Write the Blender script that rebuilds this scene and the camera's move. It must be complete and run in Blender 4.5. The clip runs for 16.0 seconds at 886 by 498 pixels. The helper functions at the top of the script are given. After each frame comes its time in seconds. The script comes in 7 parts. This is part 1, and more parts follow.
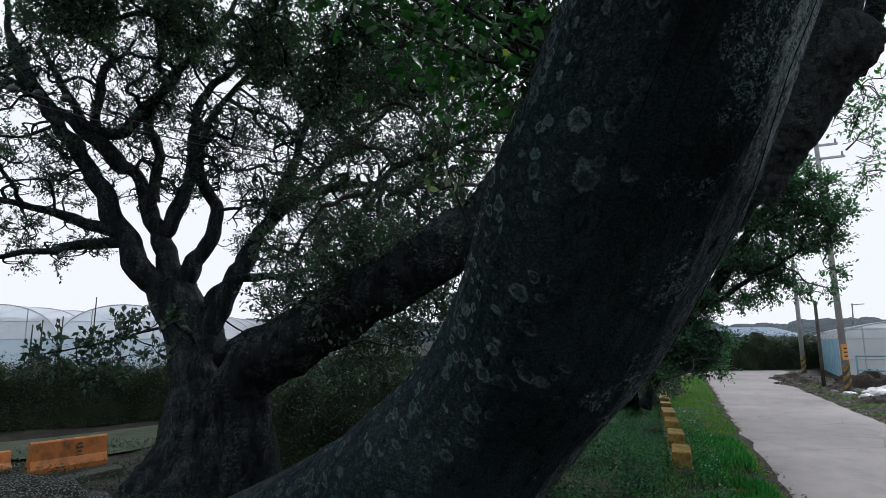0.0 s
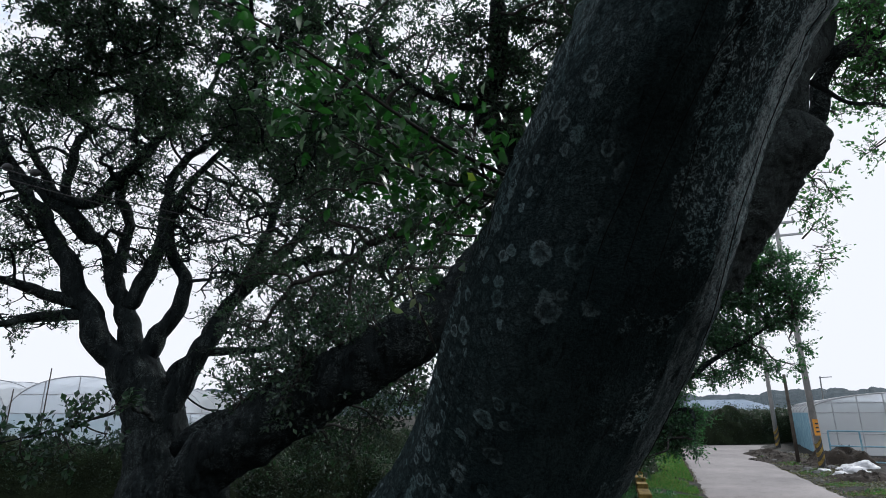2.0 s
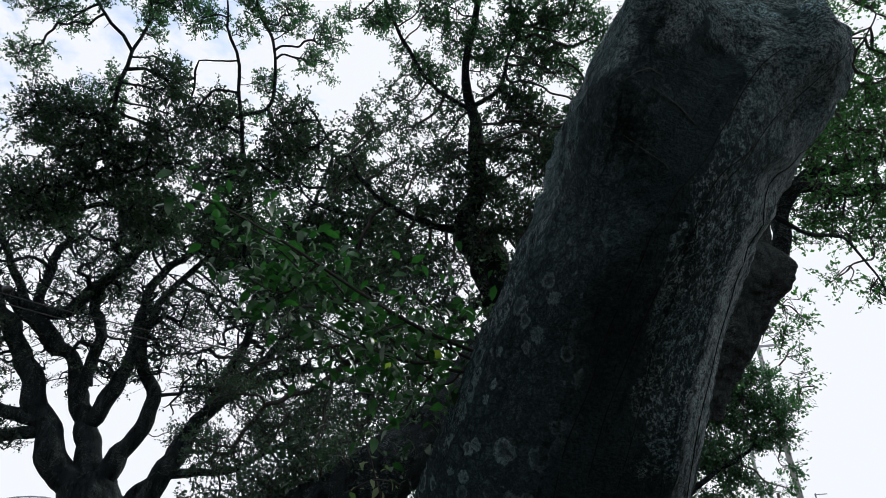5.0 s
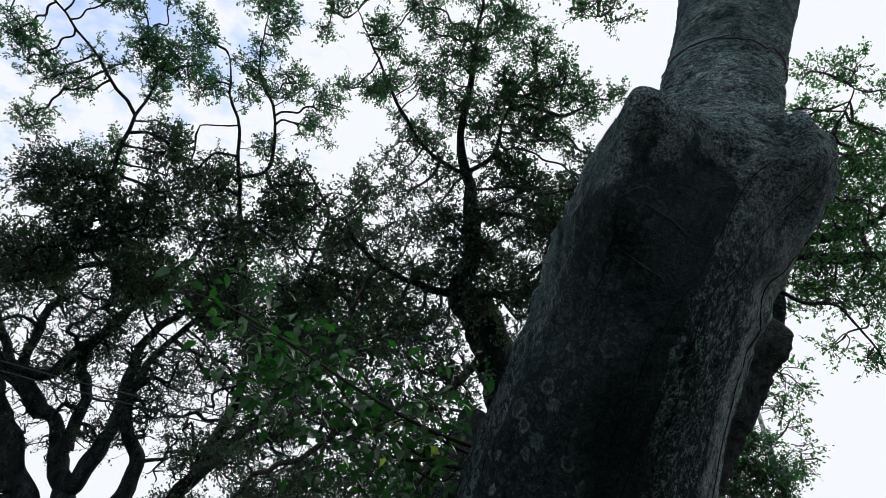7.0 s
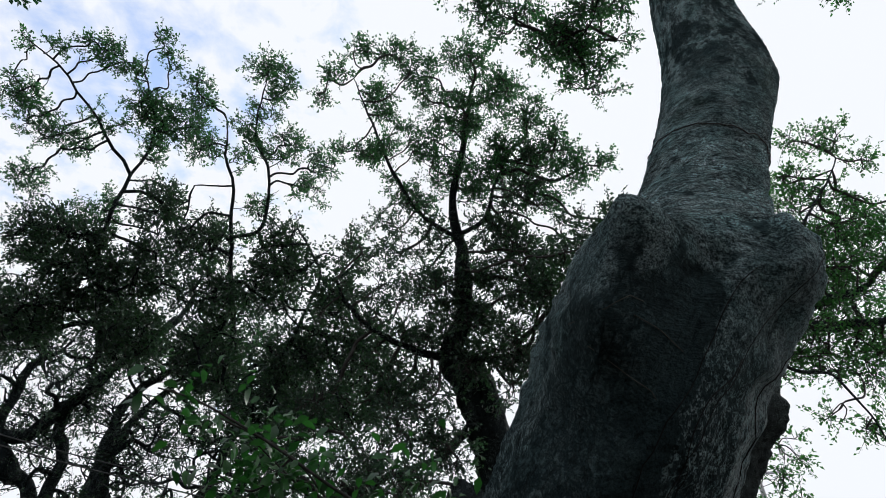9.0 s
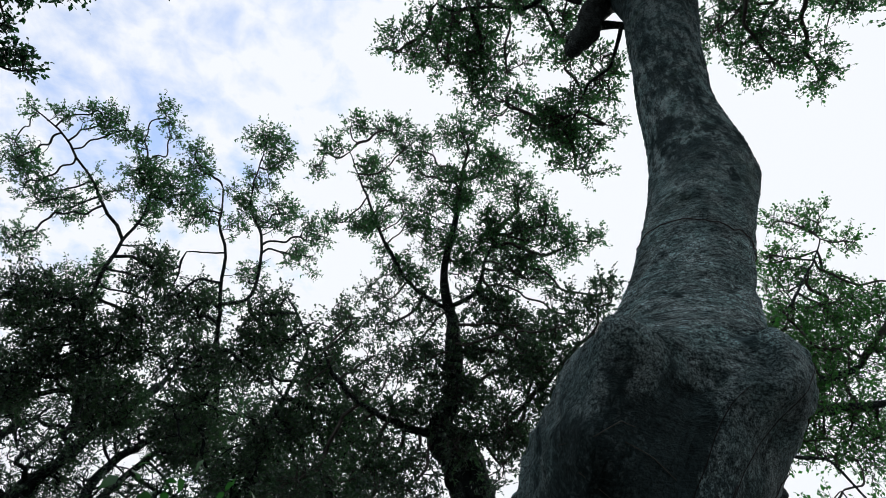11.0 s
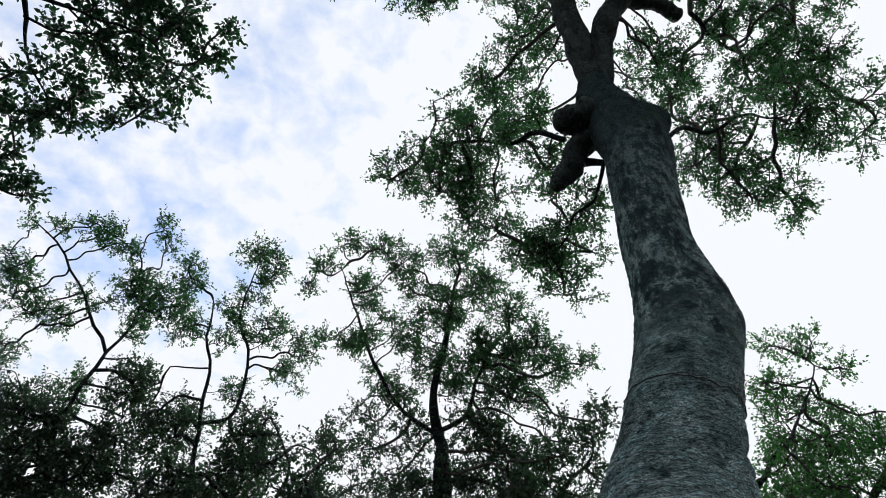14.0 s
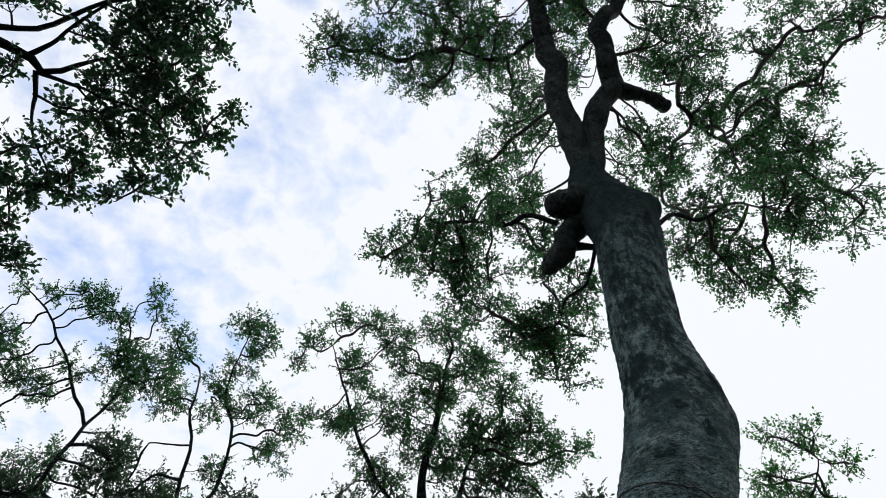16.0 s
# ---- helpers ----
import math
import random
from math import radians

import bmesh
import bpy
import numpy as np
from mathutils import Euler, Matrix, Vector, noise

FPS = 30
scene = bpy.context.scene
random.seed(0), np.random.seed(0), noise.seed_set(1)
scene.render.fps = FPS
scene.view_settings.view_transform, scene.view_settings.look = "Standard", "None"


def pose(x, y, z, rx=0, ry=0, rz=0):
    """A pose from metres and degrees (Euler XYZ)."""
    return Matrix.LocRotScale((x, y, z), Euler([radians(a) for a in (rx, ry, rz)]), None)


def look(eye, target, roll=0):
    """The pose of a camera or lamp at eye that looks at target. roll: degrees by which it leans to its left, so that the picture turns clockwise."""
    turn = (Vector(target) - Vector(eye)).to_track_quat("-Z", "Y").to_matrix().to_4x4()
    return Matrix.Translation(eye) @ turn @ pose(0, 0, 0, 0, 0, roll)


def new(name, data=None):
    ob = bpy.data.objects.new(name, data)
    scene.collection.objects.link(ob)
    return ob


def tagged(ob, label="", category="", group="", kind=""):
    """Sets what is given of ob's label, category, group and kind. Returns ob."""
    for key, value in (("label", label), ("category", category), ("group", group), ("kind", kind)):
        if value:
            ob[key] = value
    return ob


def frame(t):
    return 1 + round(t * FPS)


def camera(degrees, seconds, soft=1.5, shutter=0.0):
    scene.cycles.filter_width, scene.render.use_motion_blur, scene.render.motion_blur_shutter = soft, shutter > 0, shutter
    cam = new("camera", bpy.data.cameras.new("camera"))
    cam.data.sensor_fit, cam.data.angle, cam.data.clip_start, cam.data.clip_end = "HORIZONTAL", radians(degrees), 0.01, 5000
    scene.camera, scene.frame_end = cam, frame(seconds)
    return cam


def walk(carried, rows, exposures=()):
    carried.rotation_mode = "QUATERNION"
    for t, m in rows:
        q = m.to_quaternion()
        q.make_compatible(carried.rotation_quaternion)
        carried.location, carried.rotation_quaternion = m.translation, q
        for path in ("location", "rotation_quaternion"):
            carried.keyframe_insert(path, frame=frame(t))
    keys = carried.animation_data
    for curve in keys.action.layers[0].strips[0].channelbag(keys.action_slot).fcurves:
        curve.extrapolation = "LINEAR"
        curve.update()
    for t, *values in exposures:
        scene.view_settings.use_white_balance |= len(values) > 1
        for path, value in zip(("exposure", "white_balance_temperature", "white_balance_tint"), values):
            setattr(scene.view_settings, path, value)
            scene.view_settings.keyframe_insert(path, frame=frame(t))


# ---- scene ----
cam = camera(76.2, 16.0, soft=0.6)
PATH = [
    (0.0, 0.000, 0.000, 1.950, 99.30, 0.00, -0.00),
    (0.5, 0.009, -0.004, 2.000, 100.84, 0.02, -0.76),
    (1.0, 0.014, -0.016, 2.037, 102.70, 0.04, -1.51),
    (1.5, 0.019, -0.021, 2.064, 104.49, 0.04, -2.13),
    (2.0, 0.025, -0.027, 2.097, 106.19, 0.06, -2.69),
    (2.5, 0.034, -0.033, 2.127, 107.80, 0.05, -3.19),
    (3.0, 0.036, -0.040, 2.157, 109.37, 0.10, -3.52),
    (3.5, 0.048, -0.055, 2.197, 111.04, 0.13, -3.85),
    (4.0, 0.064, -0.073, 2.231, 112.86, 0.20, -4.11),
    (4.5, 0.070, -0.094, 2.262, 114.76, 0.24, -4.33),
    (5.0, 0.066, -0.117, 2.295, 116.68, 0.34, -4.47),
    (7.5, 0.053, -0.180, 2.405, 123.67, 0.37, -5.32),
    (8.0, 0.058, -0.190, 2.425, 125.09, 0.39, -5.54),
    (8.5, 0.063, -0.198, 2.449, 126.51, 0.43, -5.71),
    (9.0, 0.069, -0.208, 2.483, 127.97, 0.47, -5.93),
    (11.5, 0.064, -0.301, 2.574, 136.30, 0.28, -7.47),
    (12.0, 0.067, -0.329, 2.594, 138.05, 0.27, -7.61),
    (12.5, 0.065, -0.356, 2.619, 139.87, 0.16, -7.97),
    (13.0, 0.072, -0.380, 2.643, 141.72, 0.11, -8.20),
    (13.5, 0.083, -0.402, 2.667, 143.51, 0.14, -8.24),
    (14.0, 0.095, -0.420, 2.691, 145.31, 0.18, -8.28),
    (14.5, 0.109, -0.438, 2.714, 146.83, 0.15, -8.48),
    (15.0, 0.127, -0.456, 2.734, 148.47, 0.00, -8.91),
    (15.5, 0.141, -0.472, 2.754, 150.36, -0.24, -9.27),
    (16.0, 0.156, -0.485, 2.772, 152.55, -0.40, -9.54),
]
# seconds, stops, kelvin, tint
EXPOSURES = [(0.0, 0.01, 5900, 12), (9.0, 0.03, 6080, 10), (16.0, 0.04, 6080, 10)]
walk(cam, [(r[0], pose(*r[1:])) for r in PATH], EXPOSURES)

# ---- sky and sun ----
SUN_DIR = Vector((0.603, 0.579, 0.548)).normalized()
sun_elev = math.asin(SUN_DIR.z)
sun_azim = math.atan2(SUN_DIR.x, SUN_DIR.y)

world = bpy.data.worlds.new("sky")
scene.world = world
world.use_nodes = True
wt = world.node_tree
wt.nodes.clear()


def wnode(kind, **values):
    n = wt.nodes.new(kind)
    for k, v in values.items():
        n.inputs[k].default_value = v
    return n


sky = wnode("ShaderNodeTexSky")
sky.sky_type = "NISHITA"
sky.sun_disc = False
sky.sun_elevation = sun_elev
sky.sun_rotation = sun_azim
sky.air_density, sky.dust_density, sky.ozone_density = 1.0, 1.2, 1.5
wco = wnode("ShaderNodeTexCoord")
wsep = wnode("ShaderNodeSeparateXYZ")
wt.links.new(wco.outputs["Generated"], wsep.inputs[0])
# the cloud layer lies flat overhead: direction over height
wadd = wnode("ShaderNodeMath")
wadd.operation = "ADD"
wadd.inputs[1].default_value = 0.12
wabs = wnode("ShaderNodeMath")
wabs.operation = "ABSOLUTE"
wt.links.new(wsep.outputs["Z"], wabs.inputs[0])
wt.links.new(wabs.outputs[0], wadd.inputs[0])
wcomb = wnode("ShaderNodeCombineXYZ")
for i in range(2):
    dv = wnode("ShaderNodeMath")
    dv.operation = "DIVIDE"
    wt.links.new(wsep.outputs[i], dv.inputs[0])
    wt.links.new(wadd.outputs[0], dv.inputs[1])
    wt.links.new(dv.outputs[0], wcomb.inputs[i])
big = wnode("ShaderNodeTexNoise", Scale=2.2, Detail=3.0, Roughness=0.5)
small = wnode("ShaderNodeTexNoise", Scale=13.0, Detail=6.0, Roughness=0.55, Distortion=0.25)
wt.links.new(wcomb.outputs[0], big.inputs["Vector"])
wt.links.new(wcomb.outputs[0], small.inputs["Vector"])
wmix = wnode("ShaderNodeMath")
wmix.operation = "MULTIPLY_ADD"
wmix.inputs[1].default_value = 0.9
wt.links.new(big.outputs["Fac"], wmix.inputs[0])
wt.links.new(small.outputs["Fac"], wmix.inputs[2])
# closer to the sun the haze closes over
wdot = wnode("ShaderNodeVectorMath")
wdot.operation = "DOT_PRODUCT"
wdot.inputs[1].default_value = SUN_DIR
wt.links.new(wco.outputs["Generated"], wdot.inputs[0])
whaze = wnode("ShaderNodeMapRange")
whaze.inputs["From Min"].default_value, whaze.inputs["From Max"].default_value = 0.55, 0.98
whaze.inputs["To Min"].default_value, whaze.inputs["To Max"].default_value = 0.0, 0.5
wt.links.new(wdot.outputs["Value"], whaze.inputs["Value"])
whor = wnode("ShaderNodeMapRange")
whor.inputs["From Min"].default_value, whor.inputs["From Max"].default_value = 0.75, 0.2
whor.inputs["To Min"].default_value, whor.inputs["To Max"].default_value = 0.0, 0.45
wt.links.new(wabs.outputs[0], whor.inputs["Value"])
wsum = wnode("ShaderNodeMath")
wsum.operation = "ADD"
wt.links.new(wmix.outputs[0], wsum.inputs[0])
wt.links.new(whaze.outputs[0], wsum.inputs[1])
wsum2 = wnode("ShaderNodeMath")
wsum2.operation = "ADD"
wt.links.new(wsum.outputs[0], wsum2.inputs[0])
wt.links.new(whor.outputs[0], wsum2.inputs[1])
wmask = wnode("ShaderNodeMapRange")
wmask.inputs["From Min"].default_value, wmask.inputs["From Max"].default_value = 0.70, 1.055
wmask.inputs["To Min"].default_value, wmask.inputs["To Max"].default_value = 0.30, 1.0
wt.links.new(wsum2.outputs[0], wmask.inputs["Value"])
wcol = wnode("ShaderNodeMix")
wcol.data_type = "RGBA"
wt.links.new(wmask.outputs[0], wcol.inputs["Factor"])
wgain = wnode("ShaderNodeMix")
wgain.data_type, wgain.blend_type = "RGBA", "MULTIPLY"
wgain.inputs["Factor"].default_value = 1.0
wgain.inputs["B"].default_value = (1.82, 2.08, 2.32, 1.0)
wt.links.new(sky.outputs[0], wgain.inputs["A"])
wt.links.new(wgain.outputs["Result"], wcol.inputs["A"])
wcol.inputs["B"].default_value = (6.28, 6.22, 6.16, 1.0)
wbg = wnode("ShaderNodeBackground", Strength=0.15)
wt.links.new(wcol.outputs["Result"], wbg.inputs["Color"])
wout = wnode("ShaderNodeOutputWorld")
wt.links.new(wbg.outputs[0], wout.inputs[0])

sun_data = bpy.data.lights.new("sun", "SUN")
sun_data.energy, sun_data.angle, sun_data.color = 2.4, radians(11), (1.0, 0.95, 0.87)
sun = new("sun", sun_data)
sun.matrix_world = look(SUN_DIR * 50, (0, 0, 0))

# ---- materials ----


def material(name, base, rough=0.8, metal=0.0):
    m = bpy.data.materials.new(name)
    m.use_nodes = True
    b = m.node_tree.nodes["Principled BSDF"]
    b.inputs["Base Color"].default_value = (*base, 1)
    b.inputs["Roughness"].default_value = rough
    b.inputs["Metallic"].default_value = metal
    return m, m.node_tree, b


def tnode(nt, kind, **values):
    n = nt.nodes.new(kind)
    for k, v in values.items():
        n.inputs[k].default_value = v
    return n


def ramp(nt, source, stops):
    r = nt.nodes.new("ShaderNodeValToRGB")
    el = r.color_ramp.elements
    while len(el) < len(stops):
        el.new(0.5)
    for e, (p, c) in zip(el, stops):
        e.position, e.color = p, (*c, 1)
    nt.links.new(source, r.inputs[0])
    return r.outputs[0]


def blend(nt, fac, a, b, mode="MIX"):
    m = nt.nodes.new("ShaderNodeMix")
    m.data_type, m.blend_type = "RGBA", mode
    for key, v in (("Factor", fac), ("A", a), ("B", b)):
        if isinstance(v, bpy.types.NodeSocket):
            nt.links.new(v, m.inputs[key])
        else:
            m.inputs[key].default_value = v if key == "Factor" else (*v, 1)
    return m.outputs["Result"]


def coords(nt, scale=(1, 1, 1)):
    c = nt.nodes.new("ShaderNodeTexCoord")
    m = tnode(nt, "ShaderNodeMapping")
    m.inputs["Scale"].default_value = scale
    nt.links.new(c.outputs["Object"], m.inputs[0])
    return m.outputs[0]


def tex(nt, vec, scale, detail=6.0, rough=0.6, kind="ShaderNodeTexNoise", out="Fac"):
    n = nt.nodes.new(kind)
    n.inputs["Scale"].default_value = scale
    n.inputs["Detail"].default_value = detail
    n.inputs["Roughness"].default_value = rough
    nt.links.new(vec, n.inputs["Vector"])
    return n.outputs[out]


def cells(nt, vec, scale, feature="F1", out="Distance", rnd=1.0):
    n = nt.nodes.new("ShaderNodeTexVoronoi")
    n.feature = feature
    n.inputs["Scale"].default_value = scale
    n.inputs["Randomness"].default_value = rnd
    nt.links.new(vec, n.inputs["Vector"])
    return n.outputs[out]


def math2(nt, op, a, b=0.5):
    m = nt.nodes.new("ShaderNodeMath")
    m.operation = op
    for i, v in enumerate((a, b)):
        if isinstance(v, bpy.types.NodeSocket):
            nt.links.new(v, m.inputs[i])
        else:
            m.inputs[i].default_value = v
    return m.outputs[0]


def bump(nt, bsdf, height, strength=0.5, distance=0.02, under=None):
    b = tnode(nt, "ShaderNodeBump", Strength=strength, Distance=distance)
    nt.links.new(height, b.inputs["Height"])
    if under is not None:
        nt.links.new(under, b.inputs["Normal"])
    nt.links.new(b.outputs[0], bsdf.inputs["Normal"])
    return b.outputs[0]


def bark(name, dark, mid, pale, lichen, amount=0.5, scale=1.0, spots=1.0, climb=None):
    """Dark bark with pale bare streaks, a crust of scaly lichen in patches (thicker above the height climb) and lobed rosettes."""
    m, nt, b = material(name, mid, 0.95)
    u = coords(nt)
    v = coords(nt, (1, 1, 0.30))
    scaly = coords(nt, (1, 1, 1.7))
    warp = tnode(nt, "ShaderNodeVectorMath")
    warp.operation = "MULTIPLY_ADD"
    wn = nt.nodes.new("ShaderNodeTexNoise")
    wn.inputs["Scale"].default_value, wn.inputs["Detail"].default_value = 20 * scale, 5
    nt.links.new(u, wn.inputs["Vector"])
    nt.links.new(wn.outputs["Color"], warp.inputs[0])
    warp.inputs[1].default_value = (0.03, 0.03, 0.03)
    nt.links.new(u, warp.inputs[2])
    streak = tex(nt, v, 3.4 * scale, 8, 0.62)
    grain = tex(nt, u, 95 * scale, 6, 0.75)
    cord = tex(nt, v, 15 * scale, 7, 0.62)
    base = ramp(nt, streak, [(0.40, dark), (0.52, mid), (0.60, mid), (0.66, pale)])
    base = blend(nt, 0.9, base, ramp(nt, grain, [(0.36, (0.2, 0.2, 0.2)), (0.62, (1.5, 1.5, 1.5))]), "MULTIPLY")
    base = blend(nt, 0.8, base, ramp(nt, cord, [(0.38, (0.2, 0.2, 0.2)), (0.48, (1.0, 1.0, 1.0))]), "MULTIPLY")
    patch = tex(nt, v, 3.6 * scale, 7, 0.66)
    if climb is not None:
        sep = nt.nodes.new("ShaderNodeSeparateXYZ")
        nt.links.new(u, sep.inputs[0])
        rise = nt.nodes.new("ShaderNodeMapRange")
        rise.inputs["From Min"].default_value, rise.inputs["From Max"].default_value = climb, climb + 0.9
        rise.inputs["To Min"].default_value, rise.inputs["To Max"].default_value = -0.02, 0.14
        nt.links.new(sep.outputs["Z"], rise.inputs["Value"])
        patch = math2(nt, "ADD", patch, rise.outputs[0])
    patch = ramp(nt, patch, [(0.47, (0.0,) * 3), (0.60, (1,) * 3)])
    f1 = tex(nt, scaly, 66 * scale, 9, 0.82)
    f2 = tex(nt, scaly, 17 * scale, 8, 0.75)
    fleck = math2(nt, "MULTIPLY", ramp(nt, f1, [(0.50, (0.02,) * 3), (0.55, (1,) * 3)]), ramp(nt, f2, [(0.46, (0.05,) * 3), (0.53, (1,) * 3)]))
    crust = math2(nt, "MULTIPLY", math2(nt, "MULTIPLY", patch, fleck), amount)
    d = cells(nt, warp.outputs[0], 8.5 * scale)
    lobes = math2(nt, "MULTIPLY", math2(nt, "SUBTRACT", tex(nt, u, 60 * scale, 6, 0.75), 0.5), 0.6)
    edge = math2(nt, "ADD", d, lobes)
    disc = ramp(nt, edge, [(0.08, (0.45,) * 3), (0.18, (0.30,) * 3), (0.28, (1.0,) * 3), (0.34, (0.0,) * 3)])
    keep = ramp(nt, cells(nt, warp.outputs[0], 8.5 * scale, "F1", "Color"), [(0.50, (0,) * 3), (0.56, (1,) * 3)])
    grow_ = ramp(nt, tex(nt, u, 1.7 * scale, 3), [(0.42, (0,) * 3), (0.52, (1,) * 3)])
    rim = math2(nt, "MULTIPLY", math2(nt, "MULTIPLY", disc, keep), math2(nt, "MULTIPLY", grow_, spots))
    rim = math2(nt, "MULTIPLY", rim, ramp(nt, grain, [(0.35, (0.35,) * 3), (0.6, (1,) * 3)]))
    mask = math2(nt, "MAXIMUM", rim, crust)
    base = blend(nt, mask, base, lichen)
    nt.links.new(base, b.inputs["Base Color"])
    h = math2(nt, "ADD", math2(nt, "MULTIPLY", grain, 0.5), math2(nt, "MULTIPLY", mask, 0.8))
    h = math2(nt, "ADD", h, math2(nt, "MULTIPLY", cord, 2.0))
    h = math2(nt, "ADD", h, math2(nt, "MULTIPLY", f1, 0.8))
    bump(nt, b, h, 1.0, 0.018 / scale)
    b.inputs["Specular IOR Level"].default_value = 0.08
    return m


def foliage(name, colors, gloss=0.35, translucent=0.35):
    """Leaves: each its own green, a waxy face, light coming through."""
    m = bpy.data.materials.new(name)
    m.use_nodes = True
    nt = m.node_tree
    nt.nodes.clear()
    g = nt.nodes.new("ShaderNodeNewGeometry")
    o = nt.nodes.new("ShaderNodeObjectInfo")
    rnd = math2(nt, "FRACT", math2(nt, "ADD", g.outputs["Random Per Island"], o.outputs["Random"]), 0)
    n = len(colors)
    col = ramp(nt, rnd, [(i / (n - 1), c) for i, c in enumerate(colors)])
    u = coords(nt)
    col = blend(nt, 0.5, col, ramp(nt, tex(nt, u, 1.1, 3), [(0.3, (0.55, 0.6, 0.5)), (0.7, (1.2, 1.2, 1.0))]), "MULTIPLY")
    p = tnode(nt, "ShaderNodeBsdfPrincipled", Roughness=gloss)
    p.inputs["Specular IOR Level"].default_value = 0.4
    nt.links.new(col, p.inputs["Base Color"])
    t = nt.nodes.new("ShaderNodeBsdfTranslucent")
    nt.links.new(blend(nt, 1.0, col, (1.15, 2.1, 0.85), "MULTIPLY"), t.inputs["Color"])
    mx = tnode(nt, "ShaderNodeMixShader", Fac=translucent)
    nt.links.new(p.outputs[0], mx.inputs[1])
    nt.links.new(t.outputs[0], mx.inputs[2])
    out = nt.nodes.new("ShaderNodeOutputMaterial")
    nt.links.new(mx.outputs[0], out.inputs[0])
    return m


def mottled(name, a, b_, c, scale=3.0, fine=60.0, rough=0.85, bumpy=0.4, dist=0.01, metal=0.0):
    m, nt, b = material(name, b_, rough, metal)
    u = coords(nt)
    col = ramp(nt, tex(nt, u, scale, 8, 0.65), [(0.3, a), (0.5, b_), (0.72, c)])
    f = tex(nt, u, fine, 6, 0.7)
    col = blend(nt, 0.6, col, ramp(nt, f, [(0.3, (0.6,) * 3), (0.7, (1.15,) * 3)]), "MULTIPLY")
    nt.links.new(col, b.inputs["Base Color"])
    nt.links.new(ramp(nt, tex(nt, u, scale * 3, 5), [(0.3, (max(rough - 0.15, 0.05),) * 3), (0.7, (min(rough + 0.1, 1),) * 3)]), b.inputs["Roughness"])
    bump(nt, b, f, bumpy, dist)
    if rough >= 0.8:
        b.inputs["Specular IOR Level"].default_value = 0.12
    return m


def old_bark(name):
    """Blackish bark of the old trunk: cords along it, a scaly grey crust that thickens upward, ring-shaped lichens low on one flank, a bare pale streak on the other."""
    m, nt, b = material(name, (0.02, 0.025, 0.026), 0.95)
    at = nt.nodes.new("ShaderNodeAttribute")
    at.attribute_name = "straight"

    def scaled(sx, sy, sz):
        q = tnode(nt, "ShaderNodeMapping")
        q.inputs["Scale"].default_value = (sx, sy, sz)
        nt.links.new(at.outputs["Vector"], q.inputs[0])
        return q.outputs[0]

    def grey(src, *stops):
        return ramp(nt, src, [(q, (w,) * 3) for q, w in stops])

    def mul(*xs):
        out = xs[0]
        for x in xs[1:]:
            out = math2(nt, "MULTIPLY", out, x)
        return out

    p, long, wide = scaled(1, 1, 1), scaled(1, 1, 0.30), scaled(1, 1, 4.0)
    true, flat = coords(nt), coords(nt, (1, 1, 2.4))
    z = nt.nodes.new("ShaderNodeSeparateXYZ")
    nt.links.new(true, z.inputs[0])
    rise = nt.nodes.new("ShaderNodeMapRange")
    rise.inputs["From Min"].default_value, rise.inputs["From Max"].default_value = 2.2, 3.2
    nt.links.new(z.outputs["Z"], rise.inputs["Value"])
    rise = rise.outputs[0]
    high = nt.nodes.new("ShaderNodeMapRange")
    high.inputs["From Min"].default_value, high.inputs["From Max"].default_value = 2.90, 3.32
    nt.links.new(z.outputs["Z"], high.inputs["Value"])
    high = high.outputs[0]
    xy = nt.nodes.new("ShaderNodeSeparateXYZ")
    nt.links.new(p, xy.inputs[0])

    def flank(a, lo, hi, rough_):
        """One on the side of the trunk that faces the angle a, ragged at its border."""
        c = math2(nt, "ADD", mul(xy.outputs[0], math.cos(a) / 0.28), mul(xy.outputs[1], math.sin(a) / 0.28))
        c = math2(nt, "ADD", c, mul(math2(nt, "SUBTRACT", tex(nt, long, 9, 6, 0.65), 0.5), rough_))
        q = nt.nodes.new("ShaderNodeMapRange")
        q.inputs["From Min"].default_value, q.inputs["From Max"].default_value = lo, hi
        nt.links.new(c, q.inputs["Value"])
        return q.outputs[0]

    # bark itself
    tone = tex(nt, long, 5.0, 7, 0.65)
    grain = tex(nt, true, 120, 6, 0.75)
    fine = tex(nt, true, 260, 3, 0.6)
    cord = tex(nt, long, 30, 7, 0.7)
    base = ramp(nt, tone, [(0.36, (0.019, 0.034, 0.036)), (0.52, (0.026, 0.043, 0.045)), (0.66, (0.044, 0.068, 0.069))])
    base = blend(nt, 0.85, base, grey(grain, (0.36, 0.35), (0.62, 1.45)), "MULTIPLY")
    # scaly crust of grey lichen: flakes along the trunk, grains on the shoulders, thin films on the pole
    f1, f2, f3 = tex(nt, true, 150, 4, 0.62), tex(nt, true, 58, 6, 0.70), tex(nt, flat, 62, 7, 0.74)
    pole = nt.nodes.new("ShaderNodeMapRange")
    pole.inputs["From Min"].default_value, pole.inputs["From Max"].default_value = 4.25, 5.0
    nt.links.new(z.outputs["Z"], pole.inputs["Value"])
    pole = pole.outputs[0]
    spot = math2(nt, "ADD", tex(nt, coords(nt, (1, 1, 0.7)), 5.5, 7, 0.68), mul(rise, 0.20))
    # lichen differs by flank: partly real, partly skylight and belly shade in colour
    spot = math2(nt, "ADD", spot, mul(flank(5.75, 0.74, 0.92, 0.35), grey(rise, (0.0, 0.02), (0.3, 0.10))))
    spot = math2(nt, "SUBTRACT", spot, mul(flank(4.62, 0.80, 0.93, 0.25), grey(high, (0.15, 0.30), (0.75, 0.0))))
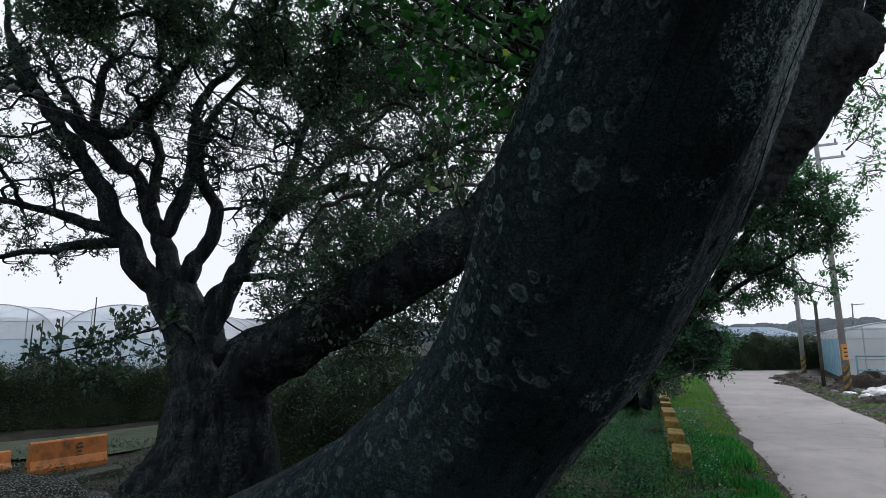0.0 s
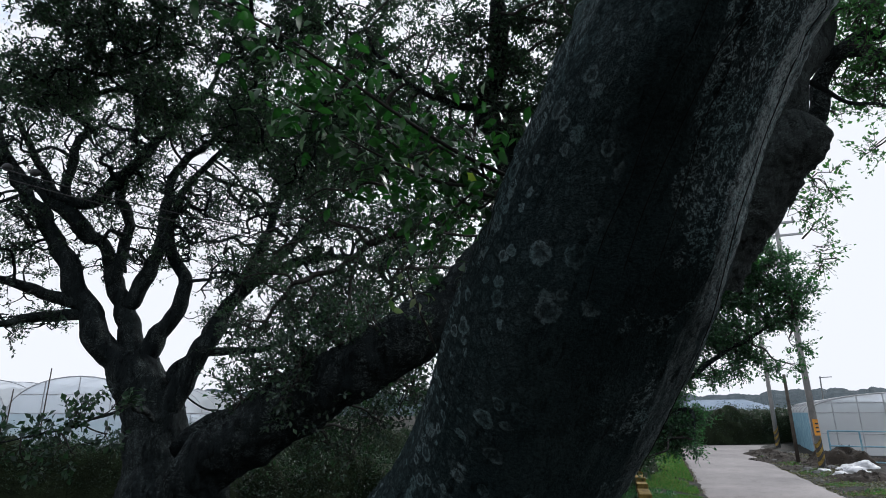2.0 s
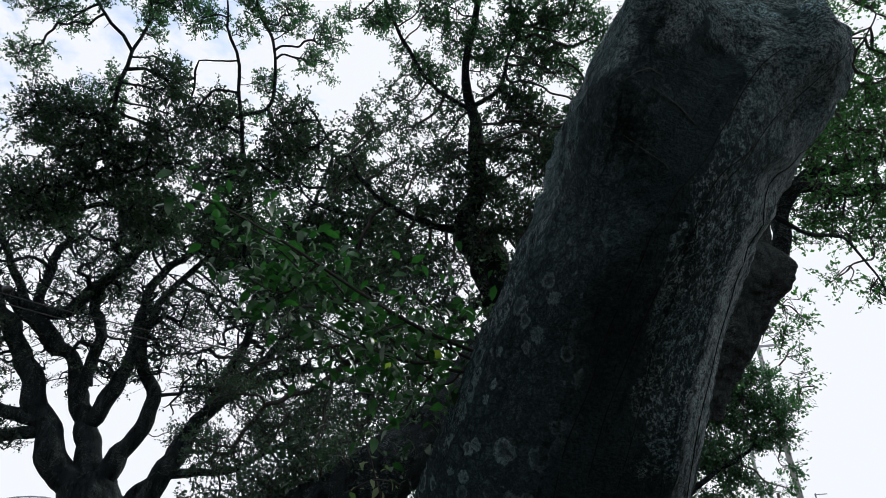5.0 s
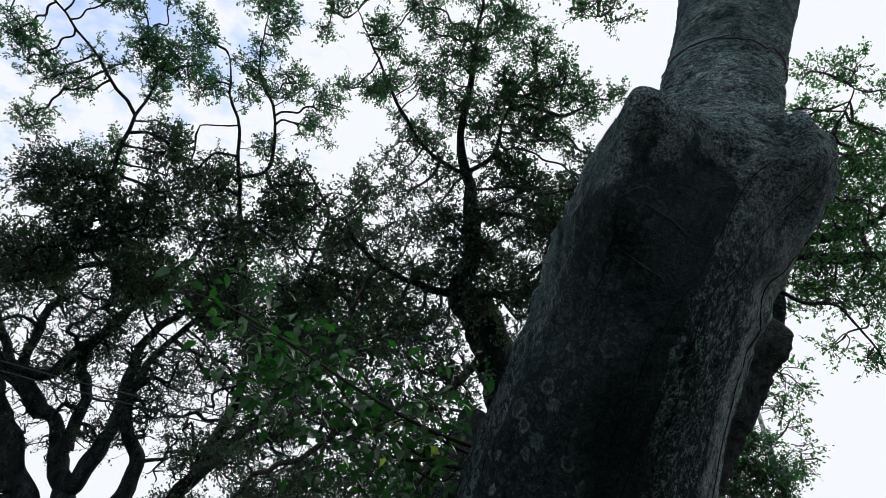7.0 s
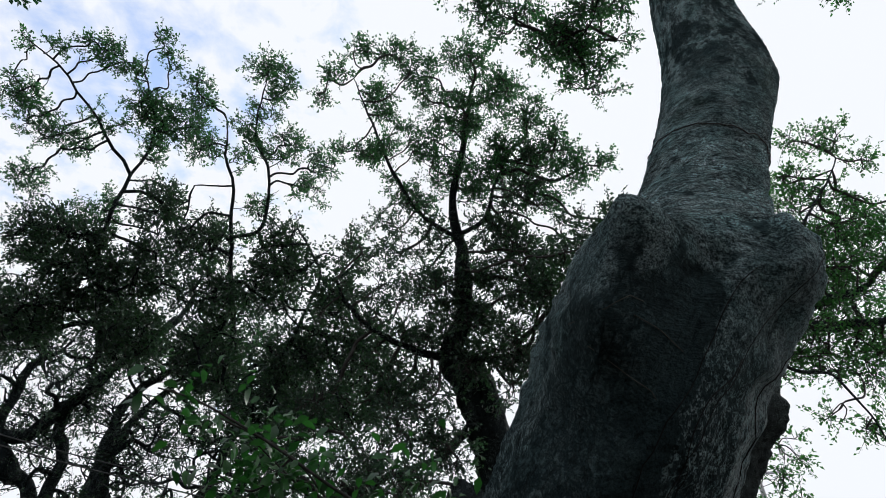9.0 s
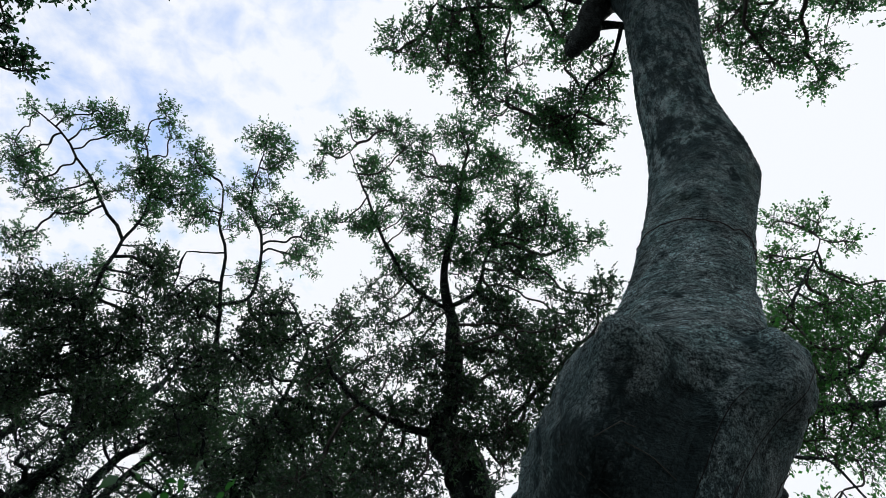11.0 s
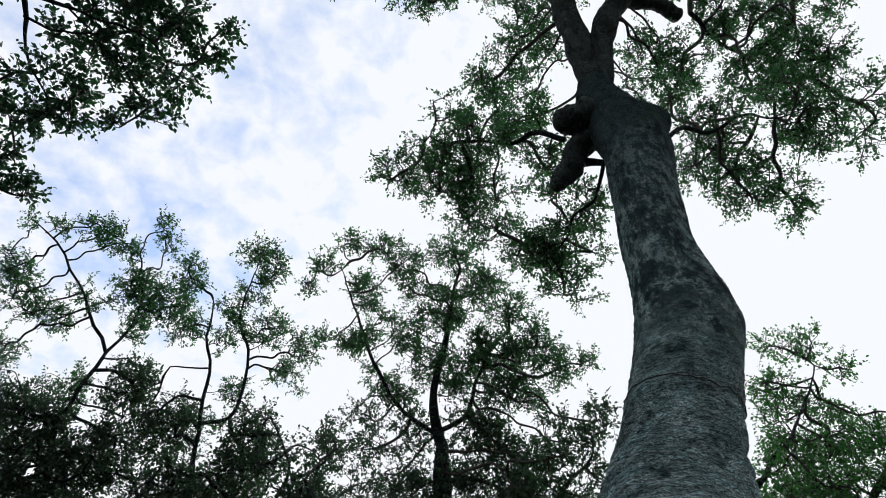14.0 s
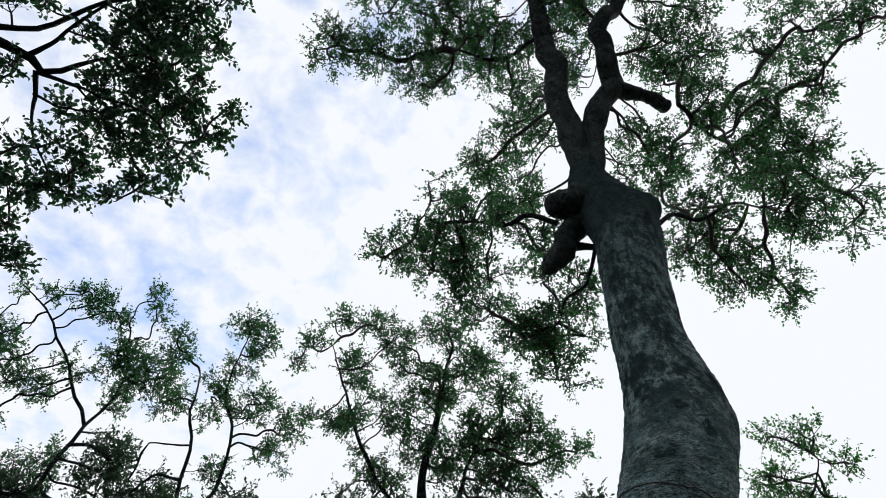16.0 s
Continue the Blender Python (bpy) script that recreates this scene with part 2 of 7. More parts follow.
    spot = math2(nt, "SUBTRACT", spot, mul(flank(6.15, 0.80, 0.95, 0.3), mul(pole, 0.22)))
    patch = grey(spot, (0.555, 0.0), (0.62, 1.0))
    low = mul(grey(tex(nt, true, 240, 4, 0.65), (0.45, 0.0), (0.52, 0.62)), grey(tex(nt, coords(nt, (1, 1, 0.6)), 70, 8, 0.78), (0.48, 0.0), (0.55, 1.0)))
    top = mul(grey(f3, (0.425, 0.0), (0.455, 1.0)), grey(fine, (0.43, 0.12), (0.50, 1.0)), grey(f1, (0.40, 0.2), (0.46, 1.0)))
    flakes = mul(grey(tex(nt, coords(nt, (1, 1, 0.55)), 22, 10, 0.80), (0.485, 0.0), (0.505, 1.0)), grey(f1, (0.40, 0.45), (0.52, 1.0)))
    film = grey(tex(nt, coords(nt, (1, 1, 0.45)), 5.0, 10, 0.72), (0.43, 0.08), (0.51, 1.0))
    top = blend(nt, pole, top, mul(film, math2(nt, "MAXIMUM", mul(top, 0.30), mul(flakes, 0.85))))
    # lichen fades towards the collar, putting the shade there into the colour
    collar_shade = nt.nodes.new("ShaderNodeMapRange")
    collar_shade.inputs["From Min"].default_value, collar_shade.inputs["From Max"].default_value = 7.1, 5.6
    collar_shade.inputs["To Min"].default_value = 0.10
    nt.links.new(z.outputs["Z"], collar_shade.inputs["Value"])
    patch = mul(patch, collar_shade.outputs[0])
    crust = mul(patch, blend(nt, high, low, top))
    # ring-shaped lichens
    bend = tnode(nt, "ShaderNodeVectorMath")
    bend.operation = "MULTIPLY_ADD"
    wn = nt.nodes.new("ShaderNodeTexNoise")
    wn.inputs["Scale"].default_value, wn.inputs["Detail"].default_value = 26, 3
    nt.links.new(p, wn.inputs["Vector"])
    nt.links.new(wn.outputs["Color"], bend.inputs[0])
    bend.inputs[1].default_value = (0.022,) * 3
    nt.links.new(p, bend.inputs[2])
    left = flank(3.95, 0.62, 0.82, 0.6)
    rims = None
    for size, share in ((15.0, 0.60), (22.0, 0.60)):
        d = cells(nt, bend.outputs[0], size)
        d = math2(nt, "ADD", d, mul(math2(nt, "SUBTRACT", tex(nt, p, 95, 5, 0.8), 0.5), 0.42))
        ringed = grey(d, (0.04, 0.50), (0.13, 0.10), (0.22, 0.30), (0.32, 1.0), (0.38, 0.85), (0.41, 0.0))
        keep = grey(cells(nt, bend.outputs[0], size, "F1", "Color"), (share, 0.0), (share + 0.03, 1.0))
        one = mul(ringed, keep)
        rims = one if rims is None else math2(nt, "MAXIMUM", rims, one)
    fade = grey(rise, (0.35, 1.0), (0.80, 0.0))
    foot = nt.nodes.new("ShaderNodeMapRange")
    foot.inputs["From Min"].default_value, foot.inputs["From Max"].default_value = 1.1, 2.0
    foot.inputs["To Min"].default_value = 0.25
    nt.links.new(z.outputs["Z"], foot.inputs["Value"])
    rims = mul(rims, foot.outputs[0])
    rims = mul(rims, math2(nt, "MAXIMUM", mul(left, fade), mul(grey(tex(nt, p, 2.6, 3), (0.58, 0.0), (0.64, 0.7)), fade)), grey(grain, (0.40, 0.25), (0.54, 1.0)))
    # scaly plates with grey edges over the same flank, and the bare streak
    plate = grey(cells(nt, bend.outputs[0], 30.0, "DISTANCE_TO_EDGE"), (0.02, 0.0), (0.10, 1.0))
    bloom = mul(left, plate, grey(f2, (0.46, 0.01), (0.57, 0.12)), grey(f1, (0.44, 0.25), (0.52, 1.0)))
    bare = mul(flank(6.06, 0.965, 0.985, 0.16), grey(rise, (0.05, 0.3), (0.25, 1.0), (0.78, 1.0), (0.88, 0.0)), grey(tex(nt, true, 100, 9, 0.85), (0.44, 0.06), (0.53, 1.0)), grey(tex(nt, long, 34, 8, 0.8), (0.43, 0.08), (0.53, 1.0)))
    base = blend(nt, bare, base, (0.44, 0.51, 0.51))
    mask = math2(nt, "MAXIMUM", math2(nt, "MAXIMUM", mul(rims, 0.52), bloom), mul(crust, 0.95))
    pale_ = blend(nt, grey(tex(nt, true, 9, 4, 0.6), (0.42, 0.0), (0.60, 1.0)), (0.40, 0.60, 0.60), (0.62, 0.79, 0.79))
    base = blend(nt, mask, base, pale_)
    moss = mul(grey(tex(nt, p, 3.2, 6, 0.65), (0.58, 0.0), (0.70, 0.4)), high)
    base = blend(nt, moss, base, (0.055, 0.095, 0.050))
    # paler bark between flecks on the shoulders: skylight from above put into the colour
    base = blend(nt, mul(high, math2(nt, "SUBTRACT", 1.0, mask), collar_shade.outputs[0], math2(nt, "SUBTRACT", 0.45, mul(pole, 0.35))), base, (0.085, 0.128, 0.130))
    # dark cracks along the trunk, thin folds round the neck
    base = blend(nt, mul(math2(nt, "SUBTRACT", 1.0, mul(high, 0.9)), 0.6), base, grey(cord, (0.38, 0.10), (0.42, 1.0)), "MULTIPLY")
    crease = math2(nt, "ABSOLUTE", math2(nt, "SUBTRACT", tex(nt, coords(nt, (1, 1, 4.2)), 7, 9, 0.66), 0.5), 0.0)
    split = math2(nt, "ABSOLUTE", math2(nt, "SUBTRACT", tex(nt, coords(nt, (1, 1.1, 3.4)), 22, 8, 0.70), 0.5), 0.0)
    neck = mul(high, math2(nt, "SUBTRACT", 1.0, mul(pole, 0.75)))
    base = blend(nt, mul(neck, 0.95), base, grey(crease, (0.0, 0.06), (0.012, 0.45), (0.035, 1.1)), "MULTIPLY")
    base = blend(nt, mul(high, 0.85), base, grey(split, (0.0, 0.20), (0.018, 0.8), (0.04, 1.25)), "MULTIPLY")
    base = blend(nt, mul(neck, 0.8), base, grey(tex(nt, coords(nt, (1, 1, 1.6)), 4.5, 8, 0.7), (0.40, 0.65), (0.50, 1.2), (0.60, 1.9)), "MULTIPLY")
    nt.links.new(base, b.inputs["Base Color"])
    h = math2(nt, "ADD", mul(grain, 0.5), mul(mask, 1.1))
    h = math2(nt, "ADD", h, mul(cord, math2(nt, "SUBTRACT", 1.0, mul(high, 0.8))))
    h = math2(nt, "ADD", h, mul(f1, 0.9))
    h = math2(nt, "ADD", h, mul(fine, high, 0.8))
    h = math2(nt, "ADD", h, mul(grey(crease, (0.0, 0.0), (0.05, 1.0)), neck, 1.8))
    h = math2(nt, "ADD", h, mul(grey(split, (0.0, 0.0), (0.05, 1.0)), high, 1.2))
    bump(nt, b, h, 1.0, 0.020)
    b.inputs["Specular IOR Level"].default_value = 0.06
    return m


BARK_A = old_bark("bark_lichen")
BARK_A2 = bark("bark_crown", (0.030, 0.036, 0.036), (0.052, 0.062, 0.060), (0.10, 0.12, 0.115), (0.20, 0.25, 0.235), 0.8, 1.0, 0.3)
BARK_D = bark("bark_dark", (0.012, 0.016, 0.017), (0.019, 0.025, 0.026), (0.040, 0.050, 0.051), (0.22, 0.27, 0.26), 0.95, 1.0, 0.2)
BARK_G = bark("bark_grey", (0.026, 0.031, 0.031), (0.046, 0.056, 0.055), (0.09, 0.11, 0.105), (0.19, 0.235, 0.225), 0.9, 1.0, 0.5)
BARK_T = mottled("bark_twig", (0.028, 0.027, 0.025), (0.055, 0.052, 0.048), (0.09, 0.086, 0.078), 6, 60)
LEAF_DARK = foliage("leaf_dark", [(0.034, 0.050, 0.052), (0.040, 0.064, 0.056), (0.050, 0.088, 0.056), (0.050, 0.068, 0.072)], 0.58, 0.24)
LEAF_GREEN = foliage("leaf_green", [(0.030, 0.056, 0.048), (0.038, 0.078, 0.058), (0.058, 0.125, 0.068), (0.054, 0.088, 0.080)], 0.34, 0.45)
# shaded and backlit versions of the leaf green, the light put into their colours
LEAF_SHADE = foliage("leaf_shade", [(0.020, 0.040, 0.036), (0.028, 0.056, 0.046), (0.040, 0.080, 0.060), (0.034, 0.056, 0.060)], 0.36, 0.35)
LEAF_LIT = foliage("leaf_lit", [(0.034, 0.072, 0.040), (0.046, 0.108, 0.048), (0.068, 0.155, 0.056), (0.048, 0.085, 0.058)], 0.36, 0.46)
LEAF_NEAR = foliage("leaf_near", [(0.018, 0.050, 0.022), (0.026, 0.075, 0.028), (0.040, 0.105, 0.036), (0.032, 0.066, 0.038)], 0.36, 0.28)
LEAF_DEAD = foliage("leaf_yellow", [(0.24, 0.19, 0.03), (0.30, 0.27, 0.08), (0.16, 0.20, 0.04)], 0.5, 0.4)
GRASS = foliage("grass_blade", [(0.04, 0.14, 0.045), (0.06, 0.21, 0.06), (0.11, 0.22, 0.07), (0.20, 0.20, 0.09), (0.28, 0.23, 0.13), (0.15, 0.17, 0.07), (0.05, 0.18, 0.055)], 0.5, 0.42)
LITTER = foliage("dead_leaf", [(0.05, 0.035, 0.02), (0.10, 0.07, 0.04), (0.17, 0.13, 0.085), (0.07, 0.05, 0.035)], 0.7, 0.15)
WEED = foliage("weed_leaf", [(0.014, 0.055, 0.026), (0.028, 0.110, 0.044), (0.055, 0.19, 0.07)], 0.45, 0.30)
GRASS_LUSH = foliage("lush_grass", [(0.025, 0.11, 0.04), (0.04, 0.18, 0.055), (0.07, 0.25, 0.07)], 0.5, 0.40)
DRY_LITTER = foliage("dry_litter", [(0.07, 0.055, 0.035), (0.14, 0.11, 0.075), (0.24, 0.20, 0.14), (0.10, 0.085, 0.06)], 0.7, 0.15)
LEAF_PALE = foliage("withered_leaf", [(0.16, 0.16, 0.12), (0.24, 0.23, 0.18), (0.10, 0.13, 0.07)], 0.6, 0.3)
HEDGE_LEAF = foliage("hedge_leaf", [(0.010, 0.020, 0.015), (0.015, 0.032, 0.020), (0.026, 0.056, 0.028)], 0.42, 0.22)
SOIL = mottled("soil", (0.018, 0.015, 0.012), (0.040, 0.033, 0.026), (0.075, 0.064, 0.05), 1.6, 25, 0.95, 0.9, 0.04)

# ---- builders ----
from mathutils import kdtree
ORIGIN = {}


def thing(name, at, label, category, group="", kind=""):
    e = new(name)
    e.location = at
    ORIGIN[e.name] = Vector(at)
    return tagged(e, label, category, group, kind)


def set_mesh(name, verts, faces, mat, smooth=False):
    me = bpy.data.meshes.new(name)
    me.from_pydata([tuple(v) for v in verts], [], [tuple(f) for f in faces])
    if smooth:
        me.polygons.foreach_set("use_smooth", [True] * len(me.polygons))
    me.materials.append(mat)
    me.update()
    return me


def place(name, me, parent=None, label="", kind=""):
    """Links a mesh whose points are in world metres, under a thing or a part."""
    ob = new(name, me)
    if parent is not None:
        me.transform(Matrix.Translation(-ORIGIN[parent.name]))
        ob.parent = parent
        ORIGIN[ob.name] = ORIGIN[parent.name]
    else:
        ORIGIN[ob.name] = Vector((0, 0, 0))
    return tagged(ob, label, "", "", kind)


def part(name, bm, mat, parent=None, label="", smooth=False):
    me = bpy.data.meshes.new(name)
    bm.normal_update()
    bm.to_mesh(me)
    bm.free()
    if smooth:
        me.polygons.foreach_set("use_smooth", [True] * len(me.polygons))
    me.materials.append(mat)
    return place(name, me, parent, label)


def box(bm, size, m, bevel=0.0):
    r = bmesh.ops.create_cube(bm, size=1.0, matrix=m @ Matrix.Diagonal((*size, 1)))
    if bevel:
        es = list({e for v in r["verts"] for e in v.link_edges})
        bmesh.ops.bevel(bm, geom=es, offset=bevel, segments=2, affect="EDGES", profile=0.6)
    return bm


def tube(bm, a, b, r1, r2=None, n=8):
    a, b = Vector(a), Vector(b)
    q = (b - a).to_track_quat("Z", "Y").to_matrix().to_4x4()
    bmesh.ops.create_cone(bm, cap_ends=True, segments=n, radius1=r1, radius2=r1 if r2 is None else r2,
                          depth=(b - a).length, matrix=Matrix.Translation((a + b) / 2) @ q)
    return bm


def spline(points, n):
    """A smooth line (Catmull-Rom) through rows of x, y, z, radius; n rows come back, evenly spaced."""
    p = np.array(points, float)
    p = np.vstack([2 * p[0] - p[1], p, 2 * p[-1] - p[-2]])
    out = []
    for i in range(1, len(p) - 2):
        t = np.linspace(0, 1, 24, endpoint=False)[:, None]
        a, b, c, d = p[i - 1], p[i], p[i + 1], p[i + 2]
        out.append(0.5 * (2 * b + (c - a) * t + (2 * a - 5 * b + 4 * c - d) * t ** 2 + (3 * b - a - 3 * c + d) * t ** 3))
    out = np.vstack(out + [p[-2][None]])
    s = np.concatenate([[0], np.cumsum(np.linalg.norm(np.diff(out[:, :3], axis=0), axis=1))])
    u = np.linspace(0, s[-1], n)
    return np.stack([np.interp(u, s, out[:, k]) for k in range(4)], 1)


def crooked(line, much=1.0):
    """Gives a limb the small bends that it grew with."""
    out = line.copy()
    n = len(line)
    for i, (x, y, z, r) in enumerate(line):
        k = min(1.0, 4 * i / n) * (0.035 + 0.45 * r) * much
        for j in range(3):
            out[i, j] += k * (noise.noise(Vector((x * 1.6, y * 1.6, z * 1.6 + 17 * j))) + 0.6 * noise.noise(Vector((x * 4, y * 4, z * 4 + 31 * j))))
    return out


def rings(line, sides):
    """Round cross-sections along a line of x, y, z, radius, with no twist."""
    p, r = line[:, :3], line[:, 3]
    tan = np.gradient(p, axis=0)
    tan /= np.linalg.norm(tan, axis=1)[:, None] + 1e-9
    ref = np.array([0.0, -1.0, 0.2])
    u = np.cross(tan[0], ref)
    us = []
    for t in tan:
        u = u - t * (u @ t)
        u = u / (np.linalg.norm(u) + 1e-9)
        us.append(u)
    us = np.array(us)
    vs = np.cross(tan, us)
    a = np.linspace(0, 2 * math.pi, sides, endpoint=False)
    ring = us[:, None, :] * np.cos(a)[None, :, None] + vs[:, None, :] * np.sin(a)[None, :, None]
    return p[:, None, :] + ring * r[:, None, None], ring


def tube_faces(n, sides, start=0, caps=True):
    i, j = np.meshgrid(np.arange(n - 1), np.arange(sides), indexing="ij")
    k = (j + 1) % sides
    f = np.stack([i * sides + j, i * sides + k, (i + 1) * sides + k, (i + 1) * sides + j], -1).reshape(-1, 4) + start
    f = [tuple(q) for q in f.tolist()]
    if caps:
        f.append(tuple(range(start, start + sides))[::-1])
        f.append(tuple(range(start + (n - 1) * sides, start + n * sides)))
    return f


def stem(name, points, mat, parent, n=60, sides=20, rough=0.06, freq=2.5, bumps=(), label="", ridges=0.0, relief=None, swells=(), side=None, folds=()):
    """A trunk or limb: a swept form with swellings, hollows and the given bosses (x, y, z, reach, height). swells:
    broad burls (the same) pulled towards the point side; given the camera's place, they are shaped to fit its view.
    """
    line = spline(points, n)
    if relief is not None:
        # closer rings where the shoulders swell
        fine = spline(points, 4000)
        gap = np.linalg.norm(np.diff(fine[:, :3], axis=0), axis=1) * (0.6 + 4.0 * np.exp(-((fine[1:, 2] - 3.38) / 0.28) ** 2))
        at = np.concatenate([[0], np.cumsum(gap)])
        line = np.stack([np.interp(np.linspace(0, at[-1], n), at, fine[:, k]) for k in range(4)], 1)
    if name == "limb":
        line = crooked(line)
        rough = rough * 1.6
    v, out = rings(line, sides)
    v, out = v.reshape(-1, 3), out.reshape(-1, 3)
    rad = np.repeat(line[:, 3], sides)
    d = np.empty(len(v))
    for i, q in enumerate(v):
        s = Vector(q) * freq
        d[i] = noise.noise(s) + 0.5 * noise.noise(s * 2.3) + 0.25 * noise.noise(s * 5.1)
        if ridges:
            d[i] += ridges * (abs(noise.noise(Vector((q[0] * 9, q[1] * 9, q[2] * 3.0)))) * 1.2 + 0.6 * noise.noise(Vector(q) * 24))
    v = v + out * (d * rad * rough)[:, None]
    if relief is not None:
        ang = np.tile(np.arange(sides) * 2 * math.pi / sides, n)
        v = v + out * np.array([relief(Vector(q), a) for q, a in zip(v, ang)])[:, None]
    pull = np.zeros(len(v))
    for bx, by, bz, reach, height in swells:
        pull += height * np.exp(-((v - np.array((bx, by, bz))) ** 2).sum(1) / reach ** 2)
    for bx, by, bz, reach, height, *push in bumps:
        off = v - np.array((bx, by, bz))
        q = np.exp(-(off ** 2).sum(1) / reach ** 2)
        v = v + (out * height if not push else np.array(push)[None]) * q[:, None]
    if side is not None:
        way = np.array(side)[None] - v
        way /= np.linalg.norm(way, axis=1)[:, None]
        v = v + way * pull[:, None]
        for bx, by, bz, reach, height in folds:
            q = np.exp(-((v - np.array((bx, by, bz))) ** 2).sum(1) / reach ** 2)
            v = v + (way * height + np.array((0, 0, height))) * q[:, None]
    me = set_mesh(name, v, tube_faces(n, sides), mat, True)
    if relief is not None:
        # the trunk as if it stood straight, so that the grain follows its lean
        run = np.concatenate([[0], np.cumsum(np.linalg.norm(np.diff(line[:, :3], axis=0), axis=1))])
        flat = np.stack([np.cos(ang) * 0.28, np.sin(ang) * 0.28, np.repeat(run, sides)], 1)
        me.attributes.new("straight", "FLOAT_VECTOR", "POINT").data.foreach_set("vector", flat.astype(np.float32).ravel())
    return place(name, me, parent, label)


def grow(seeds, radii, targets, step=0.22, reach=1.6, kill=0.34, rounds=90, wander=0.25, rng=None):
    """Branches that grow from the limbs towards free places in the crown. Returns points, parents, first new index."""
    pos = [np.array(s, float) for s in seeds]
    par = [-1] * len(pos)
    P = np.array(pos)
    A = np.array(targets, float)
    near = np.full(len(A), 1e9)
    idx = np.zeros(len(A), int)

    def update(lo):
        nonlocal near, idx
        if lo >= len(pos) or not len(A):
            return
        new_p = np.array(pos[lo:])
        for s in range(0, len(new_p), 200):
            D = np.linalg.norm(A[:, None, :] - new_p[None, s:s + 200], axis=2)
            m = D.argmin(1)
            dm = D[np.arange(len(A)), m]
            better = dm < near
            near = np.where(better, dm, near)
            idx = np.where(better, m + lo + s, idx)

    update(0)
    for k in range(rounds):
        if not len(A):
            break
        pull = near < reach * (1 + 0.06 * k)
        if not pull.any():
            pull = near < near.min() * 1.3
        P = np.array(pos)
        dirs = A - P[idx]
        dirs /= np.linalg.norm(dirs, axis=1)[:, None] + 1e-9
        acc = {}
        for i in np.nonzero(pull)[0]:
            acc.setdefault(int(idx[i]), []).append(i)
        lo = len(pos)
        for n0, who in acc.items():
            g = dirs[who].sum(0)
            g = g / (np.linalg.norm(g) + 1e-9) + rng.normal(0, wander, 3)
            g /= np.linalg.norm(g)
            pos.append(P[n0] + g * step * rng.uniform(0.75, 1.2))
            par.append(n0)
        update(lo)
        left = near > kill
        A, near, idx = A[left], near[left], idx[left]
    return np.array(pos), np.array(par), len(seeds)


def branch_mesh(pos, par, first, tip=0.007, power=2.3, cap=None):
    """Radii by the pipe rule, then one tube a chain."""
    n = len(pos)
    acc = np.zeros(n)
    kids = [[] for _ in range(n)]
    for i in range(n - 1, first - 1, -1):
        if acc[i] == 0:
            acc[i] = tip ** power
        if par[i] >= 0:
            acc[par[i]] += acc[i]
            kids[par[i]].append(i)
    rad = acc ** (1 / power)
    if cap is not None:
        rad[:first] = cap
        rad[first:] = np.minimum(rad[first:], 0.12)
    verts, faces = [], []
    count = 0
    starts = [(par[i], i) for i in range(first, n) if par[i] < first]
    while starts:
        p, i = starts.pop()
        chain = [p, i]
        while kids[i]:
            ks = sorted(kids[i], key=lambda q: -rad[q])
            for q in ks[1:]:
                starts.append((i, q))
            i = ks[0]
            chain.append(i)
        r = rad[chain]
        r = np.concatenate([[min(r[1] * 1.25, r[0])], r[1:]])
        line = np.column_stack([pos[chain], r])
        if r[1] > 0.0045 and len(chain) > 2:
            line = spline(line, (3 if r[1] > 0.012 else 2) * len(chain))
        sides = 7 if r[1] > 0.04 else 5 if r[1] > 0.015 else 4
        v, _ = rings(line, sides)
        verts.append(v.reshape(-1, 3))
        faces += tube_faces(len(line), sides, count, False)
        count += len(line) * sides
    return np.vstack(verts), faces, rad, kids


LEAF_SHAPE = np.array([(0, 0, 0), (0.34, 0.5, 0.10), (0.34, -0.5, 0.10), (0.70, 0.36, 0.02), (0.70, -0.36, 0.02), (1, 0, -0.12)])


def leaf_mesh(name, base, axis, up, length, width, mat, simple=False):
    """Many leaves in one mesh: base point, pointing way, face way, size. simple: two folded facets each, for far crowns."""
    n = len(base)
    axis = axis / (np.linalg.norm(axis, axis=1)[:, None] + 1e-9)
    side = np.cross(axis, up)
    side /= np.linalg.norm(side, axis=1)[:, None] + 1e-9
    nrm = np.cross(side, axis)
    s = np.array([(0, 0, 0), (0.52, -0.5, 0.10), (0.96, 0, -0.05), (0.48, 0.5, 0.10)]) if simple else LEAF_SHAPE
    v = (base[:, None, :] + axis[:, None, :] * (s[None, :, 0:1] * length[:, None, None])
         + side[:, None, :] * (s[None, :, 1:2] * width[:, None, None]) + nrm[:, None, :] * (s[None, :, 2:3] * length[:, None, None]))
    me = bpy.data.meshes.new(name)
    loops = np.array([0, 1, 2, 0, 2, 3]) if simple else np.array([0, 2, 1, 1, 2, 4, 3, 3, 4, 5])
    starts = np.array([0, 3]) if simple else np.array([0, 3, 7])
    k, q, f = len(s), len(loops), len(starts)
    me.vertices.add(n * k)
    me.vertices.foreach_set("co", v.astype(np.float32).ravel())
    me.loops.add(n * q)
    me.loops.foreach_set("vertex_index", (loops[None] + k * np.arange(n)[:, None]).astype(np.int32).ravel())
    me.polygons.add(n * f)
    me.polygons.foreach_set("loop_start", (starts[None] + q * np.arange(n)[:, None]).astype(np.int32).ravel())
    me.materials.append(mat)
    me.update(calc_edges=True)
    me.polygons.foreach_set("use_smooth", [True] * (n * f))
    return me


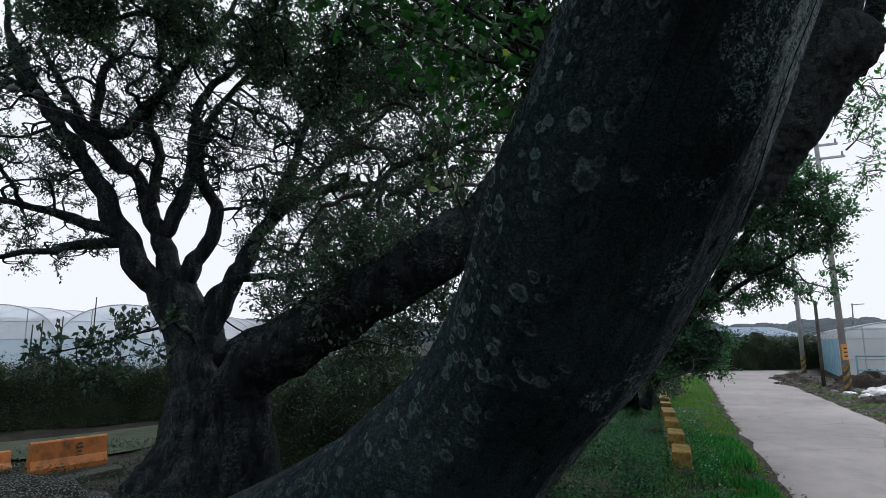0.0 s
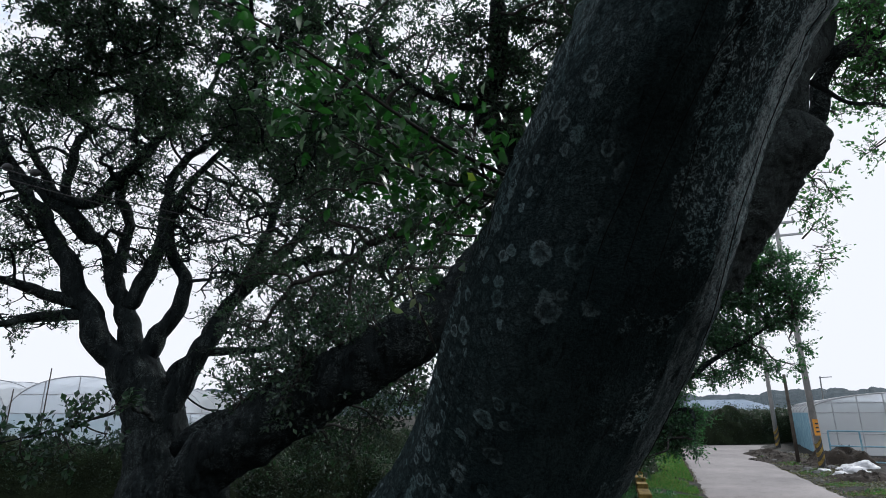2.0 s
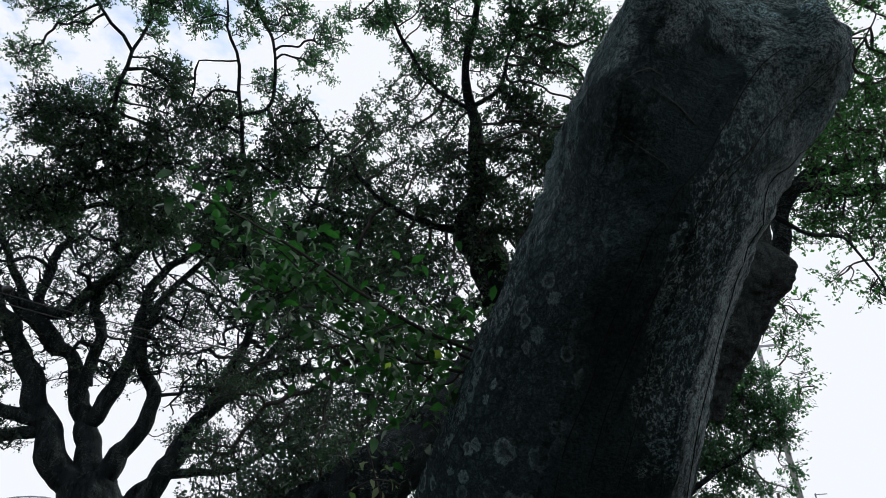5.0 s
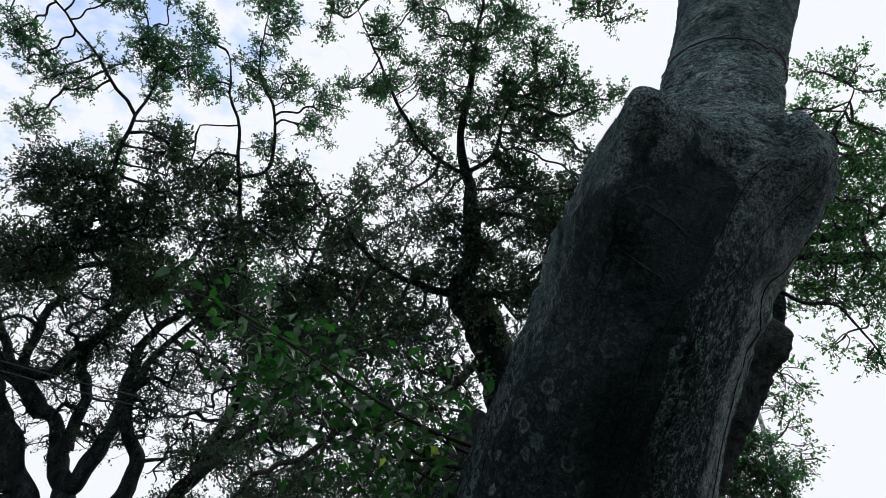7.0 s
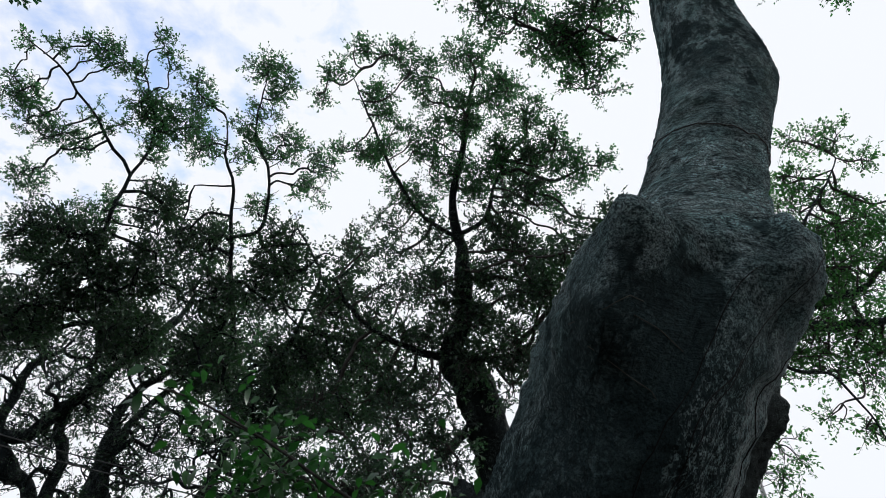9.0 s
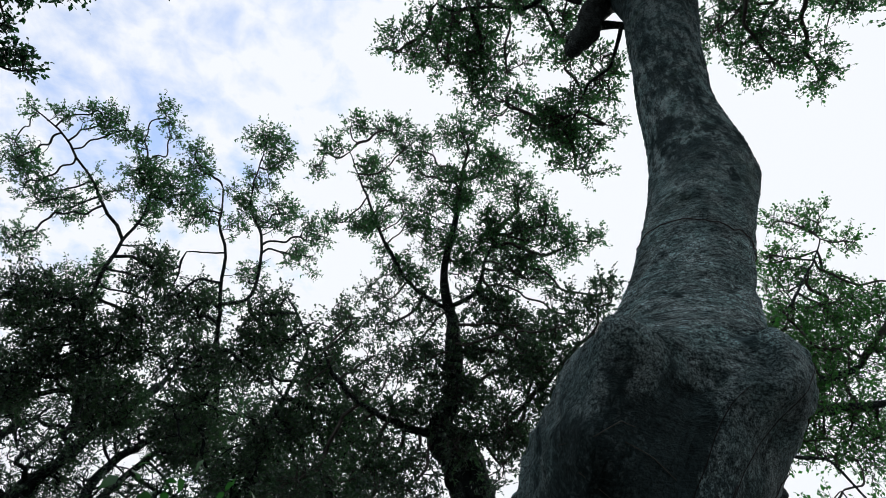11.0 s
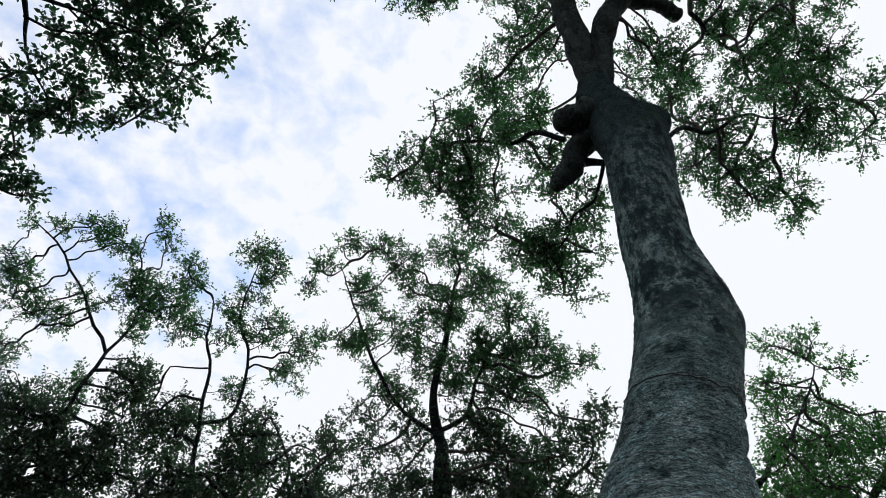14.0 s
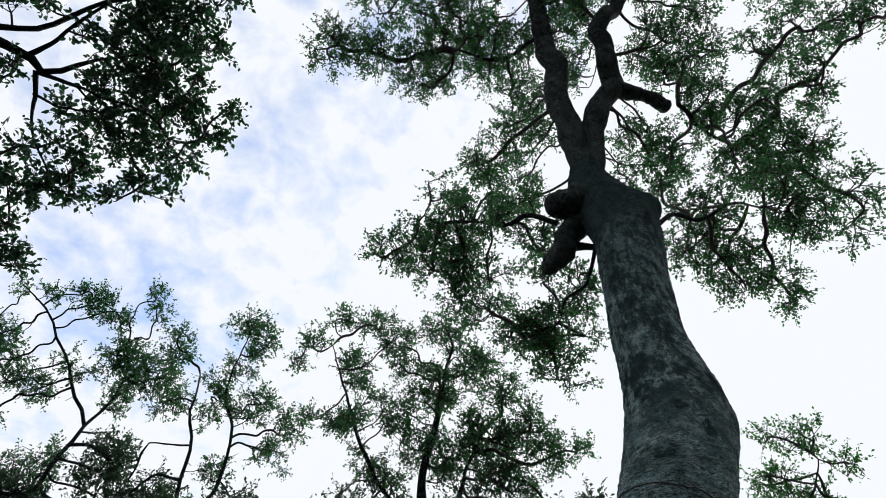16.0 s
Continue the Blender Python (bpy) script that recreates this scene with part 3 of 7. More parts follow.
def crown_leaves(tips, ways, rng, twigs, per, reach, size, droop=0.0):
    """Short shoots round each twig end, with leaves set along them."""
    n = len(tips)
    t = np.repeat(tips, twigs, 0)
    w = np.repeat(ways, twigs, 0) * 0.55 + rng.normal(0, 0.75, (n * twigs, 3))
    w[:, 2] += 0.25 - droop
    w /= np.linalg.norm(w, axis=1)[:, None]
    ln = reach * rng.uniform(0.5, 1.25, n * twigs)
    s = np.tile(np.linspace(0.25, 1.0, per), n * twigs)
    b = np.repeat(t, per, 0) + np.repeat(w * ln[:, None], per, 0) * s[:, None] + rng.normal(0, 0.015, (n * twigs * per, 3))
    ax = np.repeat(w, per, 0) * 0.7 + rng.normal(0, 0.65, b.shape)
    ax[:, 2] -= 0.1 + droop
    up = rng.normal(0, 0.55, b.shape) + np.array((0, 0, 1.0))
    le = size * rng.uniform(0.55, 1.15, len(b))
    return b, ax, up, le, t, w, ln


def shoots_mesh(t, w, ln, r=0.0035):
    """Thin three-sided shoots under the leaves."""
    n = len(t)
    ref = np.where(np.abs(w[:, 2:3]) < 0.9, np.array([[0, 0, 1.0]]), np.array([[1.0, 0, 0]]))
    u = np.cross(w, ref)
    u /= np.linalg.norm(u, axis=1)[:, None]
    v = np.cross(w, u)
    vs = []
    for f, k in ((0.0, 1.0), (1.0, 0.35)):
        for a in (0, 2.094, 4.189):
            vs.append(t + w * (ln * f)[:, None] + (u * math.cos(a) + v * math.sin(a)) * (r * k))
    v = np.stack(vs, 1).reshape(-1, 3)
    q = np.array([(0, 1, 4, 3), (1, 2, 5, 4), (2, 0, 3, 5)])
    return v, (q[None] + 6 * np.arange(n)[:, None, None]).reshape(-1, 4).tolist()


def fill(clumps, density, rng, flat=0.8):
    """Free places for twigs inside the clumps (x, y, z, radius) of a crown."""
    out = []
    for x, y, z, r in clumps:
        k = max(4, int(density * r ** 2.2))
        d = rng.normal(0, 1, (k, 3))
        d /= np.linalg.norm(d, axis=1)[:, None]
        d *= (r * rng.uniform(0.15, 1.0, k) ** 0.5)[:, None]
        d[:, 2] *= flat
        out.append(d + np.array((x, y, z)))
    return np.vstack(out)


def lace(limbs, count, seed, lo=0.3, near=0.08, far=0.5, small=0.09, large=0.22):
    """Small tufts strung loosely along the outer part of boughs, as clumps for a crown."""
    rng = np.random.default_rng(seed)
    out = []
    for k in range(count):
        l = spline(limbs[rng.integers(len(limbs))], 40)
        p = l[rng.integers(int(40 * lo), 40), :3]
        d = rng.normal(0, 1, 3)
        d[2] = abs(d[2]) * 0.8
        out.append((*(p + d / np.linalg.norm(d) * rng.uniform(near, far)), rng.uniform(small, large)))
    return out


def make_crown(tree, limbs, clumps, seed, density, leaf, mat, twigs=4, per=9, shoot=0.3, step=0.22, tip=0.006, reach=1.6, droop=0.0,
               kill=0.34, wander=0.25, bark_mat=None, label="", simple=True, power=2.3):
    """Branches and leaves of a tree: limbs are spines of x, y, z, radius."""
    rng = np.random.default_rng(seed)
    seeds, caps = [], []
    for line in limbs:
        ln = np.linalg.norm(np.diff(np.array(line)[:, :3], axis=0), axis=1).sum()
        s = crooked(spline(line, max(4, int(ln / step))))
        seeds += list(s[:, :3])
        caps += list(s[:, 3])
    goals = fill(clumps, density, rng)
    pos, par, first = grow(seeds, caps, goals, step, reach, kill, wander=wander, rng=rng)
    # a twig from the nearest branch to every tuft
    tree_kd = kdtree.KDTree(len(pos))
    for i, p in enumerate(pos):
        tree_kd.insert(p, i)
    tree_kd.balance()
    feet = np.array([tree_kd.find(g)[1] for g in goals])
    gap = np.linalg.norm(goals - pos[feet], axis=1)
    ok = gap < 0.75
    goals, feet = goals[ok], feet[ok]
    mids = (goals + pos[feet]) / 2 + rng.normal(0, 0.04, goals.shape)
    k = len(pos)
    pos = np.vstack([pos, mids, goals])
    par = np.concatenate([par, feet, np.arange(k, k + len(goals))])
    v, f, rad, kids = branch_mesh(pos, par, first, tip, power, cap=np.array(caps))
    place("branchwork", set_mesh("branchwork", v, f, bark_mat or BARK_T, True), tree, "", "stuff")
    ways = goals - pos[feet]
    ways /= np.linalg.norm(ways, axis=1)[:, None] + 1e-9
    b, ax, up, le, t, w, ln = crown_leaves(goals, ways, rng, twigs, per, shoot, leaf, droop)
    v, f = shoots_mesh(t, w, ln)
    place("twigwork", set_mesh("twigwork", v, f, BARK_T), tree, "", "stuff")
    me = leaf_mesh("crown", b, ax, up, le, le * rng.uniform(0.47, 0.66, len(le)), mat, simple)
    place("crown", me, tree, label, "stuff")
    return len(b)

# ---- the ground: one sheet, a road shelf and the bank that falls away beside it ----
ROAD = [(-6.5, -40), (-0.6, -14), (4.0, 0), (5.55, 5.5), (7.45, 10.5), (9.45, 15.5), (11.75, 21), (13.85, 26), (16.0, 31), (18.9, 36.5)]
HALF = 1.70


def road_line(n):
    s = spline([(x, y, 0, 0) for x, y in ROAD], n)
    return s[:, :2]


ROAD_PTS = road_line(240)
ROAD_TAN = np.gradient(ROAD_PTS, axis=0)
ROAD_TAN /= np.linalg.norm(ROAD_TAN, axis=1)[:, None]


def road_side(x, y):
    """Signed distance from the road's middle, positive to the left of its way."""
    d = ROAD_PTS - np.array((x, y))
    i = (d ** 2).sum(1).argmin()
    t = ROAD_TAN[i]
    return (-d[i, 0]) * (-t[1]) + (-d[i, 1]) * t[0]


def smooth(a, b, v):
    q = min(1.0, max(0.0, (v - a) / (b - a)))
    return q * q * (3 - 2 * q)


def height(x, y):
    s = road_side(x, y) - HALF
    z = -0.03
    if s > 0:
        fall = smooth(2.6, 9.0, s) * (1 - smooth(34, 60, y))
        z += 0.05 * smooth(0.0, 0.8, s) - 1.5 * fall
        z += 0.42 * math.exp(-((x - 0.2) ** 2 + (y - 0.9) ** 2) / 7.0)
        z += 0.55 * math.exp(-((x + 0.6) ** 2 + (y - 3.0) ** 2) / 1.6)
        z += 0.35 * math.exp(-((x + 5.0) ** 2 + (y - 9.8) ** 2) / 4.0)
        z += 0.10 * noise.noise(Vector((x * 0.6, y * 0.6, 0))) * smooth(0.3, 2, s)
    elif s < -2 * HALF:
        r = -s - 2 * HALF
        z += 0.08 * smooth(0, 1.5, r) + 0.07 * noise.noise(Vector((x * 0.8, y * 0.8, 3.0))) * smooth(0, 1, r)
    if abs(s + HALF) > HALF:
        z += 0.02 * noise.noise(Vector((x * 3, y * 3, 1.0)))
    return z


def axis_steps(lo, hi, fine_lo, fine_hi, fine):
    a = list(np.arange(fine_lo, fine_hi, fine))
    s, v = fine, fine_lo
    while v > lo:
        s *= 1.25
        v -= s
        a.insert(0, v)
    s, v = fine, fine_hi
    while v < hi:
        s *= 1.25
        v += s
        a.append(v)
    return a


gx = axis_steps(-2500, 2500, -26, 26, 0.4)
gy = axis_steps(-2500, 2500, -8, 42, 0.4)
gv = [(x, y, height(x, y) if -60 < x < 60 and -45 < y < 70 else -0.03) for y in gy for x in gx]
nx = len(gx)
gf = [(j * nx + i, j * nx + i + 1, (j + 1) * nx + i + 1, (j + 1) * nx + i) for j in range(len(gy) - 1) for i in range(nx - 1)]
GROUND_M = mottled("bank_soil", (0.009, 0.011, 0.008), (0.018, 0.018, 0.014), (0.042, 0.037, 0.028), 0.8, 24, 0.95, 0.8, 0.03)
tagged(place("ground", set_mesh("ground", gv, gf, GROUND_M, True)), "weedy earth bank falling away beside a narrow road", "ground", kind="structure")

# ---- the road: worn concrete-grey asphalt, crowned, with frayed edges ----
ROAD_M, rnt, rbs = material("worn_road", (0.2, 0.19, 0.19), 0.85)
ru = coords(rnt)
rcol = ramp(rnt, tex(rnt, ru, 0.28, 8, 0.6), [(0.30, (0.150, 0.136, 0.134)), (0.5, (0.205, 0.188, 0.184)), (0.70, (0.265, 0.243, 0.234))])
rcol = blend(rnt, 0.75, rcol, ramp(rnt, tex(rnt, ru, 2.2, 8, 0.7), [(0.32, (0.72, 0.70, 0.68)), (0.52, (1.0, 1.0, 1.0)), (0.75, (1.15, 1.12, 1.08))]), "MULTIPLY")
rcol = blend(rnt, 0.6, rcol, ramp(rnt, tex(rnt, ru, 70, 5, 0.75), [(0.35, (0.6,) * 3), (0.65, (1.2,) * 3)]), "MULTIPLY")
rcrack = ramp(rnt, cells(rnt, ru, 0.55, "DISTANCE_TO_EDGE"), [(0.0, (0.35,) * 3), (0.012, (1,) * 3)])
rcol = blend(rnt, ramp(rnt, tex(rnt, ru, 0.4, 3), [(0.45, (0,) * 3), (0.6, (0.8,) * 3)]), rcol, blend(rnt, 1.0, rcol, rcrack, "MULTIPLY"))
rnt.links.new(rcol, rbs.inputs["Base Color"])
bump(rnt, rbs, tex(rnt, ru, 80, 5, 0.75), 0.6, 0.006)
rv, rf = [], []
cross = np.linspace(-1, 1, 13)
for i, (p, t) in enumerate(zip(ROAD_PTS, ROAD_TAN)):
    for c in cross:
        w = HALF * c + (0.10 * noise.noise(Vector((p[0] * 1.3, p[1] * 1.3, c))) if abs(c) == 1 else 0)
        x, y = p[0] - t[1] * w, p[1] + t[0] * w
        rv.append((x, y, 0.02 * (1 - c * c) + (0.005 if abs(c) < 1 else -0.03)))
for i in range(len(ROAD_PTS) - 1):
    for j in range(12):
        a = i * 13 + j
        rf.append((a, a + 13, a + 14, a + 1))
tagged(place("road", set_mesh("road", rv, rf, ROAD_M, True)), "narrow worn grey village road curving away", "road", kind="structure")
jv = [(x, y + 0.12 * (x - 19), 0.012 + 0.004 * k) for k, y in enumerate((34.2, 35.2, 37.6, 38.6)) for x in np.linspace(6, 60, 40)]
jf = [(r * 40 + i, r * 40 + i + 1, (r + 1) * 40 + i + 1, (r + 1) * 40 + i) for r in range(3) for i in range(39)]
tagged(place("crossroad", set_mesh("crossroad", jv, jf, ROAD_M, True)), "worn grey road crossing at the far junction", "road", kind="structure")
# farm track below the bank
TRACK_M = mottled("track_concrete", (0.024, 0.036, 0.020), (0.042, 0.055, 0.034), (0.085, 0.085, 0.062), 0.6, 30, 0.9, 0.4, 0.01)
near = spline([(*p, 0) for p in ((-15.49, 15.59, -1.42), (-12.74, 17.02, -1.42), (-10.06, 18.02, -1.42), (-9.11, 20.89, -1.42), (-8.56, 22.57, -1.42))], 60)
far_ = spline([(*p, 0) for p in ((-18.16, 18.18, -1.40), (-14.94, 19.86, -1.40), (-12.75, 22.30, -1.40), (-10.92, 24.92, -1.40), (-10.04, 26.38, -1.40))], 60)
tv = [tuple(p[:3]) for p in near] + [tuple((a[:3] + b[:3]) / 2 + np.array((0, 0, 0.03))) for a, b in zip(near, far_)] + [tuple(p[:3]) for p in far_]
tf = [(r * 60 + i, r * 60 + i + 1, (r + 1) * 60 + i + 1, (r + 1) * 60 + i) for r in range(2) for i in range(59)]
tagged(place("farm_track", set_mesh("farm_track", tv, tf, TRACK_M, True)), "damp mossy concrete farm track below the bank", "road", kind="structure")

# ---- grass and weeds on the verge ----
def blades(name, spots, rng, tall, wide, mat, label):
    n = len(spots)
    lean = rng.normal(0, 0.35, (n, 3)) + np.array((0, 0, 1.0))
    up = rng.normal(0, 1, (n, 3))
    ln = tall * rng.uniform(0.4, 1.3, n)
    me = leaf_mesh(name, spots, lean, up, ln, wide * rng.uniform(0.6, 1.3, n), mat, True)
    return tagged(place(name, me), label, "grass", kind="stuff")


def scatter(n, lo, hi, y0, y1, rng, side=1, tuft=0.0):
    """Places on the ground at lo to hi metres from the road's edge, over a stretch of its length."""
    out = []
    ks = np.nonzero((ROAD_PTS[:, 1] > y0) & (ROAD_PTS[:, 1] < y1))[0]
    while len(out) < n:
        k = rng.choice(ks)
        s = HALF + rng.uniform(lo, hi)
        p, t = ROAD_PTS[k] + ROAD_TAN[k] * rng.uniform(-0.2, 0.2), ROAD_TAN[k]
        x, y = p[0] - t[1] * s * side, p[1] + t[0] * s * side
        if tuft and noise.noise(Vector((x * 1.1, y * 1.1, 7.0))) < tuft - 0.5 + rng.uniform(-0.3, 0.3):
            continue
        out.append((x, y, height(x, y) - 0.01))
    return np.array(out)


rg = np.random.default_rng(5)
blades("grass", scatter(46000, 0.12, 1.6, 3, 32, rg, 1, 0.42), rg, 0.09, 0.006, GRASS, "patchy green and straw-coloured verge grass")
blades("grass", scatter(5000, 0.2, 1.3, 8, 32, rg, -1, 0.72), rg, 0.08, 0.008, GRASS, "thin trodden grass by the road edge")
lt = scatter(5200, -0.14, 0.55, 3, 30, rg, 1, 0.4)
me = leaf_mesh("leaf_litter", lt + np.array((0, 0, 0.015)), rg.normal(0, 1, lt.shape) * np.array((1, 1, 0.15)), rg.normal(0, 0.3, lt.shape) + np.array((0, 0, 1.0)), rg.uniform(0.03, 0.08, len(lt)), rg.uniform(0.015, 0.045, len(lt)), LITTER, True)
tagged(place("leaf_litter", me), "brown dead leaves along the road edge", "leaf litter", kind="stuff")
lt = scatter(8000, 0.1, 1.5, 3, 30, rg, 1, 0.55)
me = leaf_mesh("leaf_litter", lt + np.array((0, 0, 0.03)), rg.normal(0, 1, lt.shape) * np.array((1, 1, 0.25)), rg.normal(0, 0.4, lt.shape) + np.array((0, 0, 1.0)), rg.uniform(0.03, 0.07, len(lt)), rg.uniform(0.015, 0.04, len(lt)), LITTER, True)
tagged(place("leaf_litter", me), "patches of brown leaf litter in the verge grass", "leaf litter", kind="stuff")
lt = scatter(15000, -0.05, 2.6, 8, 32, rg, -1, 0.3)
me = leaf_mesh("dry_stalks", lt + np.array((0, 0, 0.02)), rg.normal(0, 1, lt.shape) * np.array((1, 1, 0.25)), rg.normal(0, 0.4, lt.shape) + np.array((0, 0, 1.0)), rg.uniform(0.04, 0.13, len(lt)), rg.uniform(0.015, 0.05, len(lt)), DRY_LITTER, True)
tagged(place("dry_stalks", me), "dry straw and brown litter on the bare far verge", "litter", kind="stuff")
blades("tall_grass", scatter(5500, 0.25, 1.1, 5, 11.5, rg, 1, 0.62), rg, 0.15, 0.007, GRASS_LUSH, "tall bright green grass beside the guard blocks")
wd = scatter(26000, 0.75, 3.2, 3, 15, rg, 1, 0.38)
wd[:, 2] += rg.uniform(0, 0.22, len(wd))
me = leaf_mesh("weeds", wd, rg.normal(0, 1, wd.shape), rg.normal(0, 0.5, wd.shape) + np.array((0, 0, 1.0)), rg.uniform(0.022, 0.05, len(wd)), rg.uniform(0.014, 0.034, len(wd)), WEED, True)
tagged(place("weeds", me), "low leafy green weeds beside the blocks", "weeds", kind="stuff")

# low leafy growth in the shade of the bank
def undergrowth(count, x0, x1, y0, y1, tall, leaf, mat, seed, label, gap=0.0):
    r = np.random.default_rng(seed)
    pts = []
    while len(pts) < count:
        x, y = r.uniform(x0, x1), r.uniform(y0, y1)
        if road_side(x, y) < HALF + 1.6 or noise.noise(Vector((x * 0.7, y * 0.7, seed))) < gap + r.uniform(-0.3, 0.3):
            continue
        pts.append((x, y, height(x, y) + r.uniform(0, tall)))
    p = np.array(pts)
    me = leaf_mesh("undergrowth", p, r.normal(0, 1, p.shape), r.normal(0, 0.6, p.shape) + np.array((0, 0, 1.0)), leaf * r.uniform(0.6, 1.4, count), leaf * 0.55 * r.uniform(0.6, 1.3, count), mat, True)
    return tagged(place("undergrowth", me), label, "undergrowth", kind="stuff")


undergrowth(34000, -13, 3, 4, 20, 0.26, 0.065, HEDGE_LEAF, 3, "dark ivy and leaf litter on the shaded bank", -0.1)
undergrowth(26000, -1, 4, 5, 12, 0.26, 0.036, WEED, 4, "fresh green weeds below the guard blocks", -0.2)

# ---- guard blocks along the bank ----
YELLOW = mottled("worn_yellow_paint", (0.04, 0.035, 0.025), (0.22, 0.15, 0.04), (0.40, 0.29, 0.08), 7, 50, 0.85, 0.8, 0.010)
CONC = mottled("old_concrete", (0.09, 0.09, 0.08), (0.17, 0.165, 0.15), (0.24, 0.23, 0.21), 3, 40, 0.9, 0.6, 0.008)
BLACK = mottled("black_paint", (0.012, 0.012, 0.012), (0.025, 0.025, 0.025), (0.05, 0.05, 0.05), 4, 50, 0.6, 0.3, 0.003)
rb = np.random.default_rng(9)
KA, KB = Vector((3.50, 8.62, 0.00)), Vector((6.22, 16.35, 0.00))
kdir = (KB - KA).normalized()
kang = math.degrees(math.atan2(kdir.y, kdir.x))
bm = box(bmesh.new(), (13.0, 0.30, 0.22), Matrix.Translation(KA + kdir * 6.5) @ pose(0, 0, 0, 0, 0, kang), 0.02)
tagged(part("kerb", bm, CONC), "low weathered concrete kerb on the bank edge", "kerb", kind="structure")
for i in range(7):
    p = KA + kdir * (1.73 * i + 0.40)
    b = thing("guard_block", (p.x, p.y, 0.1), "weathered concrete guard block with worn yellow paint", "guard block", "guard blocks along the bank")
    bm = box(bmesh.new(), (0.80, 0.27, 0.25), Matrix.Translation(p + Vector((0, 0, 0.225))) @ pose(0, 0, 0, rb.normal(0, 1), rb.normal(0, 1), kang + rb.normal(0, 1.5)), 0.025)
    part("block", bm, YELLOW, b)

# ---- roadside poles ----
POLE_M = mottled("pole_concrete", (0.22, 0.22, 0.21), (0.30, 0.30, 0.29), (0.38, 0.37, 0.36), 1.2, 40, 0.85, 0.3, 0.004)
STEEL = mottled("galvanised", (0.30, 0.31, 0.32), (0.40, 0.41, 0.42), (0.5, 0.5, 0.51), 3, 40, 0.45, 0.1, 0.002, 0.7)
WOOD = mottled("pole_wood", (0.04, 0.035, 0.03), (0.07, 0.06, 0.05), (0.11, 0.10, 0.085), 2, 30, 0.9, 0.5, 0.006)
SIGN_O = mottled("orange_plate", (0.55, 0.22, 0.02), (0.70, 0.30, 0.03), (0.78, 0.36, 0.05), 4, 40, 0.5, 0.1, 0.002)


def utility_pole(base, top, r0, r1, label, stripes=0.0, arms=(), plate=False):
    p = thing("utility_pole", base, label, "pole", "poles along the road")
    base, top = Vector(base), Vector(top)
    part("shaft", tube(bmesh.new(), base, top, r0, r1, 20), POLE_M, p, smooth=True)
    up = (top - base).normalized()
    if stripes:
        n = 6
        for i in range(n):
            # slanted bands of hazard tape wrapped round the foot
            a = np.linspace(0, 2 * math.pi, 25)
            lo, hi = 0.18 + stripes * i / n, 0.18 + stripes * (i + 1) / n
            r = r0 * 1.04
            vv = [(base + up * (h + 0.20 * math.cos(q)) + Vector((r * math.cos(q), r * math.sin(q), 0)))[:] for h in (lo, hi) for q in a[:-1]]
            ff = [(j, (j + 1) % 24, 24 + (j + 1) % 24, 24 + j) for j in range(24)]
            place("hazard_band", set_mesh("hazard_band", vv, ff, YELLOW if i % 2 else BLACK, True), p, "yellow band" if i % 2 else "black band")
    if plate:
        a = np.linspace(-2.6, -0.6, 9)
        vv = [(base + up * h + Vector((r0 * 1.05 * math.cos(q), r0 * 1.05 * math.sin(q), 0)))[:] for h in (1.25, 1.85) for q in a]
        place("plate", set_mesh("plate", vv, [(j, j + 1, 10 + j, 9 + j) for j in range(8)], SIGN_O, True), p, "orange notice plate wrapped on the pole")
        for k in range(3):
            vv = [(base + up * h + Vector((r0 * 1.065 * math.cos(q), r0 * 1.065 * math.sin(q), 0)))[:] for h in (1.36 + 0.15 * k, 1.42 + 0.15 * k) for q in a[2:7]]
            place("text_bar", set_mesh("text_bar", vv, [(j, j + 1, 6 + j, 5 + j) for j in range(4)], BLACK), p, "dark bar of lettering")
    for h, w in arms:
        c = base.lerp(top, h)
        bm = box(bmesh.new(), (w, 0.09, 0.09), Matrix.Translation(c) @ pose(0, 0, 0, 0, 0, -25), 0.01)
        arm = part("crossarm", bm, STEEL, p)
        for s in (-0.45, 0.0, 0.45):
            q = c + Matrix.Rotation(radians(-25), 3, "Z") @ Vector((w * s, 0, 0))
            part("insulator", tube(bmesh.new(), q, q + Vector((0, 0, 0.22)), 0.05, 0.035, 10), POLE_M, arm, "brown insulator")
    return p


utility_pole((15.58, 22.28, -0.00), (15.72, 22.80, 10.55), 0.130, 0.085, "tall concrete utility pole with hazard bands and steel crossarms", 0.95, [(0.90, 1.9), (0.955, 1.5)], True)
utility_pole((22.11, 35.34, 0.00), (22.43, 35.93, 9.36), 0.135, 0.095, "concrete utility pole with hazard bands at the junction", 1.0)
wp = thing("wooden_post", (16.63, 25.30, 0.00), "dark weathered wooden post beside the road", "pole")
part("post", tube(bmesh.new(), (16.43, 24.99, 0.00), (16.88, 25.70, 3.77), 0.075, 0.065, 12), WOOD, wp, smooth=True)
lp = thing("antenna_mast", (32.05, 44.64, -0.00), "thin steel mast with a short arm behind the greenhouse", "mast")
part("mast", tube(bmesh.new(), (32.05, 44.64, -0.00), (26.89, 37.24, 4.40), 0.05, 0.04, 8), STEEL, lp)
part("arm", tube(bmesh.new(), (26.84, 37.29, 4.33), (27.42, 36.86, 4.37), 0.03, n=6), STEEL, lp)
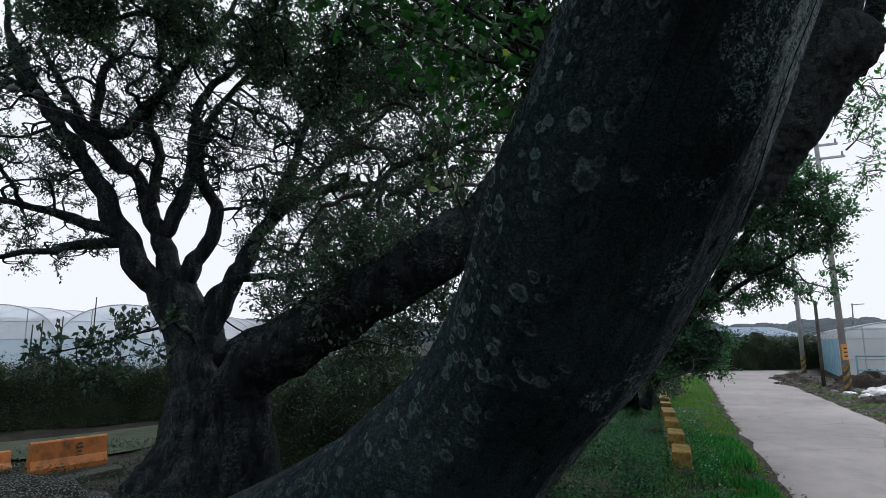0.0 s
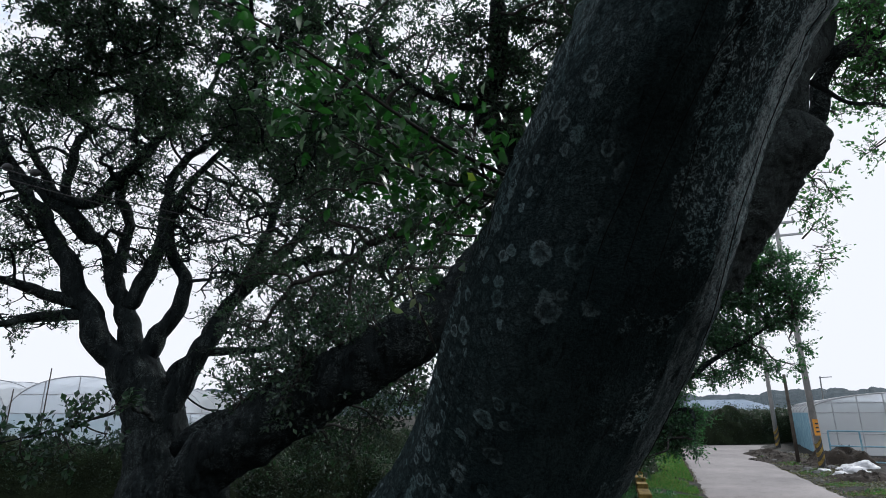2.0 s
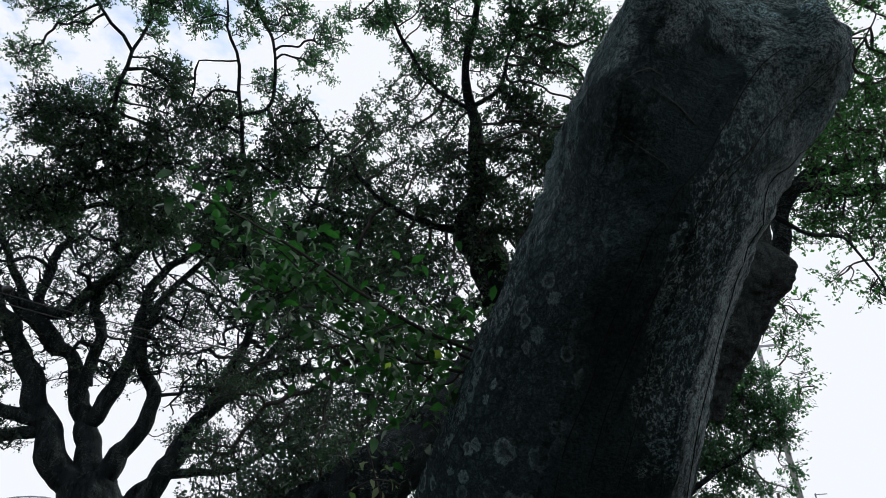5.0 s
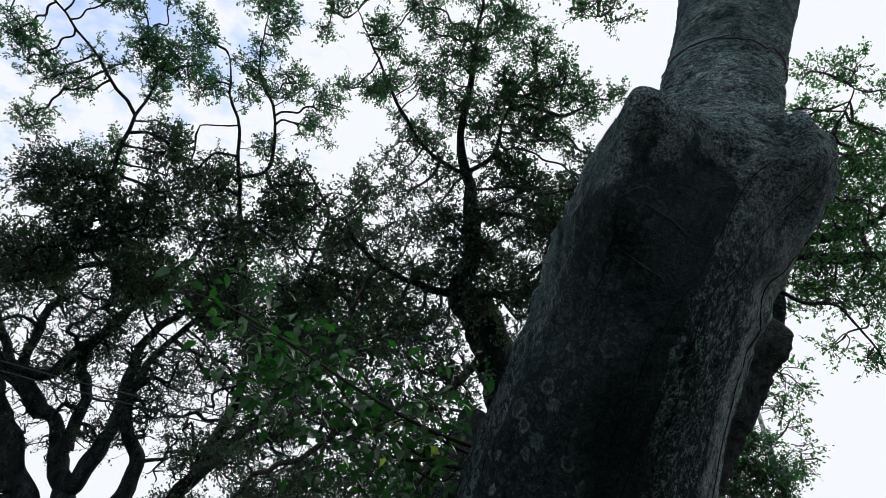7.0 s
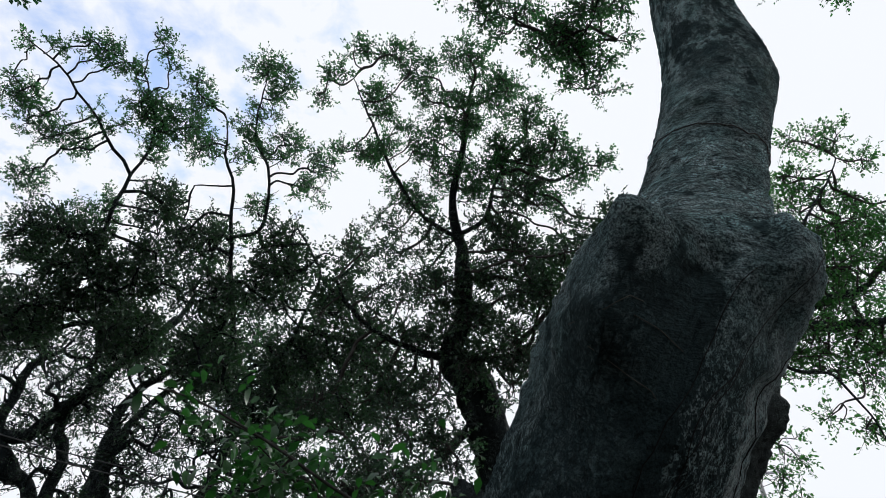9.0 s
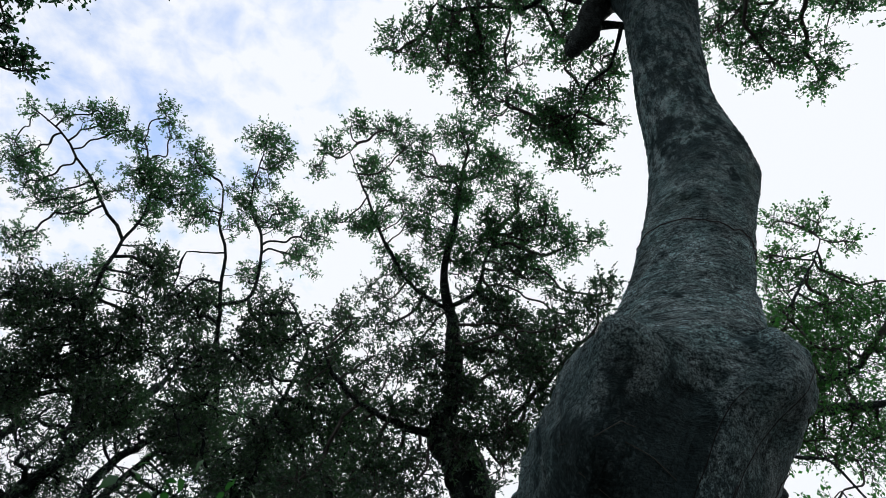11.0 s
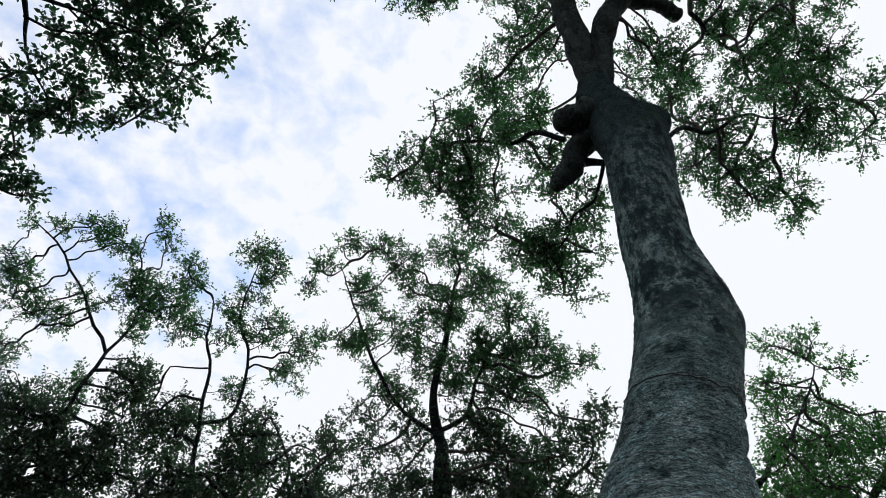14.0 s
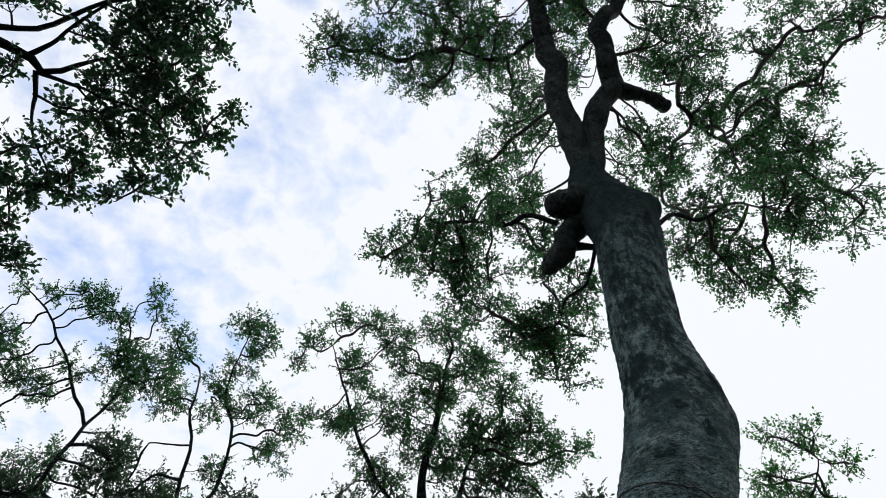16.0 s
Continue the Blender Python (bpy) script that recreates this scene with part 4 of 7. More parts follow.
for (a, b) in (((-59.91, 99.79, -1.45), (-19.80, 32.33, 4.46)), ((-71.37, 99.79, -1.45), (-22.19, 30.83, 2.85)), ((-69.90, 99.79, -1.45), (-21.84, 31.07, 3.13)), ((-66.47, 99.79, -1.45), (-21.09, 31.58, 3.34))):
    d = (Vector(b) - Vector((0, 0, 1.95)))
    base = (b[0], b[1], -1.5)
    sp = thing("steel_post", base, "thin dark steel post by the greenhouses", "post", "steel posts by the greenhouses")
    part("post", tube(bmesh.new(), base, b, 0.035, 0.03, 8), WOOD, sp)
cable = thing("overhead_cable", (-4.45, 7.23, 4.95), "thin black overhead cable strung through the trees", "cable")
for k, q in enumerate((0.0, 0.12)):
    line = spline([(x, y, z - q, 0.009) for x, y, z in ((-8.91, 6.80, 6.22), (-6.01, 7.21, 5.39), (-4.60, 7.47, 5.05), (-3.11, 7.73, 4.77), (-1.81, 7.79, 4.51), (-2.32, 7.91, 4.27), (-0.03, 7.95, 3.76))[:5]], 60)
    v, _ = rings(line, 6)
    place("strand", set_mesh("strand", v.reshape(-1, 3), tube_faces(60, 6), BLACK, True), cable)
for p in ((-5.85, 7.23, 5.34), (-5.57, 7.33, 5.32), (-5.21, 7.36, 5.26)):
    bm = bmesh.new()
    bmesh.ops.create_uvsphere(bm, u_segments=12, v_segments=8, radius=0.055, matrix=Matrix.Translation(p) @ Matrix.Diagonal((1.3, 1, 1, 1)))
    part("insulator", bm, BLACK, cable, "small dark strain insulator", True)

# ---- far things ----
FILM_M, fnt, fb = material("greenhouse_film", (0.86, 0.88, 0.88), 0.35)
fcol = ramp(fnt, tex(fnt, coords(fnt), 0.5, 5), [(0.3, (0.78, 0.81, 0.81)), (0.7, (0.90, 0.92, 0.92))])
fnt.links.new(fcol, fb.inputs["Base Color"])
bump(fnt, fb, tex(fnt, coords(fnt), 2.5, 4), 0.3, 0.05)
# thin film lets the daylight inside shine through
fthin = fnt.nodes.new("ShaderNodeBsdfTranslucent")
fthin.inputs["Color"].default_value = (0.86, 0.90, 0.93, 1)
fmix = fnt.nodes.new("ShaderNodeMixShader")
fmix.inputs[0].default_value = 0.55
fnt.links.new(fb.outputs[0], fmix.inputs[1])
fnt.links.new(fthin.outputs[0], fmix.inputs[2])
fclear = fnt.nodes.new("ShaderNodeBsdfTransparent")
fclear.inputs["Color"].default_value = (0.93, 0.96, 1.0, 1)
fsee = fnt.nodes.new("ShaderNodeMixShader")
fsee.inputs[0].default_value = 0.5
fnt.links.new(fmix.outputs[0], fsee.inputs[1])
fnt.links.new(fclear.outputs[0], fsee.inputs[2])
fnt.links.new(fsee.outputs[0], next(n for n in fnt.nodes if n.type == "OUTPUT_MATERIAL").inputs[0])
MESH_BLUE = mottled("blue_netting", (0.12, 0.25, 0.33), (0.20, 0.36, 0.44), (0.30, 0.46, 0.52), 2, 30, 0.8, 0.3, 0.01)


def greenhouse(corner, across, along, width, eave, rise, length, label, ribs=6):
    """A film tunnel with an arched end. corner: foot of the end wall; across and along: level directions."""
    g = thing("greenhouse", corner, label, "greenhouse", "film greenhouses")
    o, u, w = Vector(corner), Vector(across).normalized(), Vector(along).normalized()
    z = Vector((0, 0, 1))
    a = np.linspace(0, math.pi, 17)
    arch = [(width / 2 - width / 2 * math.cos(q), eave + rise * math.sin(q)) for q in a]
    prof = [(0, 0), *arch, (width, 0)]
    end = [(o + u * x + z * h)[:] for x, h in prof]
    back = [(o + u * x + z * h + w * length)[:] for x, h in prof]
    n = len(prof)
    place("end_wall", set_mesh("end_wall", end, [tuple(range(n))], FILM_M), g)
    place("roof", set_mesh("roof", end[1:-1] + back[1:-1], [(i, i + 1, n - 1 + i, n - 2 + i) for i in range(n - 3)], FILM_M, True), g)
    for k, i in ((0, 0), (1, n - 2)):
        place("side_wall", set_mesh("side_wall", [end[i], end[i + 1], back[i + 1], back[i]], [(0, 1, 2, 3)], MESH_BLUE if k == 0 else FILM_M), g, "netting side wall" if k == 0 else "")
    off = -w * 0.05
    for i in range(n - 3):
        part("arch_tube", tube(bmesh.new(), Vector(end[i + 1]) + off, Vector(end[i + 2]) + off, 0.035, n=6), STEEL, g)
    for k in range(ribs + 1):
        x = width * k / ribs
        h = eave + rise * math.sqrt(max(0, 1 - (2 * x / width - 1) ** 2))
        part("post", tube(bmesh.new(), o + u * x + off, o + u * x + z * h + off, 0.03, n=6), STEEL, g)
    for h in (eave * 0.5, eave, eave + rise * 0.5):
        xs = width / 2 * (1 - math.sqrt(max(0, 1 - (max(0, h - eave) / rise) ** 2)))
        part("rail", tube(bmesh.new(), o + u * xs + z * h + off, o + u * (width - xs) + z * h + off, 0.025, n=6), STEEL, g)
    for k in range(1, 9):
        q = w * (length * k / 9)
        vv, _ = rings(np.array([(*(Vector(p) + q + z * 0.02), 0.03) for p in end[1:-1]]), 5)
        place("hoop", set_mesh("hoop", vv.reshape(-1, 3), tube_faces(n - 2, 5), STEEL, True), g)
    return g


def hedge(name, spine, width, tall, leaf, count, seed, label, mat, clump=0.5):
    """A rough hedge: a dark uneven core, the shade between leaves put into its colour, with leaves standing out of it.
    """
    rng = np.random.default_rng(seed)
    t = thing(name, spine[0], label, "hedge")
    line = spline([(*p, tall) for p in spine], 90)
    sides = 15
    vv, ff = [], []
    tan = np.gradient(line[:, :2], axis=0)
    tan /= np.linalg.norm(tan, axis=1)[:, None]
    a = np.linspace(0, math.pi, sides)
    prof = []
    for p, q in zip(line, tan):
        for b in a:
            k = 1 + 0.30 * noise.noise(Vector((p[0] * 0.9, p[1] * 0.9, b * 2))) + 0.18 * noise.noise(Vector((p[0] * 2.6, p[1] * 2.6, b * 5)))
            c, s = math.copysign(abs(math.cos(b)) ** 0.6, math.cos(b)), max(0, math.sin(b)) ** 0.6
            prof.append((p[0] - q[1] * c * width / 2 * k, p[1] + q[0] * c * width / 2 * k, p[2] + p[3] * s * k))
    prof = np.array(prof)
    n = len(line)
    ff = [(i * sides + j, i * sides + j + 1, (i + 1) * sides + j + 1, (i + 1) * sides + j) for i in range(n - 1) for j in range(sides - 1)]
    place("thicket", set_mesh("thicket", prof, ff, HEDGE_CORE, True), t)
    i = rng.integers(0, len(prof), count)
    b = prof[i] + rng.normal(0, 0.22 * clump, (count, 3)) + rng.uniform(-0.5, 0.5, (count, 1)) * (prof[(i + sides) % len(prof)] - prof[i])
    me = leaf_mesh("leaves", b, rng.normal(0, 1, b.shape), rng.normal(0, 0.6, b.shape) + np.array((0, 0, 1.0)), leaf * rng.uniform(0.6, 1.3, count), leaf * 0.5 * rng.uniform(0.7, 1.2, count), mat, True)
    place("leaves", me, t, "", "stuff")
    return t


# the hedge cores carry their inner shade as a dark colour
HEDGE_CORE = mottled("hedge_core_shade", (0.010, 0.014, 0.008), (0.018, 0.026, 0.012), (0.03, 0.045, 0.02), 1.5, 12, 0.95, 0.9, 0.08)
g0 = (21.08, 30.58, 0.00)
greenhouse(g0, (0.872, -0.49, 0), (0.49, 0.872, 0), 9.0, 2.1, 1.0, 22, "low arched film greenhouse with a netting side wall", 8)
# steel gate before it
ga = Vector((17.53, 24.40, 0.00))
gate = thing("steel_gate", ga, "blue-grey tubular steel gate frame", "gate")
gu = Vector((0.83, -0.56, 0))
for x in (0, 1.1, 2.2):
    part("upright", tube(bmesh.new(), ga + gu * x, ga + gu * x + Vector((0, 0, 1.35)), 0.035, n=8), MESH_BLUE, gate)
for h in (0.15, 0.75, 1.35):
    part("rail", tube(bmesh.new(), ga + Vector((0, 0, h)), ga + gu * 2.2 + Vector((0, 0, h)), 0.03, n=8), MESH_BLUE, gate)
# three joined greenhouses beyond the lower field
gl = (-23.99, 35.68, 2.12)
for k in (-1, 0, 1):
    w = 7.7 if k < 1 else 5.5
    greenhouse((gl[0] + 7.75 * k, gl[1] + 0.4 * k, -1.5), (1, 0.05, 0), (-0.05, 1, 0), w, 3.6 if k < 1 else 2.6, 2.15 if k < 1 else 1.0, 34, "tall arched film greenhouse with steel hoops", 4)


def heap(name, at, size, mat, label, category, seed, bumps=0.25, group=""):
    bm = bmesh.new()
    bmesh.ops.create_icosphere(bm, subdivisions=4, radius=1.0)
    for v in bm.verts:
        s = v.co * 1.7 + Vector((seed * 3.1, 0, 0))
        v.co *= 1 + bumps * (noise.noise(s) + 0.5 * noise.noise(s * 2.7) + 0.25 * noise.noise(s * 6))
        v.co = Vector((v.co.x * size[0], v.co.y * size[1], max(v.co.z, -0.25) * size[2])) + Vector(at)
    t = thing(name, at, label, category, group)
    part(name + "_body", bm, mat, t, smooth=True)
    return t


def tip(at, size, label, seed, clods=160):
    """A tipped heap: a rough low mound with clods and chips lying all over it."""
    rng = np.random.default_rng(seed)
    at = Vector(at)
    t = thing("soil_heap", at, label, "soil heap", "heaps of soil")
    n = 44
    vv = []
    for j in range(n):
        for i in range(n):
            x, y = 2 * i / (n - 1) - 1, 2 * j / (n - 1) - 1
            q = Vector((x * 2.2, y * 2.2, seed * 1.7))
            d = math.hypot(x, y) + 0.35 * noise.noise(q)
            h = smooth(1.0, 0.0, d) * (0.75 + 0.6 * noise.noise(q * 1.6)) + smooth(1.05, 0.8, d) * (0.10 * abs(noise.noise(q * 4)) + 0.10 * noise.noise(q * 9)) - 0.12 * smooth(0.8, 1.1, d)
            vv.append((at.x + x * size[0], at.y + y * size[1], at.z + h * size[2]))
    ff = [(j * n + i, j * n + i + 1, (j + 1) * n + i + 1, (j + 1) * n + i) for j in range(n - 1) for i in range(n - 1)]
    place("mound", set_mesh("mound", vv, ff, SOIL, True), t)
    cv, cf = [], []
    for k in rng.integers(0, n * n, clods):
        p, c = vv[k], rng.uniform(0.02, 0.085)
        if p[2] < at.z + 0.01:
            continue
        o = len(cv)
        for dx, dy, dz in ((1, 0, 0), (-0.5, 0.9, 0), (-0.5, -0.9, 0), (0.1, 0.1, 0.9), (0, 0, -0.5)):
            cv.append((p[0] + c * (dx + rng.normal(0, 0.3)), p[1] + c * (dy + rng.normal(0, 0.3)), p[2] + c * dz))
        cf += [(o, o + 1, o + 3), (o + 1, o + 2, o + 3), (o + 2, o, o + 3), (o + 1, o, o + 4), (o + 2, o + 1, o + 4), (o, o + 2, o + 4)]
    place("clods", set_mesh("clods", cv, cf, CLOD), t, "loose clods and chips", "stuff")


CLOD = mottled("clods", (0.02, 0.018, 0.016), (0.06, 0.054, 0.047), (0.17, 0.16, 0.145), 9, 40, 0.95, 0.6, 0.01)
tip((18.08, 24.40, 0.00), (2.0, 1.5, 0.75), "dark brown heap of tipped soil beside the gate", 1, 200)
tip((16.74, 26.27, 0.00), (1.3, 1.9, 0.30), "low rough heap of dark soil and rubble on the verge", 2)
tip((18.35, 30.13, 0.00), (1.3, 2.0, 0.34), "low rough heap of dark soil and rubble on the verge", 3)
tip((14.40, 18.66, 0.00), (1.5, 1.2, 0.30), "low rough heap of dark soil and rubble on the verge", 4)
tip((15.64, 22.78, -0.00), (1.3, 1.3, 0.22), "low rough heap of dark soil and rubble on the verge", 5)
BAG = mottled("white_sack", (0.45, 0.46, 0.47), (0.62, 0.63, 0.64), (0.75, 0.76, 0.77), 4, 30, 0.6, 0.6, 0.02)
STONE = mottled("grey_stone", (0.10, 0.10, 0.10), (0.18, 0.18, 0.175), (0.28, 0.28, 0.27), 4, 40, 0.9, 0.8, 0.02)
for k, (p, s) in enumerate((((15.94, 21.36, 0.00), 0.34), ((15.27, 20.11, 0.00), 0.38), ((14.44, 19.73, 0.00), 0.26), ((14.99, 21.36, 0.00), 0.2), ((15.95, 22.28, 0.00), 0.22), ((17.33, 22.53, 0.00), 0.4))):
    heap("sack", p, (s * 1.4, s, s * 0.7), BAG if k != 4 else STONE, "crumpled white plastic sack dumped on the verge" if k != 4 else "rough grey stone on the verge", "sack" if k != 4 else "stone", 10 + k, 0.35)
for k, (p, s) in enumerate((((17.97, 30.13, 0.00), 0.16), ((16.02, 25.93, 0.00), 0.14), ((14.81, 22.04, 0.00), 0.16), ((14.35, 20.93, 0.00), 0.13))):
    heap("stone", p, (s * 1.3, s, s * 0.8), STONE, "rough grey stone on the verge", "stone", 30 + k, 0.3, "stones on the verge")
MOSSY = mottled("mossy_stone", (0.010, 0.013, 0.012), (0.022, 0.027, 0.025), (0.36, 0.40, 0.38), 38, 90, 0.95, 1.0, 0.05)
DAMP = mottled("damp_concrete", (0.015, 0.018, 0.014), (0.03, 0.034, 0.028), (0.05, 0.055, 0.045), 2, 30, 0.8, 0.5, 0.01)
heap("boulder", (-5.09, 7.11, -0.85), (1.45, 1.2, 1.12), MOSSY, "lichen-grey boulder on the bank", "boulder", 40, 0.25)

# orange barriers by the farm track
ORANGE = mottled("faded_orange", (0.10, 0.038, 0.008), (0.30, 0.098, 0.010), (0.38, 0.14, 0.018), 2.6, 30, 0.75, 0.3, 0.008)


def barrier(a, b, tall, label):
    a, b = Vector(a), Vector(b)
    u = (b - a).normalized()
    n = Vector((-u.y, u.x, 0))
    t = thing("road_barrier", a, label, "barrier", "orange road barriers")
    prof = [(-0.22, 0), (-0.22, 0.16 * tall), (-0.12, 0.42 * tall), (-0.09, tall * 0.96), (-0.05, tall), (0.05, tall), (0.09, tall * 0.96), (0.12, 0.42 * tall), (0.22, 0.16 * tall), (0.22, 0)]
    bm = bmesh.new()
    loops = [[bm.verts.new(e + n * x + Vector((0, 0, z))) for x, z in prof] for e in (a, b)]
    for i in range(len(prof) - 1):
        bm.faces.new((loops[0][i], loops[0][i + 1], loops[1][i + 1], loops[1][i]))
    bm.faces.new(loops[0][::-1])
    bm.faces.new(loops[1])
    bmesh.ops.recalc_face_normals(bm, faces=bm.faces)
    part("body", bm, ORANGE, t)
    m = a.lerp(b, 0.62) - n * 0.135
    for k in range(4):
        bm = box(bmesh.new(), (0.10 if k % 2 else 0.17, 0.012, 0.05), Matrix.Translation(m + Vector((0, 0, tall * (0.42 + 0.13 * k))) + n * 0.02) @ pose(0, 0, 0, 0, 0, math.degrees(math.atan2(u.y, u.x))))
        part("text_bar", bm, BLACK, t, "dark bar of lettering")
    return t


barrier((-10.71, 15.28, -1.45), (-9.62, 16.79, -1.45), 0.80, "faded orange road barrier standing by the track")
barrier((-12.44, 14.35, -1.45), (-11.71, 15.93, -1.45), 0.5, "low faded orange barrier with a chipped end")

ledge = thing("concrete_ledge", (-8.52, 14.18, -1.50), "damp dark concrete ledge below the barrier", "ledge")
la, lb_ = Vector((-9.47, 13.83, -1.50)), Vector((-8.53, 15.76, -1.50))
part("slab", box(bmesh.new(), ((lb_ - la).length, 0.5, 0.3), Matrix.Translation((la + lb_) / 2 + Vector((0, 0, 0.05))) @ pose(0, 0, 0, 0, 0, math.degrees(math.atan2((lb_ - la).y, (lb_ - la).x))), 0.03), DAMP, ledge)

# rubble thrown down along the far verge
rr = np.random.default_rng(77)
rub = scatter(700, 0.1, 2.2, 17, 33, rr, -1, 0.4)
rv_, rf_ = [], []
for p in rub:
    s = rr.uniform(0.02, 0.09)
    o = len(rv_)
    for dx, dy, dz in ((1, 0, 0), (-0.5, 0.9, 0), (-0.5, -0.9, 0), (0.1, 0.1, 1.1), (0, 0, -0.4)):
        rv_.append((p[0] + s * (dx + rr.normal(0, 0.25)), p[1] + s * (dy + rr.normal(0, 0.25)), p[2] + s * dz * 0.8))
    rf_ += [(o, o + 1, o + 3), (o + 1, o + 2, o + 3), (o + 2, o, o + 3), (o + 1, o, o + 4), (o + 2, o + 1, o + 4), (o, o + 2, o + 4)]
tagged(place("rubble", set_mesh("rubble", rv_, rf_, STONE)), "small grey rubble scattered on the verge", "rubble", kind="stuff")

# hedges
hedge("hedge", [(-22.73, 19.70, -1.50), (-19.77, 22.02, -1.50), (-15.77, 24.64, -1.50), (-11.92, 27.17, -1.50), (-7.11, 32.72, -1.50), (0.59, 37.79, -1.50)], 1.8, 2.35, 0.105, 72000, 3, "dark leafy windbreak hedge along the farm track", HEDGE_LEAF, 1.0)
hedge("hedge", [(13, 40.2, 0), (19, 41, 0), (26, 42.5, 0), (34, 44.5, 0), (46, 47, 0)], 3.0, 2.2, 0.13, 30000, 4, "tall clipped evergreen hedge at the road junction", HEDGE_LEAF, 0.8)
# brambles in the shade of the trees
hedge("bramble", [(-4.08, 13.05, -1.45), (-2.43, 13.93, -1.40), (-0.89, 14.59, -1.30), (0.91, 14.59, -1.20)], 2.8, 2.25, 0.075, 24000, 14, "dark tangled brambles under the trees", HEDGE_LEAF, 0.9)
hedge("bramble", [(-4.90, 7.96, -1.45), (-4.37, 8.06, -1.40), (-3.73, 8.15, -1.35)], 1.6, 0.5, 0.08, 6000, 15, "low dark brambles by the tree roots", HEDGE_LEAF, 0.8)
hedge("bramble", [(-2.54, 7.70, -1.30), (-1.81, 7.70, -1.20), (-1.04, 7.47, -1.00), (-0.37, 7.15, -0.80)], 1.6, 0.8, 0.09, 9000, 16, "low dark brambles between the stems", HEDGE_LEAF, 0.9)
hedge("shrub", [(4.52, 15.30, -0.05), (5.98, 17.86, -0.05), (7.23, 20.23, -0.05), (8.50, 22.37, -0.05)], 1.3, 1.05, 0.09, 8000, 17, "low dark evergreen shrubs at the end of the guard blocks", HEDGE_LEAF, 0.9)
# house behind the junction hedge
HW = mottled("house_wall", (0.55, 0.55, 0.54), (0.66, 0.66, 0.65), (0.74, 0.74, 0.73), 1, 20, 0.85, 0.1, 0.005)
RT = mottled("roof_sheet", (0.15, 0.20, 0.27), (0.21, 0.28, 0.36), (0.28, 0.35, 0.43), 1, 20, 0.8, 0.1, 0.005)
hp = (29.06, 54.77, 1.89)
house = thing("house", (hp[0], hp[1], 0), "low house with a pale blue-grey hipped roof", "house")
part("wall", box(bmesh.new(), (9, 6, 2.3), Matrix.Translation((hp[0], hp[1], 1.15)) @ pose(0, 0, 0, 0, 0, -20)), HW, house)
bm = bmesh.new()
rm = Matrix.Translation((hp[0], hp[1], 2.3)) @ pose(0, 0, 0, 0, 0, -20)
cs = [bm.verts.new(rm @ Vector(c)) for c in ((-5, -3.5, 0), (5, -3.5, 0), (5, 3.5, 0), (-5, 3.5, 0), (-2.2, 0, 1.0), (2.2, 0, 1.0))]
for f in ((0, 1, 5, 4), (1, 2, 5), (2, 3, 4, 5), (3, 0, 4), (3, 2, 1, 0)):
    bm.faces.new([cs[i] for i in f])
part("roof", bm, RT, house)
for x in (-2.5, 0.5, 3.0):
    q = Matrix.Translation((hp[0], hp[1], 1.3)) @ pose(0, 0, 0, 0, 0, -20) @ Matrix.Translation((x, -3.02, 0))
    part("window", box(bmesh.new(), (1.1, 0.06, 0.9), q), BLACK, house, "dark glazed window")

# wooded hills on the skyline, the bluish distance haze put into their colours
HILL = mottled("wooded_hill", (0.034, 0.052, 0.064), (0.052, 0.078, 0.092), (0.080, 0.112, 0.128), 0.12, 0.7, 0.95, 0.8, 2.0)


def ridge(name, dist, tall, az0, az1, seed, label, mat, rough=1.0):
    n, rows = 900, 10
    v, f = [], []
    for i in range(n):
        a = radians(az0 + (az1 - az0) * i / (n - 1))
        top = tall * (0.62 + 0.26 * noise.noise(Vector((a * 5, seed, 0))) + 0.12 * rough * noise.noise(Vector((a * 40, seed, 1))) + 0.035 * rough * noise.noise(Vector((a * 150, seed, 2))) + 0.028 * rough * noise.noise(Vector((a * 330, seed, 3))))
        for j in range(rows):
            s = j / (rows - 1)
            d = dist * (1 + 0.25 * s + 0.006 * rough * noise.noise(Vector((a * 300, s * 9, seed))))
            v.append((math.sin(a) * d, math.cos(a) * d, -1.0 + (top + 1) * math.sin(s * math.pi / 2)))
    f = [(i * rows + j, (i + 1) * rows + j, (i + 1) * rows + j + 1, i * rows + j + 1) for i in range(n - 1) for j in range(rows - 1)]
    return tagged(place(name, set_mesh(name, v, f, mat, True)), label, "hill", kind="structure")


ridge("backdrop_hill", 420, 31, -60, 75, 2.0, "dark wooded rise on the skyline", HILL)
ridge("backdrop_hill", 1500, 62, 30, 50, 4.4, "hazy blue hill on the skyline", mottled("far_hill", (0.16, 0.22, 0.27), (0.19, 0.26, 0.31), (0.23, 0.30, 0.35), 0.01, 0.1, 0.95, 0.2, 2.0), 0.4)

